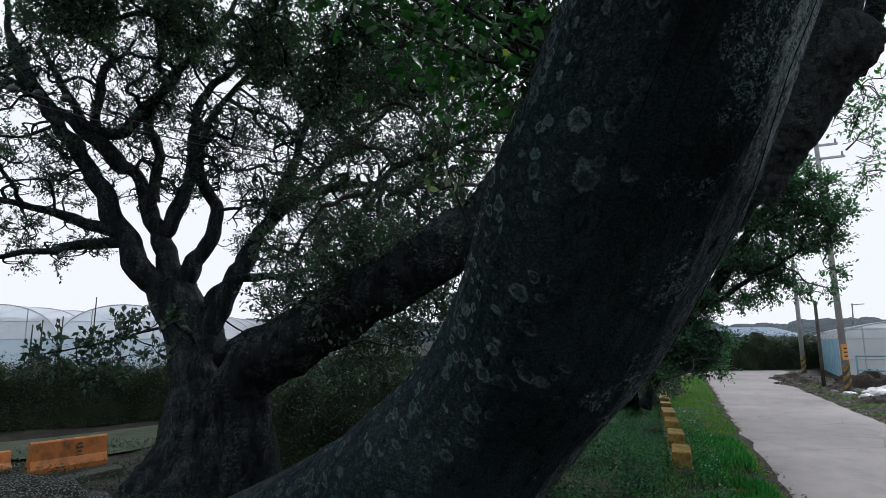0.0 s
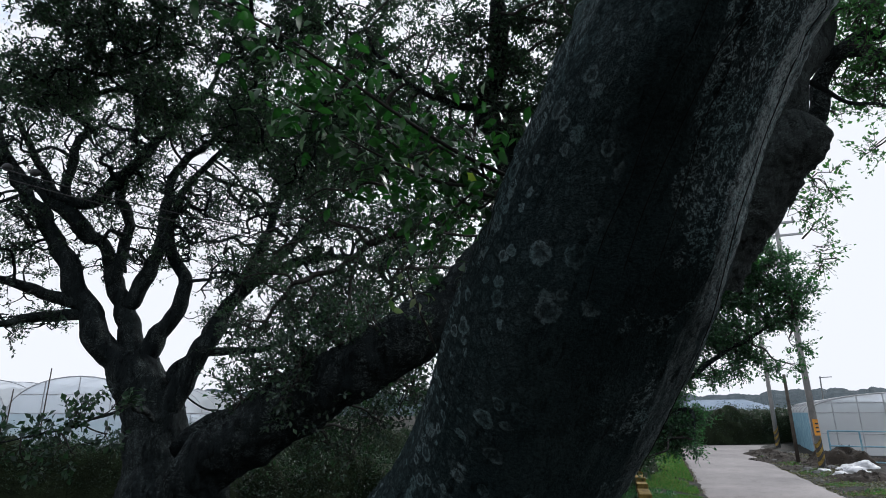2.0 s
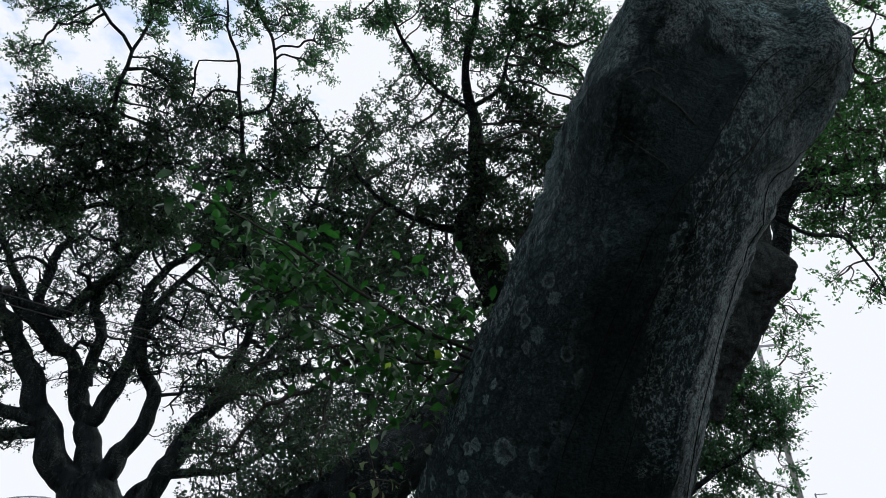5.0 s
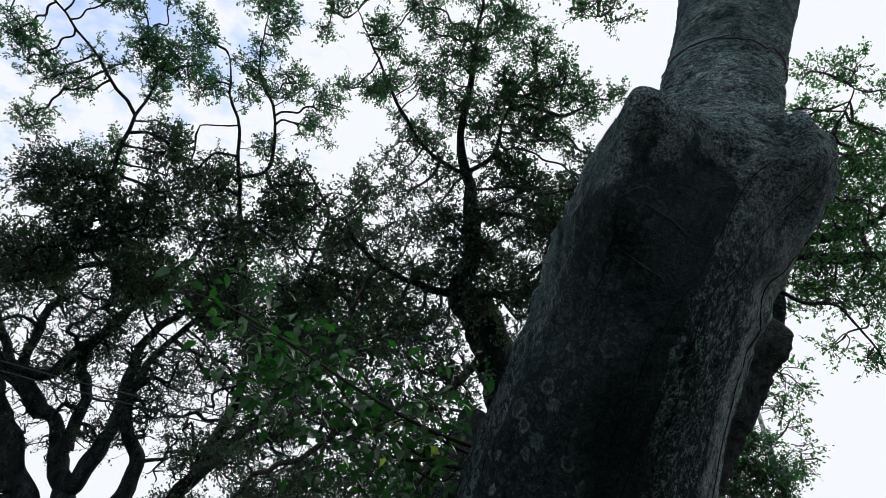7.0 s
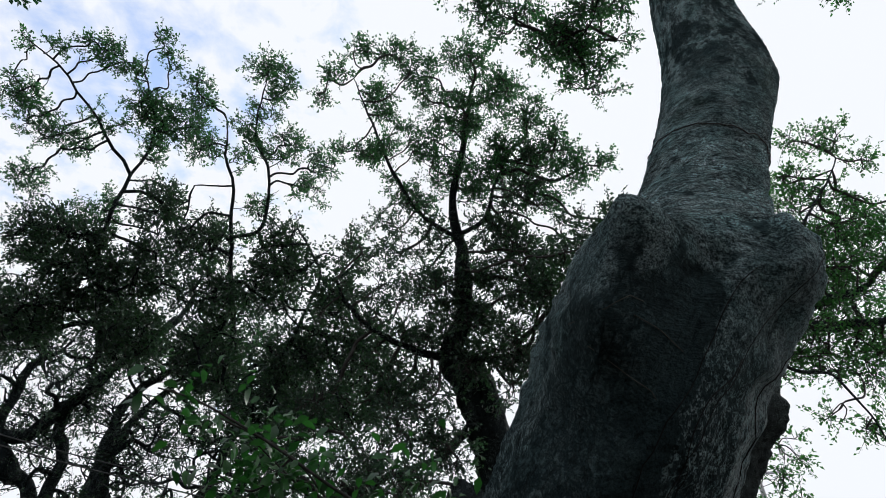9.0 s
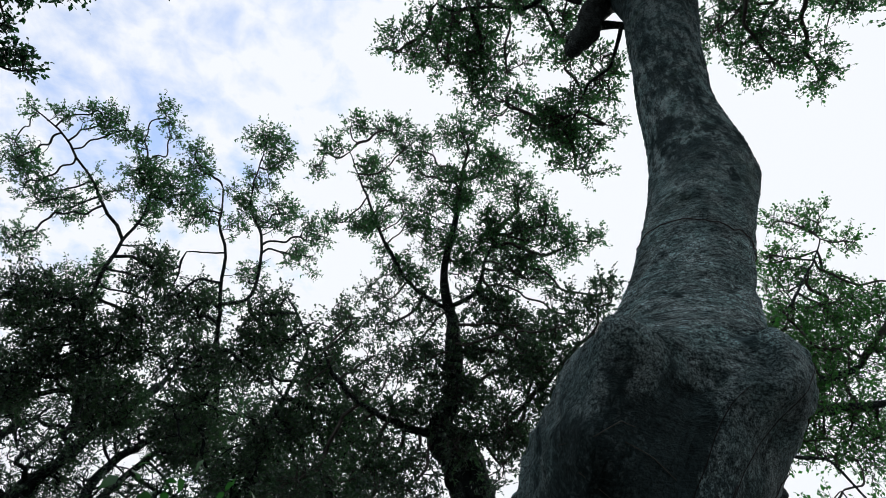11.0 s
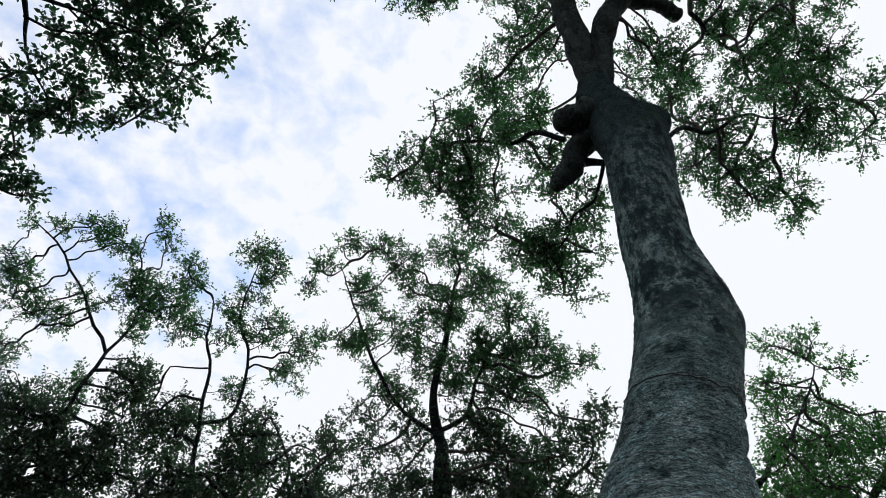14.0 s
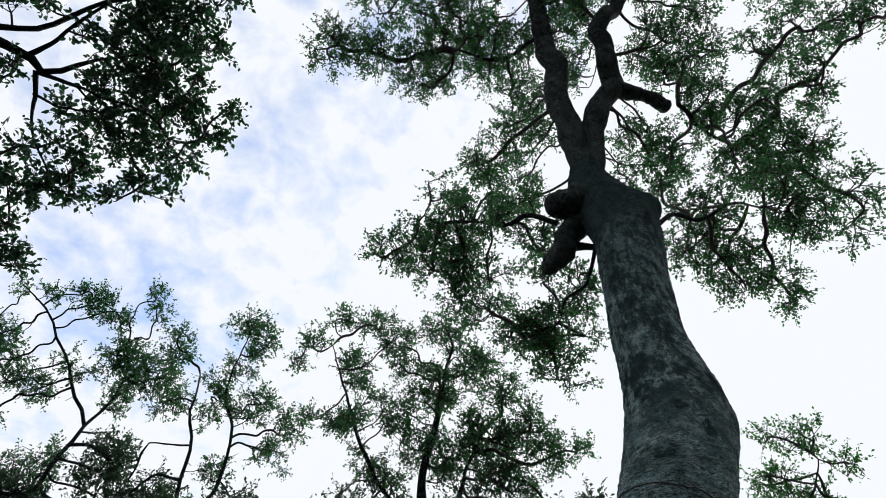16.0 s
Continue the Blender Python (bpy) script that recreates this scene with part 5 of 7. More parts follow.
# ---- the leaning old tree by the path ----
tree_a = thing("tree", (-0.6, 2.9, 0.05), "massive leaning evergreen tree with lichen-spotted grey bark and swollen shoulders", "tree")
TRUNK_A = [
    (-0.744, 2.684, 0.706, 0.62), (-0.413, 2.557, 1.025, 0.46), (-0.099, 2.380, 1.335, 0.36), (0.173, 2.185, 1.668, 0.31), (0.395, 1.885, 2.070, 0.34),
    (0.529, 1.547, 2.483, 0.34), (0.635, 1.331, 2.814, 0.285), (0.728, 1.194, 3.046, 0.27), (0.806, 1.043, 3.242, 0.27), (0.943, 1.073, 3.398, 0.245),
    (1.100, 1.250, 3.630, 0.262), (1.236, 1.384, 3.849, 0.262), (1.362, 1.438, 4.118, 0.249), (1.568, 1.448, 4.610, 0.249), (1.756, 1.480, 5.150, 0.256),
    (1.799, 1.467, 5.718, 0.221), (1.861, 1.367, 6.328, 0.236), (2.006, 1.334, 7.092, 0.271), (2.062, 1.420, 7.808, 0.281), (2.019, 1.422, 8.304, 0.242),
    (2.012, 1.353, 8.621, 0.184), (2.043, 1.274, 8.886, 0.143),
]


def bark_relief(p, a):
    """Cords that run up the trunk, and the folded skin at the neck above the shoulders."""
    up = 0.006 * abs(noise.noise(Vector((math.cos(a) * 5.5, math.sin(a) * 5.5, p.z * 1.1)))) + 0.006 * noise.noise(Vector((math.cos(a) * 14, math.sin(a) * 14, p.z * 2.2)))
    neck = math.exp(-((p.z - 3.92) / 0.44) ** 2)
    saddle = math.exp(-((p.z - 3.25) / 0.34) ** 2)
    lump = 0.040 * (0.5 - abs(noise.noise(p * 5.5))) + 0.016 * noise.noise(p * 13) + 0.008 * noise.noise(p * 27)
    fold = 0.020 * noise.noise(Vector((math.cos(a) * 2.2, math.sin(a) * 2.2, p.z * 24 + 2.0 * noise.noise(p * 5))))
    crumb = 0.006 * noise.noise(p * 38)
    return up * (1 - 0.7 * neck) + fold * neck + lump * saddle + crumb


# the old burl's bulges, pulled towards the camera's place to fit its view
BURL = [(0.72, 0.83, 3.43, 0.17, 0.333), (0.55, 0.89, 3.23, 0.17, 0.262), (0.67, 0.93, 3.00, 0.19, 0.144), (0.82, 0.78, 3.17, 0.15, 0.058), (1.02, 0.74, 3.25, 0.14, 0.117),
        (0.56, 1.04, 2.81, 0.24, 0.175), (0.78, 1.28, 2.46, 0.24, 0.183), (0.83, 0.97, 2.92, 0.20, 0.076), (0.92, 0.77, 3.33, 0.12, -0.053)]
# creases where the neck sinks between the two shoulders, and the crest of each shoulder
FOLDS = [(0.576, 0.625, 3.275, 0.026, -0.047), (0.603, 0.625, 3.262, 0.026, -0.054), (0.633, 0.630, 3.243, 0.026, -0.058), (0.675, 0.650, 3.236, 0.026, -0.058), (0.725, 0.688, 3.232, 0.028, -0.054), (0.773, 0.716, 3.215, 0.030, -0.040),
         (0.689, 0.660, 3.275, 0.024, -0.036), (0.749, 0.690, 3.295, 0.024, -0.043), (0.827, 0.725, 3.325, 0.026, -0.047), (0.902, 0.749, 3.345, 0.026, -0.050), (0.942, 0.735, 3.353, 0.026, -0.054), (0.912, 0.695, 3.280, 0.030, -0.040), (0.900, 0.685, 3.235, 0.030, -0.032),
         (0.530, 0.590, 3.225, 0.040, 0.043), (0.585, 0.610, 3.190, 0.034, 0.036), (0.634, 0.647, 3.175, 0.034, 0.029), (0.985, 0.690, 3.310, 0.050, 0.040), (0.800, 0.700, 3.255, 0.040, 0.029)]
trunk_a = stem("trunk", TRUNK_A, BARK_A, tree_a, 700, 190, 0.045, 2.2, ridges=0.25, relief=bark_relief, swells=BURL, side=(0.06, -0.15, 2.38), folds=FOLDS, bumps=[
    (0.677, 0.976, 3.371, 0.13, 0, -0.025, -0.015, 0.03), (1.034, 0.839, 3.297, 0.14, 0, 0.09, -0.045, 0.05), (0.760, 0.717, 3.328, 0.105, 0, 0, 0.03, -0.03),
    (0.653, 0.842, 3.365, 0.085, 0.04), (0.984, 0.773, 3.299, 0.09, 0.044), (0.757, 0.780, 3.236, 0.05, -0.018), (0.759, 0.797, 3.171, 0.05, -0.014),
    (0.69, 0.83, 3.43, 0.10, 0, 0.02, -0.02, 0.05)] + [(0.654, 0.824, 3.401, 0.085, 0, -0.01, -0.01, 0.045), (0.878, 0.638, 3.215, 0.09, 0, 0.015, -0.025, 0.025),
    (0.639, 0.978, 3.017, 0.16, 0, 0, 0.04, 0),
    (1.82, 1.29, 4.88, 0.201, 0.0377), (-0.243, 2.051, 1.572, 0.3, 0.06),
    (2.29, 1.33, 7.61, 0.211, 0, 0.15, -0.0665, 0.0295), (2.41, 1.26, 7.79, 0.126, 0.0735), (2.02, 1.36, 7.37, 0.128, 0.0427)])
LIMB_AL = [(1.956, 1.381, 8.501, 0.128), (1.941, 1.191, 8.977, 0.137), (1.879, 0.995, 9.415, 0.147), (1.728, 0.631, 10.170, 0.14), (1.568, 0.193, 10.946, 0.122), (1.488, -0.474, 11.881, 0.104), (1.263, -1.152, 12.845, 0.074)]
LIMB_AR = [(2.034, 1.385, 8.543, 0.123), (2.128, 1.159, 8.959, 0.122), (2.155, 0.954, 9.364, 0.142), (2.278, 0.762, 9.694, 0.141), (2.438, 0.570, 9.923, 0.135), (2.344, 0.220, 10.474, 0.119), (2.239, -0.007, 10.820, 0.112),
           (2.560, -0.285, 11.153, 0.097), (2.917, -0.866, 11.863, 0.067)]
LIMB_AS = [(2.397, 0.610, 9.862, 0.09), (2.658, 0.624, 9.906, 0.08), (2.950, 0.646, 9.910, 0.076), (3.167, 0.703, 9.899, 0.078), (3.207, 0.716, 9.895, 0.045)]
LIMB_AK = [(1.952, 1.535, 7.903, 0.165), (1.801, 1.611, 7.810, 0.13), (1.722, 1.725, 7.683, 0.105), (1.660, 1.826, 7.563, 0.105), (1.579, 1.914, 7.476, 0.092), (1.529, 1.966, 7.423, 0.055), (1.510, 1.990, 7.408, 0.01)]
LIMB_AT = [(1.946, 1.476, 8.001, 0.21), (1.765, 1.471, 7.968, 0.18), (1.601, 1.495, 7.913, 0.135), (1.524, 1.526, 7.877, 0.09), (1.496, 1.536, 7.862, 0.015)]
LIMB_AU = [(1.680, 1.815, 7.569, 0.036), (1.800, 1.747, 7.626, 0.042), (1.938, 1.706, 7.619, 0.036), (2.037, 1.691, 7.521, 0.042)]
stem("limb", LIMB_AL, BARK_G, tree_a, 80, 24, 0.10, 3, ridges=0.3)
stem("limb", LIMB_AR, BARK_G, tree_a, 80, 24, 0.10, 3, ridges=0.3)
stem("limb", LIMB_AS, BARK_G, tree_a, 30, 20, 0.22, 4.5, ridges=0.6)
stem("stub", LIMB_AK, BARK_G, tree_a, 60, 40, 0.26, 5.5, ridges=0.9, label="broken limb hanging from the collar")
stem("stub", LIMB_AT, BARK_G, tree_a, 44, 40, 0.28, 5.5, ridges=0.9, label="short broken limb")
stem("limb", LIMB_AU, BARK_D, tree_a, 20, 10, 0.12, 5)
B_AL = [(1.700, 1.761, 8.112, 0.045), (1.442, 1.829, 8.341, 0.035), (1.218, 2.031, 8.483, 0.03), (0.890, 2.127, 8.678, 0.026), (0.536, 2.278, 8.826, 0.025), (0.352, 2.257, 8.942, 0.007)]
B_AR = [(2.547, 1.551, 7.811, 0.041), (2.810, 1.459, 8.052, 0.031), (3.117, 1.480, 8.108, 0.026), (3.484, 1.308, 8.308, 0.021), (3.982, 1.324, 8.448, 0.013), (4.476, 1.133, 8.649, 0.006)]
B_AD = [(1.931, 1.677, 7.485, 0.027), (1.946, 1.854, 7.471, 0.022), (1.962, 2.090, 7.440, 0.019), (1.838, 2.294, 7.468, 0.015), (1.827, 2.518, 7.492, 0.012), (1.721, 2.846, 7.572, 0.006)]
B_AE = [(3.315, 0.679, 9.958, 0.043), (3.738, 0.932, 9.918, 0.031), (4.160, 1.045, 9.894, 0.022)]
B_AF = [(1.530, 0.262, 10.846, 0.043), (1.064, 0.643, 10.859, 0.031), (0.515, 0.656, 11.098, 0.019)]
for b in (B_AL, B_AR, B_AD, B_AE, B_AF):
    b[:] = [(x, y, z, r * 0.72) for x, y, z, r in b]
    stem("limb", b, BARK_D, tree_a, 30, 10, 0.12, 5)
make_crown(tree_a, [LIMB_AL, LIMB_AR, B_AL, B_AR, B_AD, B_AE, B_AF], [
    (0.07, 2.64, 8.65, 0.29), (0.66, 2.54, 8.57, 0.46), (1.11, 2.86, 8.33, 0.40), (1.55, 3.04, 7.91, 0.28), (2.01, 2.88, 7.67, 0.33), (2.095, 3.137, 7.446, 0.183),
    (-1.33, 0.98, 11.48, 0.37), (-0.72, 0.94, 11.56, 0.37), (0.02, 1.03, 11.38, 0.52), (0.38, 0.39, 11.97, 0.68), (1.09, 0.60, 11.15, 0.57),
    (1.07, 1.80, 9.88, 0.36), (1.51, 1.35, 9.94, 0.36), (1.40, 2.00, 9.34, 0.38), (1.74, 2.27, 8.54, 0.29), (1.95, 0.01, 11.28, 0.49), (1.45, 1.07, 10.62, 0.35)] + [(2.04, 0.58, 10.60, 0.27),
    (3.26, 0.10, 10.69, 0.60), (3.66, 0.63, 10.02, 0.41), (4.29, 0.58, 9.93, 0.37), (4.78, 0.91, 9.57, 0.50), (4.00, 1.17, 9.30, 0.39), (2.85, 1.08, 9.64, 0.29), (2.72, 1.39, 9.21, 0.20), (2.94, 1.43, 8.92, 0.23),
    (3.21, 1.22, 9.46, 0.37), (3.56, 1.92, 8.62, 0.40), (3.88, 2.01, 8.19, 0.39), (4.33, 2.09, 8.08, 0.27), (4.61, 1.40, 8.66, 0.40), *lace([B_AL, B_AR, B_AD], 36, 203, 0.3, 0.1, 0.55, 0.09, 0.2)],
    11, 275, 0.044, LEAF_GREEN, 7, 11, 0.20, kill=0.26, step=0.18, label="open crown of small glossy dark green leaves")
make_crown(tree_a, [LIMB_AL, LIMB_AR, B_AE], [
    (5.47, 1.26, 9.21, 0.37), (5.33, 1.60, 8.74, 0.23), (4.99, 0.28, 10.45, 0.47), (4.53, -0.08, 10.97, 0.35), (5.07, -0.38, 11.13, 0.42), (5.75, -0.63, 11.19, 0.42),
    (6.18, -0.85, 11.25, 0.42), (3.42, -0.96, 11.70, 0.85), (1.92, -0.70, 12.10, 0.89), (0.63, -0.74, 12.71, 0.93), (-0.75, 0.05, 12.45, 0.69),
    (4.88, -1.35, 11.89, 0.86), (1.92, -2.21, 12.90, 1.26), (3.55, -2.57, 12.49, 1.20), (-0.04, -2.19, 13.06, 1.26)],
    12, 150, 0.052, LEAF_GREEN, 7, 9, 0.22, reach=2.2)

# a wire tied round the neck, creeper stems and roots that run over the bark
def on_bark(i, j, lift):
    me = trunk_a.data
    k = (int(i) % 700) * 190 + int(j) % 190
    vert = me.vertices[k]
    return Vector(vert.co) + vert.normal * lift + ORIGIN[trunk_a.name]


def strand(name, spots, radius, mat, label, category, group=""):
    pts = np.array([(*p, radius) for p in spots])
    t = thing(name, spots[0], label, category, group)
    line = spline(pts, len(pts) * 2)
    v, _ = rings(line, 6)
    place("strand", set_mesh("strand", v.reshape(-1, 3), tube_faces(len(line), 6), mat, True), t)
    return t


def ring_at(z):
    """The row of the trunk's mesh at a height."""
    zs = [trunk_a.data.vertices[i * 190].co.z + ORIGIN[trunk_a.name].z for i in range(700)]
    return min(range(700), key=lambda i: abs(zs[i] - z))


WIRE_M = mottled("rusty_wire", (0.015, 0.012, 0.010), (0.03, 0.025, 0.02), (0.05, 0.04, 0.03), 20, 80, 0.7, 0.2, 0.002)
VINE_M = mottled("vine_stem", (0.006, 0.006, 0.006), (0.012, 0.012, 0.012), (0.025, 0.025, 0.024), 12, 80, 0.9, 0.5, 0.003)
ROOT_M = mottled("pale_rootlet", (0.055, 0.055, 0.048), (0.09, 0.088, 0.078), (0.13, 0.125, 0.115), 12, 80, 0.9, 0.4, 0.002)
r0 = ring_at(4.27)
strand("tie_wire", [on_bark(r0 + 3 * math.sin(q * 2 * math.pi / 60 + 0.8), q * 190 / 60, 0.003) for q in range(61)], 0.0026, WIRE_M, "dark wire tied round the neck of the trunk", "wire")
rv_ = np.random.default_rng(15)
for k in range(4):
    lo, hi = ring_at(rv_.uniform(1.9, 2.6)), ring_at(rv_.uniform(2.9, 3.5))
    j, spots, bend_ = rv_.uniform(148, 188), [], 0.0
    for i in range(lo, hi, 6):
        bend_ = 0.8 * bend_ + rv_.normal(0, 0.35)
        j += bend_
        spots.append(on_bark(i, j, 0.003))
    if len(spots) > 5:
        strand("creeper", spots, rv_.uniform(0.0008, 0.0013), VINE_M, "thin dead creeper stem clinging to the bark", "creeper", "creepers on the trunk")


def near_bark(points, lift=0.006):
    out = []
    for x, y, z in points:
        ok, p, nrm, _ = trunk_a.closest_point_on_mesh(Vector((x, y, z)) - ORIGIN[trunk_a.name])
        out.append(p + nrm * lift + ORIGIN[trunk_a.name])
    return out


for pts in (((0.45, 0.72, 3.00), (0.48, 0.71, 2.96), (0.518, 0.71, 2.926), (0.553, 0.715, 2.905), (0.558, 0.72, 2.894)),
            ((0.519, 0.64, 3.022), (0.574, 0.67, 3.012), (0.607, 0.69, 2.995), (0.627, 0.70, 2.983)),
            ((0.439, 0.77, 3.075), (0.455, 0.63, 3.026), (0.511, 0.62, 3.052), (0.544, 0.64, 3.053))):
    strand("rootlet", near_bark(pts, 0.002), 0.0009, ROOT_M, "thin pale rootlet across the bark", "rootlet", "rootlets on the trunk")


# ---- broad multi-limbed tree down the bank ----
EYE_B, VIEW_SCALE = Vector((0.03, -0.03, 2.10)), 1.5
tree_b = thing("tree", (-5.95, 14.10, -1.50), "broad spreading tree with dark twisting limbs and fine leaves", "tree")
TRUNK_B = [(-3.963, 9.421, -1.541, 1.5), (-4.022, 9.499, -0.488, 1.05), (-4.012, 9.558, 0.276, 0.66), (-4.018, 9.675, 1.250, 0.48), (-4.221, 9.722, 2.090, 0.45), (-4.528, 9.669, 2.663, 0.42), (-4.697, 9.673, 2.954, 0.35)]
stem("trunk", TRUNK_B, BARK_D, tree_b, 140, 64, 0.14, 1.5, ridges=0.5)
LB = [
    [(-4.650, 9.599, 2.801, 0.26), (-5.023, 9.488, 3.126, 0.24), (-5.436, 9.376, 3.834, 0.21), (-5.956, 9.279, 4.844, 0.17), (-6.336, 9.075, 5.422, 0.15), (-6.835, 8.901, 6.199, 0.11), (-7.219, 8.674, 7.090, 0.08)],
    [(-5.436, 9.376, 3.834, 0.14), (-5.990, 9.249, 3.953, 0.1), (-6.549, 9.074, 4.124, 0.085), (-7.137, 8.853, 4.239, 0.06), (-7.737, 8.580, 4.351, 0.04)],
    [(-5.510, 9.370, 3.639, 0.11), (-5.910, 8.904, 3.509, 0.08), (-6.274, 8.548, 3.385, 0.06), (-6.690, 8.132, 3.165, 0.04)],
    [(-4.658, 9.692, 2.956, 0.24), (-4.855, 9.739, 3.555, 0.2), (-5.148, 9.678, 4.248, 0.17), (-5.364, 9.632, 4.851, 0.14), (-5.856, 9.452, 5.256, 0.12), (-6.445, 9.234, 6.098, 0.09), (-6.952, 9.028, 7.089, 0.06)]] + [
    [(-5.170, 9.655, 4.294, 0.13), (-5.037, 9.702, 5.185, 0.11), (-5.253, 9.550, 5.920, 0.1), (-4.669, 9.603, 6.972, 0.08), (-4.069, 9.740, 8.066, 0.05)],
    [(-4.495, 9.663, 2.904, 0.2), (-4.259, 9.607, 3.336, 0.18), (-4.011, 9.647, 3.739, 0.15), (-3.956, 9.673, 4.247, 0.13), (-4.337, 9.621, 5.054, 0.11), (-4.166, 9.779, 6.070, 0.08), (-3.351, 9.930, 7.372, 0.05)],
    [(-4.016, 9.593, 1.995, 0.22), (-3.646, 9.493, 2.745, 0.19), (-3.284, 9.446, 3.361, 0.16), (-3.007, 9.526, 4.013, 0.13), (-2.217, 9.601, 4.585, 0.1), (-1.345, 9.710, 4.770, 0.08), (-0.636, 9.649, 4.496, 0.06)]] + [
    [(-3.007, 9.526, 4.013, 0.11), (-2.622, 9.547, 5.134, 0.09), (-2.287, 9.648, 6.230, 0.07), (-1.903, 9.592, 7.410, 0.05)],
    [(-5.596, 9.452, 5.000, 0.15), (-5.803, 9.330, 5.346, 0.14), (-6.310, 9.105, 5.715, 0.13), (-6.694, 8.979, 5.973, 0.11), (-7.127, 8.762, 6.563, 0.09), (-7.244, 8.542, 7.721, 0.05)],
    [(-6.310, 9.105, 5.715, 0.12), (-5.603, 9.373, 5.557, 0.12), (-5.271, 9.377, 6.016, 0.11), (-4.879, 9.402, 6.428, 0.1), (-4.525, 9.488, 7.087, 0.085), (-4.091, 9.584, 7.697, 0.07), (-3.720, 9.574, 8.533, 0.04)],
    [(-5.954, 9.264, 5.596, 0.1), (-5.990, 9.243, 5.896, 0.09), (-5.924, 9.214, 6.600, 0.085), (-5.827, 9.229, 6.936, 0.075), (-6.601, 8.746, 7.754, 0.05)]] + [
    [(-4.788, 9.700, 3.949, 0.15), (-4.473, 9.623, 4.848, 0.12), (-4.408, 9.544, 5.812, 0.1), (-4.149, 9.586, 6.516, 0.085), (-3.578, 9.675, 7.255, 0.065), (-2.937, 9.854, 8.137, 0.04)],
    [(-3.403, 9.506, 3.399, 0.13), (-3.049, 9.431, 3.894, 0.11), (-2.278, 9.531, 4.780, 0.09), (-1.836, 9.567, 5.296, 0.07), (-0.944, 9.506, 6.061, 0.04)],
    [(-3.925, 9.597, 2.753, 0.12), (-3.484, 9.525, 3.034, 0.09), (-2.550, 9.596, 3.140, 0.07), (-1.679, 9.527, 3.520, 0.05)],
]
LB = [[(x, y, z, r * (0.92 - 0.22 * k / (len(l) - 1))) for k, (x, y, z, r) in enumerate(l)] for l in LB]
wood = [q for q in spline(TRUNK_B, 60)] + [q for q in spline(LB[0], 60)]
for k, l in enumerate(LB):
    if k:
        # each limb grows out of the heart of the wood nearest to its foot
        foot = min(wood, key=lambda q: np.linalg.norm(np.array(l[0][:3]) - q[:3]) - 0.5 * q[3])
        wood += [q for q in spline(l, 60)]
        l.insert(0, (*foot[:3], min(l[0][3] * 1.1, foot[3])))
    stem("limb", l, BARK_D, tree_b, 70, 16, 0.12, 2.2)
make_crown(tree_b, LB, [
    (-7.00, 8.68, 6.39, 0.82), (-6.36, 9.00, 7.18, 0.94), (-6.73, 8.90, 5.11, 0.65), (-6.80, 8.75, 3.57, 0.55), (-6.40, 9.20, 4.52, 0.50), (-5.95, 9.14, 3.36, 0.41),
    (-5.28, 9.32, 7.36, 1.06), (-5.43, 9.48, 5.84, 0.79), (-4.56, 9.47, 6.36, 0.80), (-3.88, 9.67, 5.49, 0.80), (-4.52, 9.66, 4.65, 0.53), (-3.82, 9.75, 7.39, 1.02),
    (-2.93, 9.77, 6.07, 1.00), (-2.31, 9.57, 7.29, 1.00), (-1.66, 9.63, 5.79, 0.98), (-0.86, 9.58, 6.85, 0.99), (-0.63, 9.47, 5.11, 0.69), (-2.22, 9.59, 4.63, 0.70),
    (-2.96, 9.47, 4.30, 0.60), (-1.40, 9.50, 3.91, 0.68), (-2.37, 9.60, 3.43, 0.51), (-0.23, 9.20, 3.85, 0.50), (-3.41, 9.76, 3.76, 0.44), (-7.82, 8.39, 5.48, 0.93)],
    21, 60, 0.062, LEAF_DARK, 7, 11, 0.26, step=0.26, tip=0.0075, kill=0.36, wander=0.35, bark_mat=BARK_D, power=2.05, label="fine dark leaves in open sprays")
# the bare network of boughs under it
make_crown(tree_b, LB, [
    (-6.76, 8.76, 4.68, 0.88), (-6.08, 9.01, 3.62, 0.56), (-5.94, 9.25, 5.34, 0.85), (-4.50, 9.52, 5.13, 0.96), (-3.31, 9.60, 4.64, 0.96), (-2.03, 9.58, 5.14, 1.05), (-1.60, 9.61, 3.73, 0.86), (-2.96, 9.67, 3.25, 0.60),
    (-0.42, 9.24, 4.53, 0.67), (-4.85, 9.38, 6.75, 1.06), (-6.63, 8.95, 6.42, 0.92), (-2.69, 9.54, 6.72, 1.08), (-5.35, 9.18, 6.35, 0.94), (-3.68, 9.63, 5.74, 0.96), (-5.51, 9.63, 4.80, 0.83), (-3.07, 9.11, 6.94, 0.89), (-1.96, 9.82, 5.00, 0.87)],
    24, 80, 0.055, LEAF_DARK, 2, 4, 0.22, step=0.22, tip=0.0095, kill=0.34, wander=0.6, bark_mat=BARK_D, power=2.0)
make_crown(tree_b, LB, [(-1.71, 9.82, 2.77, 0.52), (-0.61, 9.50, 3.22, 0.51), (-2.40, 9.90, 2.43, 0.39), (-0.98, 9.55, 2.23, 0.42), (-0.32, 9.39, 2.36, 0.37), (-2.75, 9.82, 1.90, 0.34), (-1.79, 9.84, 2.00, 0.38), (0.14, 8.95, 2.88, 0.32), (-0.04, 9.18, 3.46, 0.33), (0.32, 8.90, 3.28, 0.28), (0.05, 8.99, 2.43, 0.28), (0.51, 8.96, 3.98, 0.32)],
           25, 105, 0.08, LEAF_DARK, 4, 8, 0.28, step=0.24, tip=0.006, kill=0.32, reach=2.2, bark_mat=BARK_D)
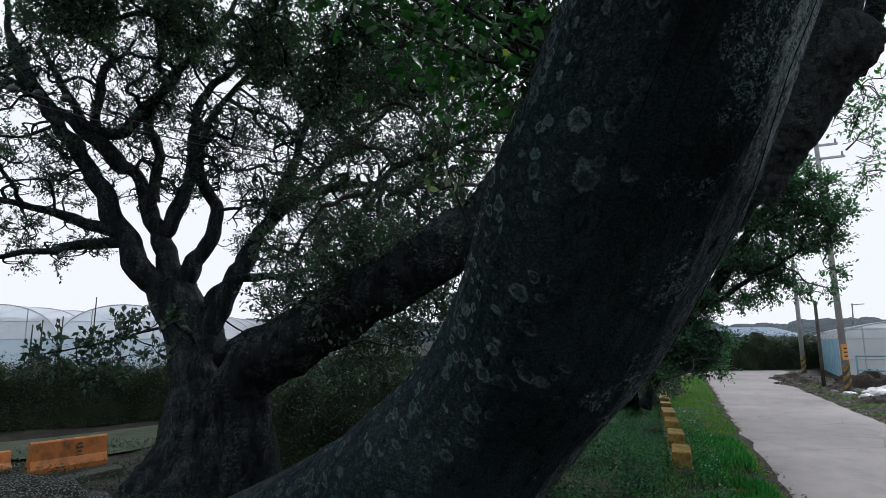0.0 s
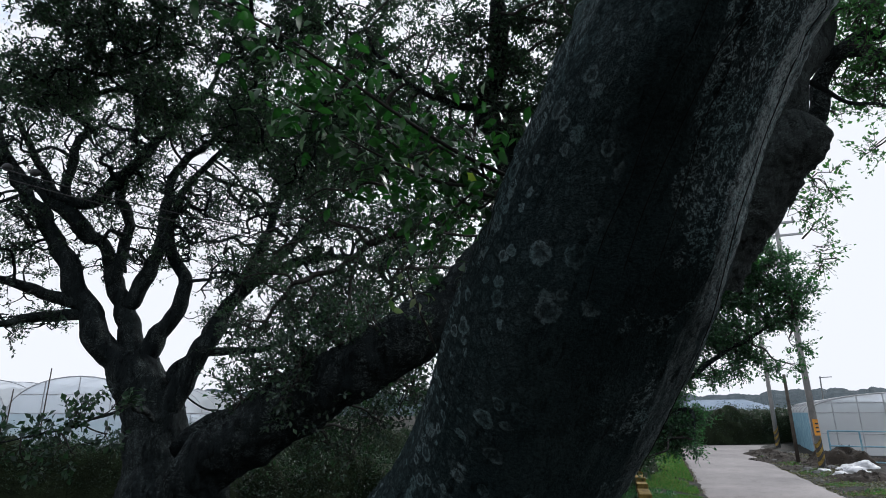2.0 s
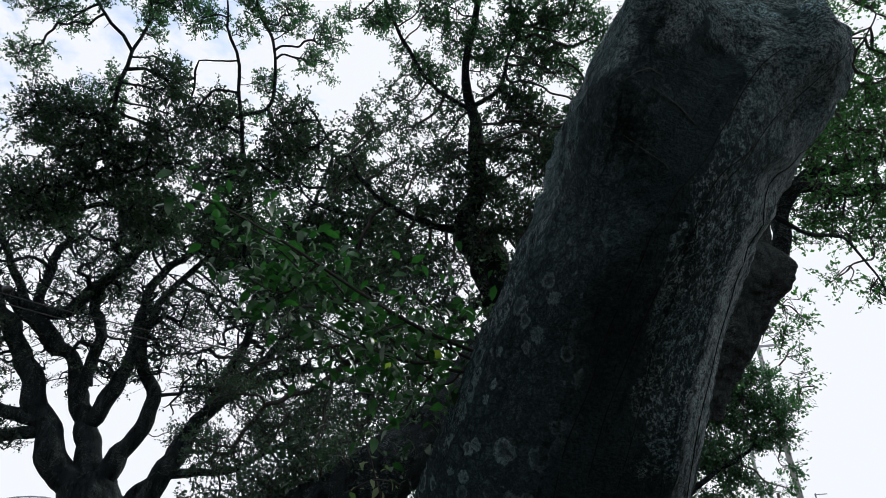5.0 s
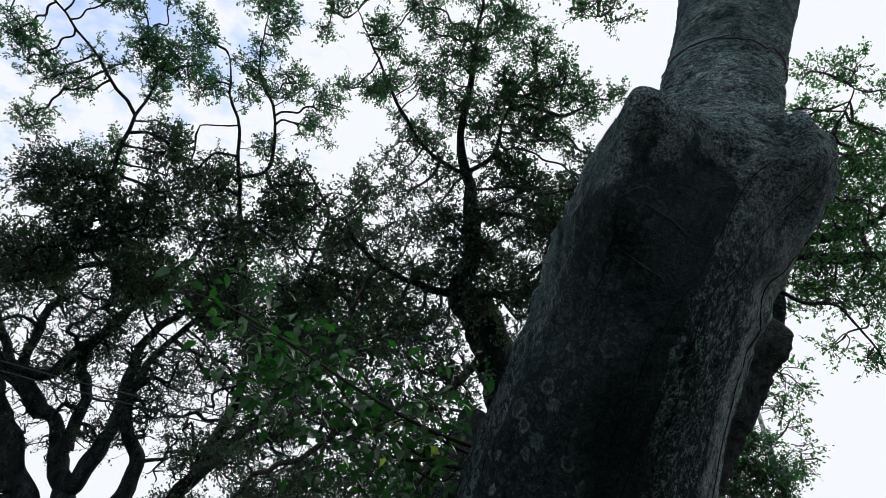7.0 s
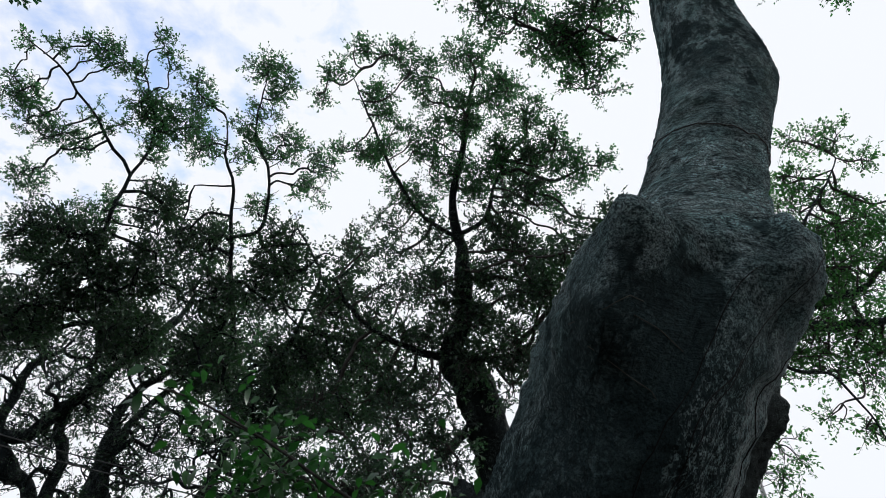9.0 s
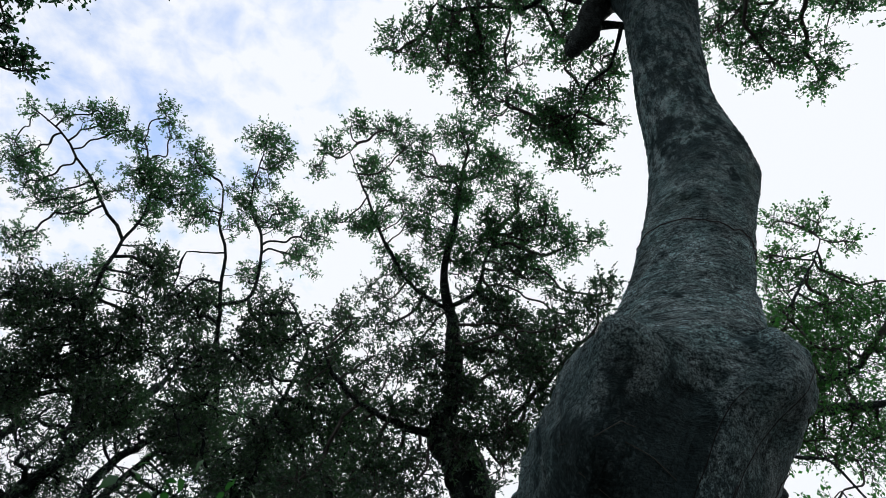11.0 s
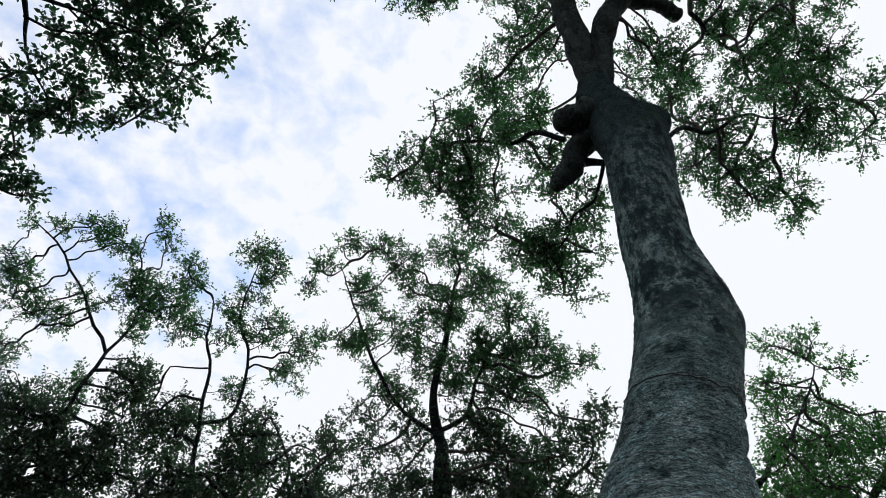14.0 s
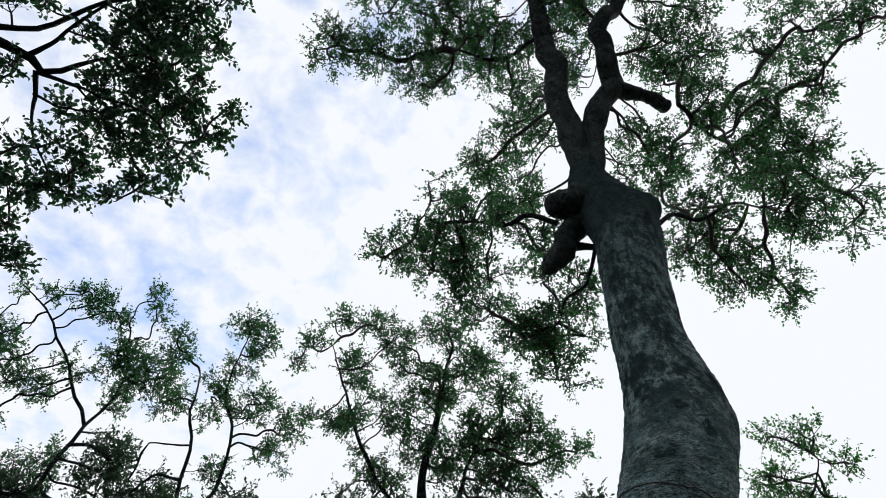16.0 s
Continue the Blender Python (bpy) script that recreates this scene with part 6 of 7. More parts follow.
# the tree's limbs above are drawn at two thirds, then scaled up about the camera's place to fit its view from farther
# off
full = Matrix.Translation(-ORIGIN[tree_b.name]) @ Matrix.Translation(EYE_B) @ Matrix.Scale(VIEW_SCALE, 4) @ Matrix.Translation(-EYE_B) @ Matrix.Translation(ORIGIN[tree_b.name])
for ob in list(bpy.data.objects):
    if ob.parent == tree_b:
        ob.data.transform(full)
# a low leafy bough that reaches out over the bank
LS = [[(-6.157, 14.190, 1.941, 0.055), (-4.60, 10.40, 2.10, 0.045), (-3.745, 8.181, 2.164, 0.032), (-3.287, 6.849, 2.170, 0.022), (-3.175, 6.013, 2.037, 0.014), (-3.276, 5.498, 1.949, 0.01), (-3.620, 5.155, 1.849, 0.004)]]
stem("limb", LS[0], BARK_D, tree_b, 50, 8, 0.1, 4)
make_crown(tree_b, LS, [(-3.57, 5.31, 1.87, 0.13), (-3.39, 5.43, 1.90, 0.14), (-3.20, 5.54, 1.98, 0.13), (-3.09, 5.72, 2.14, 0.11), (-2.90, 5.92, 2.18, 0.09), (-3.37, 5.43, 1.71, 0.16), (-3.14, 5.57, 1.76, 0.14), (-3.65, 5.13, 1.78, 0.07), (-2.98, 5.89, 1.86, 0.13)],
           91, 130, 0.085, LEAF_DARK, 3, 7, 0.18, step=0.14, tip=0.004, kill=0.2)
# the high shoots of the same tree, bare stems with tufts
HB = [
    [(-7.79, 14.40, 9.33, 0.10), (-5.60, 10.40, 8.00, 0.062), (-5.251, 8.394, 8.944, 0.043), (-4.945, 7.874, 10.155, 0.034), (-5.285, 7.570, 10.555, 0.029), (-5.671, 7.110, 11.023, 0.023), (-6.194, 6.462, 11.478, 0.018), (-6.649, 6.122, 11.682, 0.009)],
    [(-4.945, 7.874, 10.155, 0.029), (-4.697, 7.632, 10.717, 0.023), (-4.644, 7.310, 11.194, 0.018)],
    [(-4.04, 13.58, 9.20, 0.09), (-2.95, 10.00, 7.90, 0.055), (-2.870, 7.997, 8.894, 0.034), (-2.876, 7.473, 9.682, 0.029), (-3.046, 7.135, 10.111, 0.023), (-3.063, 6.816, 10.686, 0.011)]] + [
    [(-2.870, 7.997, 8.894, 0.034), (-2.300, 7.802, 9.052, 0.032), (-2.255, 7.225, 9.879, 0.026), (-2.528, 6.862, 10.426, 0.02), (-2.380, 6.206, 11.409, 0.009)],
    [(-2.876, 7.473, 9.682, 0.018), (-3.503, 7.426, 9.593, 0.011)],
    [(-1.695, 8.603, 6.869, 0.034), (-1.169, 7.814, 8.016, 0.023), (-1.537, 7.203, 8.583, 0.014)],
]
for l in HB:
    stem("limb", l, BARK_D, tree_b, 40, 8, 0.12, 5)
make_crown(tree_b, HB, [
    (-6.13, 6.26, 11.67, 0.20), (-6.60, 6.16, 11.70, 0.17), (-5.44, 6.31, 11.80, 0.40), (-5.06, 6.73, 11.72, 0.29), (-4.26, 6.04, 11.83, 0.21), (-4.19, 6.36, 11.64, 0.21), (-4.69, 7.07, 11.23, 0.43), (-4.04, 7.30, 10.94, 0.52),
    (-3.57, 6.59, 11.08, 0.37), (-2.36, 6.16, 11.44, 0.30), (-2.11, 6.39, 11.08, 0.23), (-1.97, 6.99, 10.34, 0.36), (-1.31, 7.14, 10.07, 0.32), (-1.54, 7.48, 9.66, 0.31), (-3.37, 7.16, 10.24, 0.32),
    (-6.70, 6.70, 10.90, 0.40), (-6.33, 7.13, 10.51, 0.40), (-5.94, 7.47, 10.50, 0.32), (-6.50, 7.71, 9.77, 0.35), (-5.45, 8.27, 9.67, 0.41), (-5.95, 8.20, 9.34, 0.26), (-2.40, 7.69, 9.47, 0.27), *lace(HB[:4], 40, 201, 0.45, 0.1, 0.65)],
    22, 250, 0.058, LEAF_GREEN, 5, 9, 0.21, step=0.16, tip=0.005, kill=0.2, reach=2.2, wander=0.4, bark_mat=BARK_D)
make_crown(tree_b, HB, [
    (-5.44, 8.75, 8.24, 0.76), (-4.42, 8.82, 8.62, 0.70), (-3.47, 8.37, 9.13, 0.58), (-4.36, 8.25, 9.45, 0.41), (-3.05, 8.77, 8.03, 0.68), (-1.99, 8.34, 8.07, 0.58), (-4.56, 9.15, 7.51, 0.74), (-2.01, 8.10, 8.59, 0.43),
    (-0.93, 8.19, 7.46, 0.47), (-3.07, 9.26, 7.10, 0.73), (-1.46, 8.60, 6.97, 0.62), (-0.32, 8.31, 6.91, 0.54), (-5.45, 8.32, 8.86, 0.52), (-4.25, 8.01, 9.80, 0.37), (-6.21, 8.16, 9.14, 0.39), (-1.93, 9.25, 6.28, 0.76), (-0.46, 8.84, 6.21, 0.67),
    (-6.39, 8.41, 8.83, 0.51), (-6.43, 8.97, 7.65, 0.81), (-1.41, 7.70, 8.13, 0.36), (-0.80, 7.81, 7.73, 0.36), (-1.84, 7.63, 8.78, 0.30), (-0.61, 7.52, 8.19, 0.29)],
    23, 310, 0.074, LEAF_DARK, 4, 9, 0.30, step=0.24, tip=0.0065, kill=0.34, bark_mat=BARK_D)

# ---- the stem with a slanting limb, nearer on the bank ----
tree_l = thing("tree", (-1.90, 5.94, -0.90), "stout tree stem with a thick slanting limb and speckled bark", "tree")
TRUNK_L = [(-1.939, 6.008, -0.835, 0.52), (-1.934, 6.013, 0.035, 0.36), (-1.938, 5.967, 0.687, 0.29), (-2.002, 5.931, 1.241, 0.27), (-1.971, 5.867, 1.593, 0.29), (-1.614, 5.778, 1.854, 0.29),
           (-1.025, 5.600, 2.224, 0.29), (-0.504, 5.347, 2.516, 0.27), (0.031, 5.131, 2.795, 0.26), (0.514, 5.217, 3.244, 0.23), (0.933, 5.375, 3.918, 0.2)]
stem("trunk", TRUNK_L, BARK_D, tree_l, 200, 64, 0.20, 2.4, ridges=0.6)
LIMB_L2 = [(-2.281, 5.976, 1.746, 0.12), (-2.229, 6.212, 1.919, 0.11), (-1.959, 6.511, 2.076, 0.1), (-1.650, 6.791, 2.349, 0.08), (-1.300, 7.044, 2.681, 0.05)]
stem("limb", LIMB_L2, BARK_D, tree_l, 40, 12, 0.12, 2.5)
make_crown(tree_l, [LIMB_L2, TRUNK_L[4:]], [
    (-1.62, 7.32, 1.98, 0.25), (-1.01, 7.13, 1.91, 0.28), (-0.58, 6.98, 2.05, 0.27), (-2.15, 7.06, 2.54, 0.25), (-1.61, 7.18, 2.70, 0.29), (-0.55, 6.47, 3.15, 0.26), (-1.14, 7.10, 1.71, 0.21), (-0.30, 6.78, 2.38, 0.24),
    (-0.03, 6.16, 3.67, 0.31), (-0.55, 6.37, 3.60, 0.29), (0.23, 5.98, 4.21, 0.33), (-0.35, 6.59, 1.98, 0.23), (-0.09, 6.39, 2.23, 0.20), (-0.76, 6.75, 1.72, 0.23), (-1.85, 7.16, 1.71, 0.22), (0.07, 6.56, 2.70, 0.20), (-0.12, 6.58, 2.50, 0.20), (0.10, 6.59, 2.34, 0.16), (0.10, 5.94, 3.73, 0.18), (0.31, 5.89, 3.85, 0.16), (0.46, 5.77, 4.16, 0.20), *lace([TRUNK_L[5:9]], 34, 204, 0.1, 0.30, 0.62, 0.10, 0.20)],
    31, 250, 0.062, LEAF_DARK, 4, 9, 0.24, step=0.18, tip=0.005, kill=0.28)

# ---- middle tree behind the trunk ----
tree_c = thing("tree", (1.94, 8.90, -0.60), "upright tree with a forked dark stem and tufted green crown", "tree")
TRUNK_C = [(1.978, 9.091, 0.610, 0.42), (1.900, 8.376, 4.363, 0.34), (1.389, 7.551, 5.979, 0.3), (1.112, 7.344, 6.243, 0.26), (0.964, 7.175, 6.367, 0.16), (1.152, 6.895, 6.791, 0.13), (1.092, 6.477, 7.397, 0.105),
           (1.079, 6.336, 7.652, 0.085), (1.005, 6.263, 7.839, 0.075), (0.905, 5.979, 8.341, 0.05), (1.055, 5.558, 9.157, 0.045), (1.127, 5.246, 9.923, 0.02)]
stem("trunk", TRUNK_C, BARK_D, tree_c, 160, 24, 0.20, 2.8, ridges=0.5)
LC = [
    [(1.009, 6.288, 7.808, 0.041), (0.549, 6.161, 8.018, 0.031), (0.178, 5.920, 8.307, 0.027), (-0.130, 5.531, 8.697, 0.024), (-0.360, 5.297, 9.162, 0.017), (-0.689, 4.961, 9.653, 0.007)],
    [(1.005, 6.263, 7.839, 0.037), (1.368, 6.052, 8.023, 0.031), (1.505, 5.769, 8.453, 0.024), (1.761, 5.565, 9.013, 0.014)],
    [(0.925, 7.219, 6.294, 0.068), (0.462, 7.196, 6.408, 0.048), (-0.046, 7.108, 6.578, 0.037), (-0.550, 6.880, 6.901, 0.031), (-0.759, 6.662, 7.186, 0.02)],
    [(1.518, 7.655, 5.677, 0.088), (1.174, 7.742, 5.338, 0.068), (0.835, 7.786, 5.036, 0.054), (0.177, 7.887, 4.840, 0.034)],
    [(1.047, 7.165, 6.365, 0.054), (1.447, 7.061, 6.227, 0.034), (1.845, 6.947, 6.273, 0.02)],
]
for l in LC:
    stem("limb", l, BARK_D, tree_c, 40, 10, 0.12, 4)
make_crown(tree_c, [*LC, TRUNK_C[5:]], [
    (-0.57, 4.78, 10.04, 0.20), (-0.04, 4.79, 10.07, 0.27), (-0.27, 5.22, 9.49, 0.23), (0.40, 5.04, 9.89, 0.32), (1.05, 4.81, 10.24, 0.36), (1.53, 5.05, 9.75, 0.39), (1.92, 5.13, 9.34, 0.31), (0.93, 5.31, 9.39, 0.39),
    (0.53, 5.55, 8.94, 0.34), (1.74, 5.55, 8.75, 0.45), (1.09, 5.85, 8.59, 0.34), (2.32, 5.09, 8.72, 0.29), (2.55, 5.33, 8.41, 0.29), (2.86, 5.09, 8.21, 0.22), (2.14, 5.67, 8.22, 0.33), *lace([*LC[:2], TRUNK_C[8:]], 30, 202, 0.2, 0.1, 0.7)],
    41, 280, 0.050, LEAF_GREEN, 7, 10, 0.21, step=0.18, tip=0.0055, kill=0.27, label="tufted crown of small green leaves")
# the lower crown takes the darker leaf, which paints its shade
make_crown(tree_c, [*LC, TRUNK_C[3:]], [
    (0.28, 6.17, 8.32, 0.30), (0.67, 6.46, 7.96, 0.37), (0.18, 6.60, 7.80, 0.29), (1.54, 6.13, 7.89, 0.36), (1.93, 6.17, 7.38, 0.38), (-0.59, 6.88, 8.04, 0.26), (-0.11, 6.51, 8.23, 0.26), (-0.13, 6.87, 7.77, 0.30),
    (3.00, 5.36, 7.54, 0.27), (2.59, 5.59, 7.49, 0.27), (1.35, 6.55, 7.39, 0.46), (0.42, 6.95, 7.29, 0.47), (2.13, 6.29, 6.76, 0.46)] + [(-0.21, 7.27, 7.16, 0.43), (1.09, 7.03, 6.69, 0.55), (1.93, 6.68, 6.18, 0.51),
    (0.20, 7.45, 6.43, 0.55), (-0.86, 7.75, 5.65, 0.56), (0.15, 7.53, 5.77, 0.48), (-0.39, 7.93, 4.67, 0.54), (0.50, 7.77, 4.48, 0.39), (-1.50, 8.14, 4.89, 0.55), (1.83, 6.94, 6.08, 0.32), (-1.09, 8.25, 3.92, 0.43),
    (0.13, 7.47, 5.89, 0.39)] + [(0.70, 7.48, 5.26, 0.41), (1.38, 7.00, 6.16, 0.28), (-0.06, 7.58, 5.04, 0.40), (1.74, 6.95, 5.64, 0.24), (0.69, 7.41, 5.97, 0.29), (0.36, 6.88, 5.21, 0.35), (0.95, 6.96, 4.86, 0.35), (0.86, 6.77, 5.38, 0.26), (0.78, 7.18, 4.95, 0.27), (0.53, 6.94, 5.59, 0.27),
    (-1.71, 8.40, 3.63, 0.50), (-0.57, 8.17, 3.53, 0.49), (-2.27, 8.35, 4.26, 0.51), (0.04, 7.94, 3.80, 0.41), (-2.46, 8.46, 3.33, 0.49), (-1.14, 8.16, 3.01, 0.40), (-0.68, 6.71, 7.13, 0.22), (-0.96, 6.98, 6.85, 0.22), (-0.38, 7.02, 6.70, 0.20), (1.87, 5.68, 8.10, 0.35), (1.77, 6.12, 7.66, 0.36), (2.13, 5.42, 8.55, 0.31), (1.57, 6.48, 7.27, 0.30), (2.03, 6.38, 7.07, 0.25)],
    42, 205, 0.062, LEAF_DARK, 4, 10, 0.27, step=0.2, tip=0.0055, kill=0.3, label="dense lower crown, shade put into its darker leaf colour")

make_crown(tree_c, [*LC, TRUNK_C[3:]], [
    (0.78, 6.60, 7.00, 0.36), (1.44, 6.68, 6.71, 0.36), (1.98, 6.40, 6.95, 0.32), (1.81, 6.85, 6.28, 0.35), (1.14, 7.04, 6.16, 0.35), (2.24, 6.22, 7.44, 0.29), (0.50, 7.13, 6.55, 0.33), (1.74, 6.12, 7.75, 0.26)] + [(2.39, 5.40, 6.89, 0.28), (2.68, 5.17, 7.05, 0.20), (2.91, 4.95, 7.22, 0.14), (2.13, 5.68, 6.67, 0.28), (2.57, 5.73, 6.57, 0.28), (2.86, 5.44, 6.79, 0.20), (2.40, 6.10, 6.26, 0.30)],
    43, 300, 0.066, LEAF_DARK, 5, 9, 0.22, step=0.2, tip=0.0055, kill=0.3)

# ---- the cut roadside tree behind the trunk ----
tree_d = thing("tree", (0.68, 7.61, -0.50), "leaning roadside tree with a sawn-off limb and spreading side branches", "tree")
TRUNK_D = [(0.466, 7.604, -0.802, 0.5), (0.870, 7.605, -0.002, 0.42), (1.544, 7.389, 1.067, 0.37), (2.248, 6.939, 2.255, 0.36), (3.007, 6.028, 3.445, 0.34), (3.448, 5.369, 4.174, 0.34), (3.459, 4.868, 4.721, 0.31), (3.529, 4.621, 5.315, 0.28), (3.900, 4.620, 5.600, 0.20), (4.130, 4.600, 6.395, 0.085), (4.326, 5.474, 6.308, 0.05)]
stem("trunk", TRUNK_D, BARK_G, tree_d, 140, 40, 0.16, 2.6, ridges=0.5)
STUB_D = [(3.043, 5.647, 3.511, 0.36), (3.258, 5.288, 3.982, 0.34), (3.455, 4.968, 4.359, 0.31), (3.596, 4.704, 4.587, 0.28), (3.658, 4.583, 4.685, 0.25), (3.683, 4.529, 4.727, 0.2), (3.694, 4.512, 4.743, 0.08)]
stem("stub", STUB_D, BARK_G, tree_d, 90, 60, 0.16, 3.5, ridges=0.9, label="sawn-off limb")
LD = [
    [(3.966, 4.620, 5.502, 0.085), (4.415, 4.640, 5.558, 0.065), (4.944, 4.724, 5.592, 0.055), (5.540, 4.695, 5.649, 0.039), (6.203, 4.553, 5.687, 0.019)],
    [(3.884, 4.700, 5.240, 0.03), (4.241, 4.768, 5.097, 0.02), (4.634, 4.741, 5.037, 0.016), (4.890, 4.803, 4.706, 0.011), (5.052, 4.914, 4.406, 0.006)],
    [(4.127, 4.580, 6.122, 0.030), (4.703, 4.488, 6.645, 0.020), (5.376, 4.497, 7.347, 0.014), (5.829, 4.382, 7.996, 0.008)],
]
LD.append([(4.06, 5.26, 4.59, 0.13), (4.18, 5.12, 5.02, 0.1), (4.27, 4.94, 5.56, 0.085), (4.63, 4.92, 5.86, 0.07), (5.18, 4.94, 6.06, 0.055), (5.84, 4.92, 6.33, 0.03)])
for l in LD:
    stem("limb", l, BARK_D, tree_d, 40, 10, 0.12, 3)
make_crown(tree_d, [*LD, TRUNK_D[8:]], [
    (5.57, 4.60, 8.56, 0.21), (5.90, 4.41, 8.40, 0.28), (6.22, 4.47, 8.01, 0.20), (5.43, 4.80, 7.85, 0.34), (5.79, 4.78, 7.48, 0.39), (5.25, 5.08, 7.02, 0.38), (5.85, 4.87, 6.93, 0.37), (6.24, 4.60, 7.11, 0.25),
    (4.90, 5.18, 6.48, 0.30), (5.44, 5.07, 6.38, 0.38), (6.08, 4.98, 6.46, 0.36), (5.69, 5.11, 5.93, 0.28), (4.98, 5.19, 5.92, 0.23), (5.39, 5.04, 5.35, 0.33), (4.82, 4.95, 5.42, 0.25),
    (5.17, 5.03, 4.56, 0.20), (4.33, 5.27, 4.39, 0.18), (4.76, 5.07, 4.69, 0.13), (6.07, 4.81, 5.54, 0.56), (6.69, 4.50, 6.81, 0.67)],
    51, 290, 0.052, LEAF_LIT, 4, 10, 0.24, step=0.19, tip=0.0055, kill=0.3, label="green leaves in layered sprays, sunlight put into their colour")
make_crown(tree_d, [*LD, TRUNK_D[8:]], [(4.74, 4.54, 6.07, 0.22), (5.07, 4.40, 6.21, 0.26), (4.96, 4.55, 5.76, 0.22), (4.76, 4.80, 5.69, 0.16), (5.26, 4.73, 5.52, 0.19), (5.35, 4.30, 6.74, 0.25), (4.59, 4.92, 5.29, 0.15), (4.81, 4.79, 5.16, 0.17), (5.13, 4.85, 5.03, 0.15), (5.05, 4.39, 6.64, 0.22), (4.30, 4.30, 5.30, 0.18), (4.15, 4.20, 5.75, 0.18), (4.30, 4.25, 6.20, 0.18), (4.60, 4.30, 6.55, 0.18), (4.75, 4.35, 7.05, 0.16), (4.76, 4.96, 6.06, 0.17), (5.12, 4.96, 6.33, 0.17), (5.25, 5.19, 5.91, 0.17), (4.85, 4.84, 6.42, 0.17), (5.29, 4.93, 6.71, 0.17)] + [(4.39, 5.07, 5.45, 0.14), (4.57, 5.14, 5.21, 0.12), (4.46, 4.94, 5.85, 0.15), (4.69, 5.01, 5.59, 0.14), (4.85, 5.09, 5.30, 0.12), (5.00, 5.04, 5.45, 0.12), (4.56, 4.84, 6.14, 0.14), (4.32, 4.89, 6.03, 0.12)],
           53, 290, 0.054, LEAF_LIT, 5, 8, 0.22, step=0.18, tip=0.0055, kill=0.28, reach=2.0)
HD = [[(3.422, 5.659, 3.533, 0.05), (3.712, 5.312, 4.011, 0.03), (4.008, 5.155, 4.179, 0.015)], [(3.615, 5.464, 3.772, 0.03), (3.936, 5.340, 3.847, 0.018), (4.264, 5.299, 3.603, 0.008)]]
make_crown(tree_d, HD, [(3.97, 5.23, 4.07, 0.11), (4.06, 5.13, 4.14, 0.12), (4.05, 5.22, 3.92, 0.11), (4.21, 5.32, 3.67, 0.09), (3.87, 5.27, 4.17, 0.07), (4.16, 5.40, 3.55, 0.06), (3.59, 5.61, 3.76, 0.13)],
           52, 300, 0.05, LEAF_LIT, 3, 7, 0.2, step=0.15, tip=0.004, kill=0.2, droop=0.3)

# ---- roadside tree further along ----
tree_e = thing("tree", (6.27, 14.13, 0.00), "bushy roadside tree with a dense green crown hanging over the verge", "tree")
TRUNK_E = [(5.056, 14.666, 0.307, 0.17), (5.698, 14.415, 1.877, 0.15), (6.720, 13.782, 3.380, 0.16), (7.225, 13.261, 4.408, 0.11), (7.710, 12.795, 5.258, 0.06)]
stem("trunk", TRUNK_E, BARK_D, tree_e, 40, 14, 0.1, 2)
LE = [[(6.298, 14.051, 2.776, 0.09), (6.721, 13.705, 2.988, 0.07), (7.075, 13.156, 3.315, 0.06), (7.771, 12.698, 3.783, 0.04), (8.225, 12.356, 4.113, 0.02)], [(5.738, 14.399, 1.933, 0.07), (6.108, 14.028, 2.016, 0.06), (6.497, 13.519, 2.145, 0.05), (6.420, 13.327, 1.496, 0.02)]]
for l in LE:
    stem("limb", l, BARK_D, tree_e, 24, 8, 0.12, 3)
make_crown(tree_e, [TRUNK_E[1:], *LE], [
    (7.75, 12.82, 5.54, 0.52), (8.12, 12.37, 5.41, 0.51), (8.43, 12.07, 4.82, 0.46), (7.96, 12.65, 4.69, 0.57), (7.37, 13.22, 4.81, 0.59), (8.23, 12.36, 4.11, 0.39), (8.57, 12.11, 4.19, 0.24), (7.48, 13.09, 3.84, 0.58),
    (7.04, 13.78, 3.94, 0.73), (7.10, 13.51, 3.01, 0.33), (6.49, 13.83, 2.83, 0.41), (5.92, 13.77, 1.48, 0.36), (6.25, 13.63, 1.68, 0.28), (7.57, 13.12, 3.18, 0.32)] + [(7.81, 12.85, 3.28, 0.25), (8.12, 12.56, 3.06, 0.20), (8.47, 12.33, 3.04, 0.16), (6.13, 14.34, 2.44, 0.48), (6.22, 13.87, 1.75, 0.60),
    (6.54, 13.50, 1.95, 0.26), (6.29, 13.16, 1.31, 0.18), (5.73, 13.86, 1.54, 0.45), (5.80, 14.48, 2.02, 0.75), (8.56, 12.21, 3.53, 0.15), (4.95, 13.73, 1.75, 0.48), (4.48, 13.24, 1.24, 0.36), (5.06, 13.25, 1.18, 0.25)],
    61, 250, 0.09, LEAF_GREEN, 5, 9, 0.34, step=0.3, tip=0.006, kill=0.4, label="dense mid-green crown")

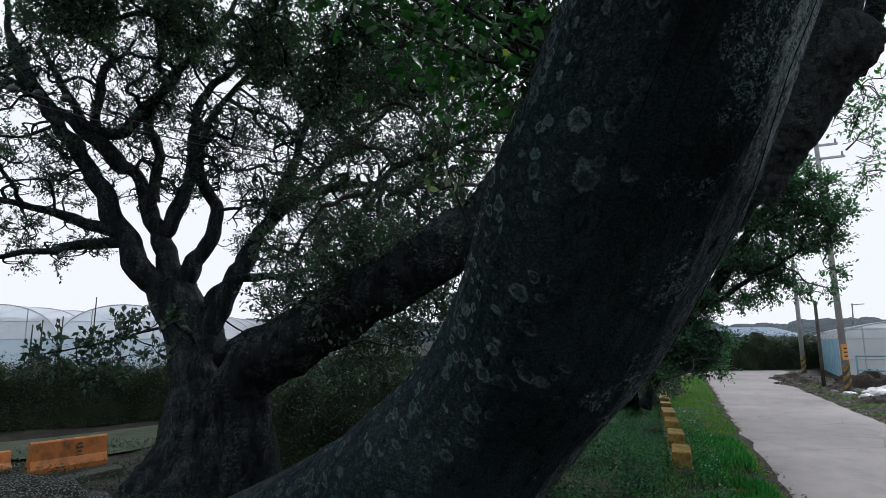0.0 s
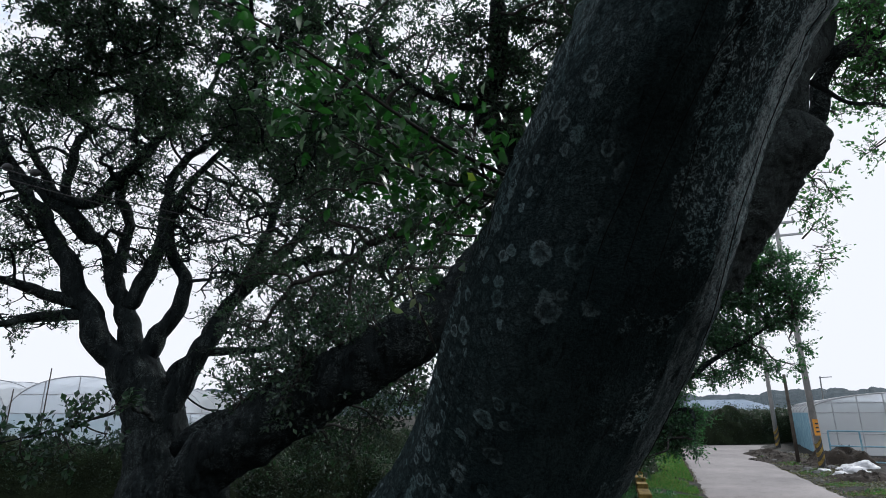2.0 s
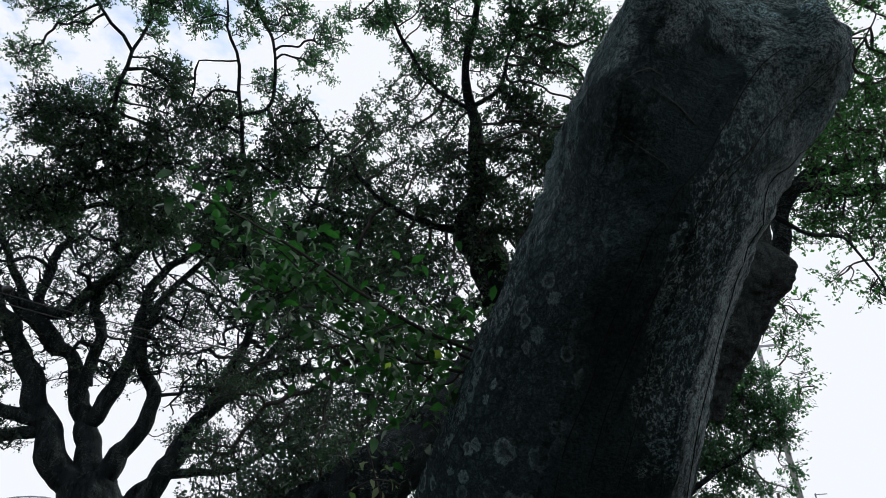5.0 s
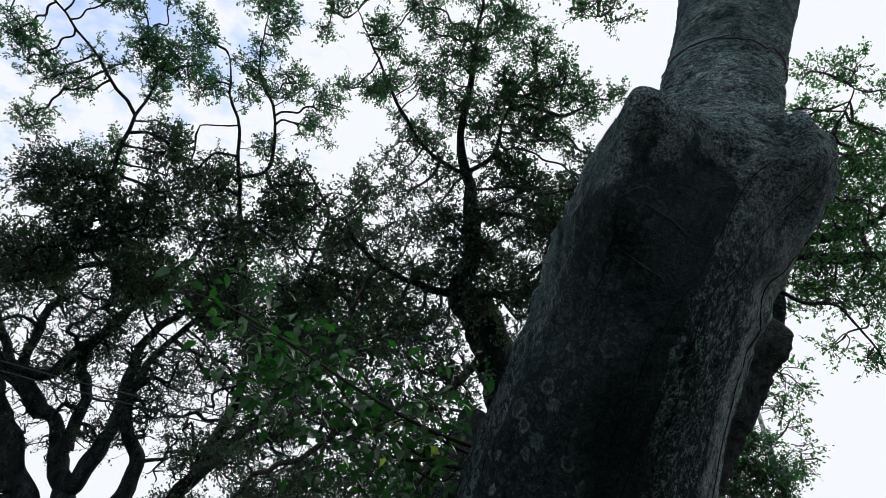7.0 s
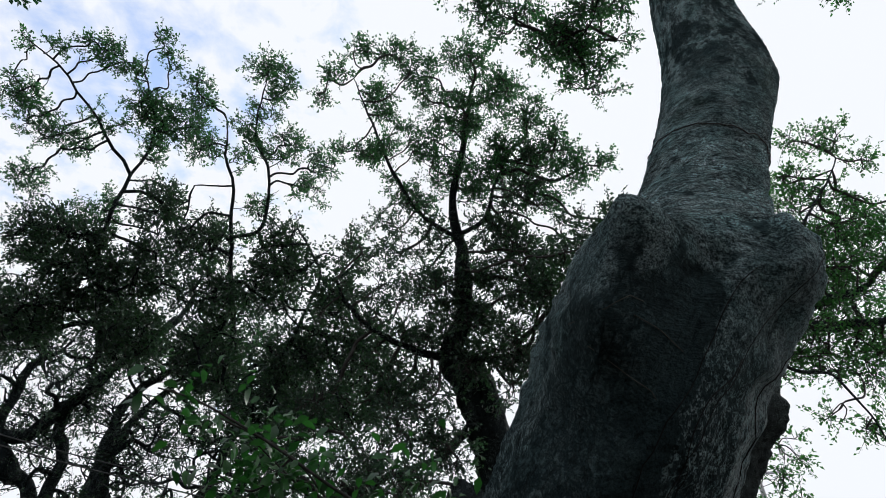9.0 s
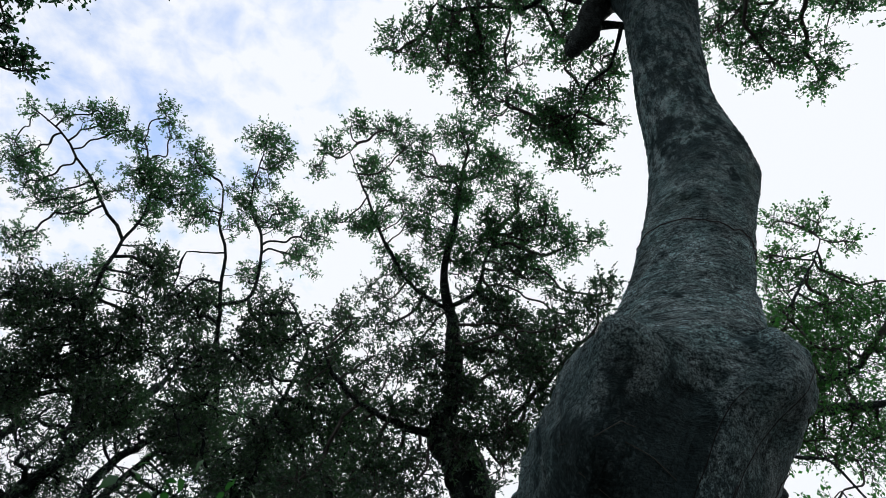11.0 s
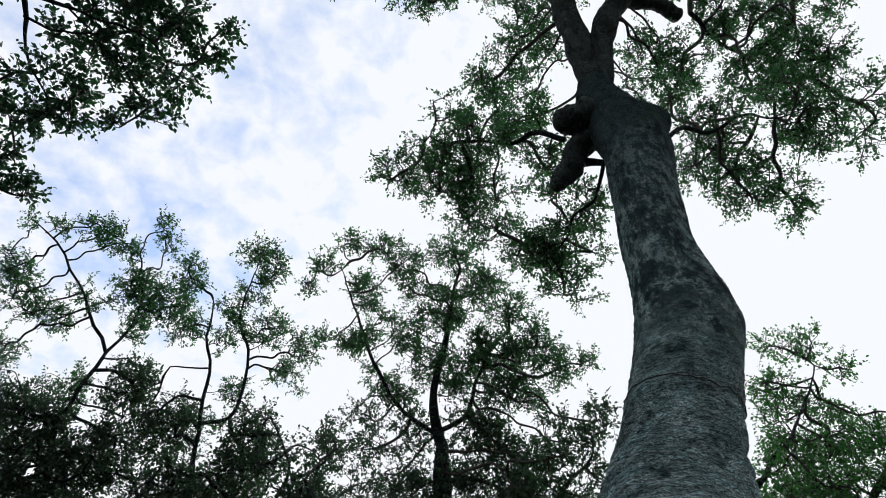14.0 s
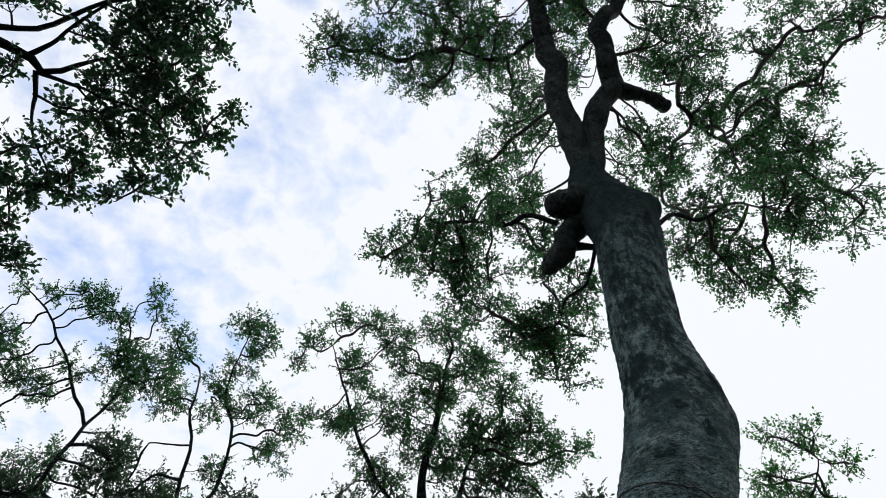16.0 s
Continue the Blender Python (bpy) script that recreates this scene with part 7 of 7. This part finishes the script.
# ---- tree beside the camera, whose boughs reach overhead ----
tree_f = thing("tree", (-5.2, -1.2, 0.1), "tree beside the path with leafy boughs reaching overhead", "tree")
TRUNK_F = [(-5.2, -1.2, -0.3, 0.42), (-5.1, -1.1, 1.5, 0.3), (-5.3, -0.9, 3.5, 0.26), (-5.0, -0.6, 5.2, 0.2), (-4.8, -0.4, 6.4, 0.12)]
stem("trunk", TRUNK_F, BARK_D, tree_f, 50, 18, 0.1, 2)
LF = [
    [(-5.00, -0.60, 5.20, 0.13), (-4.95, 0.10, 7.00, 0.085), (-4.28, 0.77, 8.34, 0.055), (-3.87, 0.88, 8.36, 0.05), (-3.70, 0.93, 8.32, 0.045), (-3.58, 0.98, 8.29, 0.039), (-3.49, 1.10, 8.22, 0.034), (-3.35, 1.11, 8.20, 0.029), (-3.19, 1.05, 8.22, 0.024), (-3.05, 0.97, 8.25, 0.018), (-2.82, 0.90, 8.27, 0.013), (-2.59, 0.84, 8.39, 0.008)],
    [(-4.90, -0.50, 6.00, 0.08), (-4.90, 0.20, 7.40, 0.05), (-4.17, 0.88, 8.16, 0.036), (-3.81, 0.75, 8.31, 0.032), (-3.53, 0.72, 8.30, 0.028), (-3.39, 0.69, 8.42, 0.024), (-3.12, 0.54, 8.48, 0.02), (-2.87, 0.41, 8.52, 0.016), (-2.56, 0.31, 8.78, 0.012)]] + [
    [(-3.58, 0.98, 8.29, 0.026), (-3.44, 0.88, 8.33, 0.022), (-3.36, 0.81, 8.36, 0.019), (-3.11, 0.61, 8.44, 0.015), (-2.92, 0.46, 8.50, 0.012)],
    [(-3.49, 1.10, 8.22, 0.024), (-3.49, 1.29, 8.12, 0.02), (-3.48, 1.48, 8.02, 0.015), (-3.39, 1.70, 7.90, 0.011), (-3.26, 1.89, 7.79, 0.007)]] + [
    [(-3.47, 1.11, 8.21, 0.022), (-3.18, 1.17, 8.16, 0.019), (-3.04, 1.18, 8.14, 0.016), (-2.79, 1.22, 8.10, 0.013), (-2.45, 1.31, 8.14, 0.01), (-2.25, 1.50, 8.14, 0.007)],
    [(-3.48, 1.29, 8.12, 0.014), (-3.25, 1.37, 8.06, 0.012), (-3.06, 1.35, 8.06, 0.01), (-2.71, 1.35, 8.03, 0.008), (-2.55, 1.66, 7.97, 0.006)],
    [(-3.66, 1.01, 8.28, 0.015), (-3.75, 1.18, 8.20, 0.011), (-3.93, 1.27, 8.05, 0.008)],
    [(-4.80, -0.40, 6.40, 0.06), (-4.90, 1.60, 7.30, 0.035), (-3.82, 2.56, 7.38, 0.02), (-3.63, 2.44, 7.43, 0.013), (-3.46, 2.34, 7.47, 0.006)],
    [(-3.70, 2.61, 7.35, 0.012), (-3.48, 2.67, 7.30, 0.009), (-3.37, 2.67, 7.29, 0.005)],
]
for l in LF:
    stem("limb", l, BARK_D, tree_f, 30, 8, 0.12, 3)
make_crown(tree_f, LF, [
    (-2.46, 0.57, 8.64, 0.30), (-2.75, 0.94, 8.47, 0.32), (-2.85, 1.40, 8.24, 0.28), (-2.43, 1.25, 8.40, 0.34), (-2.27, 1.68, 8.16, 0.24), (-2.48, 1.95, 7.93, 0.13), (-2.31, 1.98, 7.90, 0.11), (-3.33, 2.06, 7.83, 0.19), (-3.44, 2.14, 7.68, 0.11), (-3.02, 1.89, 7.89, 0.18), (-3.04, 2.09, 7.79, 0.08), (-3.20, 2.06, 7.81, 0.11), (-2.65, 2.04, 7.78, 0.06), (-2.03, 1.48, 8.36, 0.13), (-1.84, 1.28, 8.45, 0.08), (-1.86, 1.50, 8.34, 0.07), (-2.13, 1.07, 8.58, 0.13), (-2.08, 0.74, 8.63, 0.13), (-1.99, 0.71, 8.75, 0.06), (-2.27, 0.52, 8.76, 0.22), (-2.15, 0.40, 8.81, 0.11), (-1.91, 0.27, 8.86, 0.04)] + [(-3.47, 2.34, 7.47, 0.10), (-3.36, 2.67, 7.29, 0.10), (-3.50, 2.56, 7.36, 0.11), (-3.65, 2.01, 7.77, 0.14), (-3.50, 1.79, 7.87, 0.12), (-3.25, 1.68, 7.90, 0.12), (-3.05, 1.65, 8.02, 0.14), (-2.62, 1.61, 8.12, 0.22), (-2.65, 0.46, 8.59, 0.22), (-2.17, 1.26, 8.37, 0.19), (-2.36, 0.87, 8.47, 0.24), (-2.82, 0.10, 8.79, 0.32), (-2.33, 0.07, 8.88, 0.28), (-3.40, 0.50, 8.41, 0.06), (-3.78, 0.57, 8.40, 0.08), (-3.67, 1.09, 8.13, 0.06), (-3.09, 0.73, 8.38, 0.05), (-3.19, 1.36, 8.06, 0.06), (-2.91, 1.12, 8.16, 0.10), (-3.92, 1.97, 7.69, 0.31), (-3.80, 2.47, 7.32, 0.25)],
    71, 330, 0.060, LEAF_SHADE, 5, 8, 0.19, step=0.16, tip=0.0045, kill=0.2, reach=1.2, simple=False, label="green leaves against the sky, shade put into their colour")

# crown masses out of view, added only to shut out skylight
make_crown(tree_f, [*LF, TRUNK_F[3:]], [(-5.9, -1.8, 7.2, 1.5), (-4.0, -5.0, 6.8, 1.8), (-7.0, 1.0, 6.4, 1.2)],
           72, 42, 0.16, LEAF_DARK, 4, 8, 0.4, step=0.3, tip=0.006, kill=0.4, reach=2.5)

# an unseen thicket behind the camera, added to keep skylight off the trunk
hedge("thicket", [(-12, -1.0, -0.6), (-9, -3.5, -0.3), (-5, -4.6, 0.0), (-2, -4.6, 0.0), (0.4, -4.2, 0.0)], 2.2, 5.0, 0.20, 13000, 8, "unseen tall evergreen thicket behind the path, added to block skylight", HEDGE_LEAF, 0.9)

# ---- leafy sprig sprouting from the trunk close by ----
def sprig(label, at, stems, count, seed, size, mats, spread=0.10):
    rng = np.random.default_rng(seed)
    t = thing("sprig", at, label, "branch")
    lines = [spline(s, 24) for s in stems]
    for l in lines:
        v, _ = rings(l, 6)
        place("stalk", set_mesh("stalk", v.reshape(-1, 3), tube_faces(24, 6), BARK_T, True), t)
    blades = []
    for k, m in enumerate(mats):
        z = np.zeros((1, 3))
        me = leaf_mesh("leaf", z, np.array([[1.0, 0, 0]]), np.array([[0, 0, 1.0]]), np.array([1.0]), np.array([0.5 + 0.06 * k]), m)
        blades.append(me)
    for i in range(count):
        l = lines[rng.integers(len(lines))]
        p = l[rng.integers(5, 24), :3] + rng.normal(0, spread, 3)
        ob = new("leaf", blades[0] if rng.random() < 0.975 else blades[rng.integers(len(blades))])
        ob.parent = t
        s = size * rng.uniform(0.6, 1.3)
        e = Euler((rng.normal(0, 0.6), rng.normal(0.35, 0.5), rng.uniform(0, 6.28)))
        ob.matrix_basis = Matrix.LocRotScale(Vector(p) - Vector(at), e, (s, s, s))
    return t


for k, (label, stems) in enumerate((
        ("sprig of broad glossy green leaves growing from the bark",
         [[(0.335, 1.573, 2.783, 0.008), (0.154, 1.476, 2.820, 0.006), (-0.044, 1.381, 2.901, 0.005), (-0.229, 1.292, 2.994, 0.004), (-0.399, 1.207, 3.062, 0.003), (-0.489, 1.164, 3.075, 0.002)],
          [(0.227, 1.552, 2.758, 0.006), (0.090, 1.483, 2.736, 0.005), (-0.070, 1.422, 2.781, 0.003), (-0.195, 1.388, 2.833, 0.002)],
          [(-0.169, 1.329, 2.962, 0.004), (-0.261, 1.374, 2.893, 0.003), (-0.384, 1.342, 2.944, 0.002)]]),
        ("drooping sprig of green leaves with a few yellowed ones",
         [[(0.320, 1.608, 2.739, 0.007), (0.194, 1.569, 2.744, 0.006), (0.038, 1.522, 2.815, 0.005), (-0.115, 1.481, 2.904, 0.004), (-0.309, 1.362, 3.044, 0.002)],
          [(0.194, 1.569, 2.744, 0.005), (0.126, 1.559, 2.673, 0.004), (0.079, 1.557, 2.591, 0.002)],
          [(-0.047, 1.479, 2.869, 0.004), (-0.179, 1.392, 2.991, 0.003), (-0.374, 1.290, 3.058, 0.002)]]),
        ("leafy green sprig close against the trunk",
         [[(0.363, 1.647, 2.768, 0.007), (0.232, 1.600, 2.807, 0.006), (0.088, 1.534, 2.874, 0.005), (-0.034, 1.515, 2.919, 0.003)],
          [(0.285, 1.604, 2.773, 0.005), (0.212, 1.580, 2.696, 0.004), (0.125, 1.548, 2.721, 0.003)],
          [(0.232, 1.600, 2.807, 0.005), (0.192, 1.533, 2.894, 0.003), (0.120, 1.493, 2.951, 0.002)],
          [(0.088, 1.534, 2.874, 0.004), (-0.045, 1.519, 2.813, 0.003), (-0.156, 1.500, 2.771, 0.002)]]))):
    sprig(label, stems[0][0][:3], stems, 290, 81 + 5 * k, 0.044, [LEAF_NEAR, LEAF_DEAD, LEAF_DARK], 0.065 + 0.01 * k)
sprig("thin withered twig with a few pale curled leaves", (0.06, 1.54, 2.23),
      [[(0.076, 1.661, 2.297, 0.004), (0.025, 1.552, 2.395, 0.003), (-0.009, 1.515, 2.498, 0.002), (-0.050, 1.493, 2.588, 0.0015)],
       [(0.080, 1.590, 2.416, 0.003), (0.009, 1.528, 2.423, 0.002), (-0.065, 1.509, 2.390, 0.0015)]],
      22, 82, 0.03, [LEAF_PALE, LEAF_DARK], 0.02)

# ---- dry twigs thrown down at the foot of the trunk ----
def twig_heap(at, count, spread, seed, label):
    rng = np.random.default_rng(seed)
    t = thing("twig_heap", at, label, "twigs")
    bm = bmesh.new()
    for i in range(count):
        x, y = at[0] + rng.normal(0, spread), at[1] + rng.normal(0, spread)
        z = height(x, y) + rng.uniform(0.0, 0.16) * math.exp(-((x - at[0]) ** 2 + (y - at[1]) ** 2) / (2 * spread ** 2))
        a, ln = rng.uniform(0, 6.28), rng.uniform(0.12, 0.42)
        p = Vector((x, y, z))
        q = p + Vector((math.cos(a) * ln, math.sin(a) * ln, rng.normal(0.05, 0.10)))
        m = p.lerp(q, 0.5) + Vector((0, 0, rng.normal(0, 0.015)))
        w = rng.uniform(0.003, 0.007)
        tube(bm, p, m, w, w * 0.9, 5)
        tube(bm, m, q, w * 0.9, w * 0.4, 5)
    ob = part("twigs", bm, DRY, t)
    tagged(ob, kind="stuff")
    return t


DRY = mottled("dry_twig", (0.10, 0.09, 0.075), (0.22, 0.20, 0.17), (0.38, 0.35, 0.31), 14, 80, 0.9, 0.4, 0.003)
twig_heap((1.83, 7.86, 0.06), 170, 0.26, 61, "heap of dry pale twigs at the foot of the trunk")
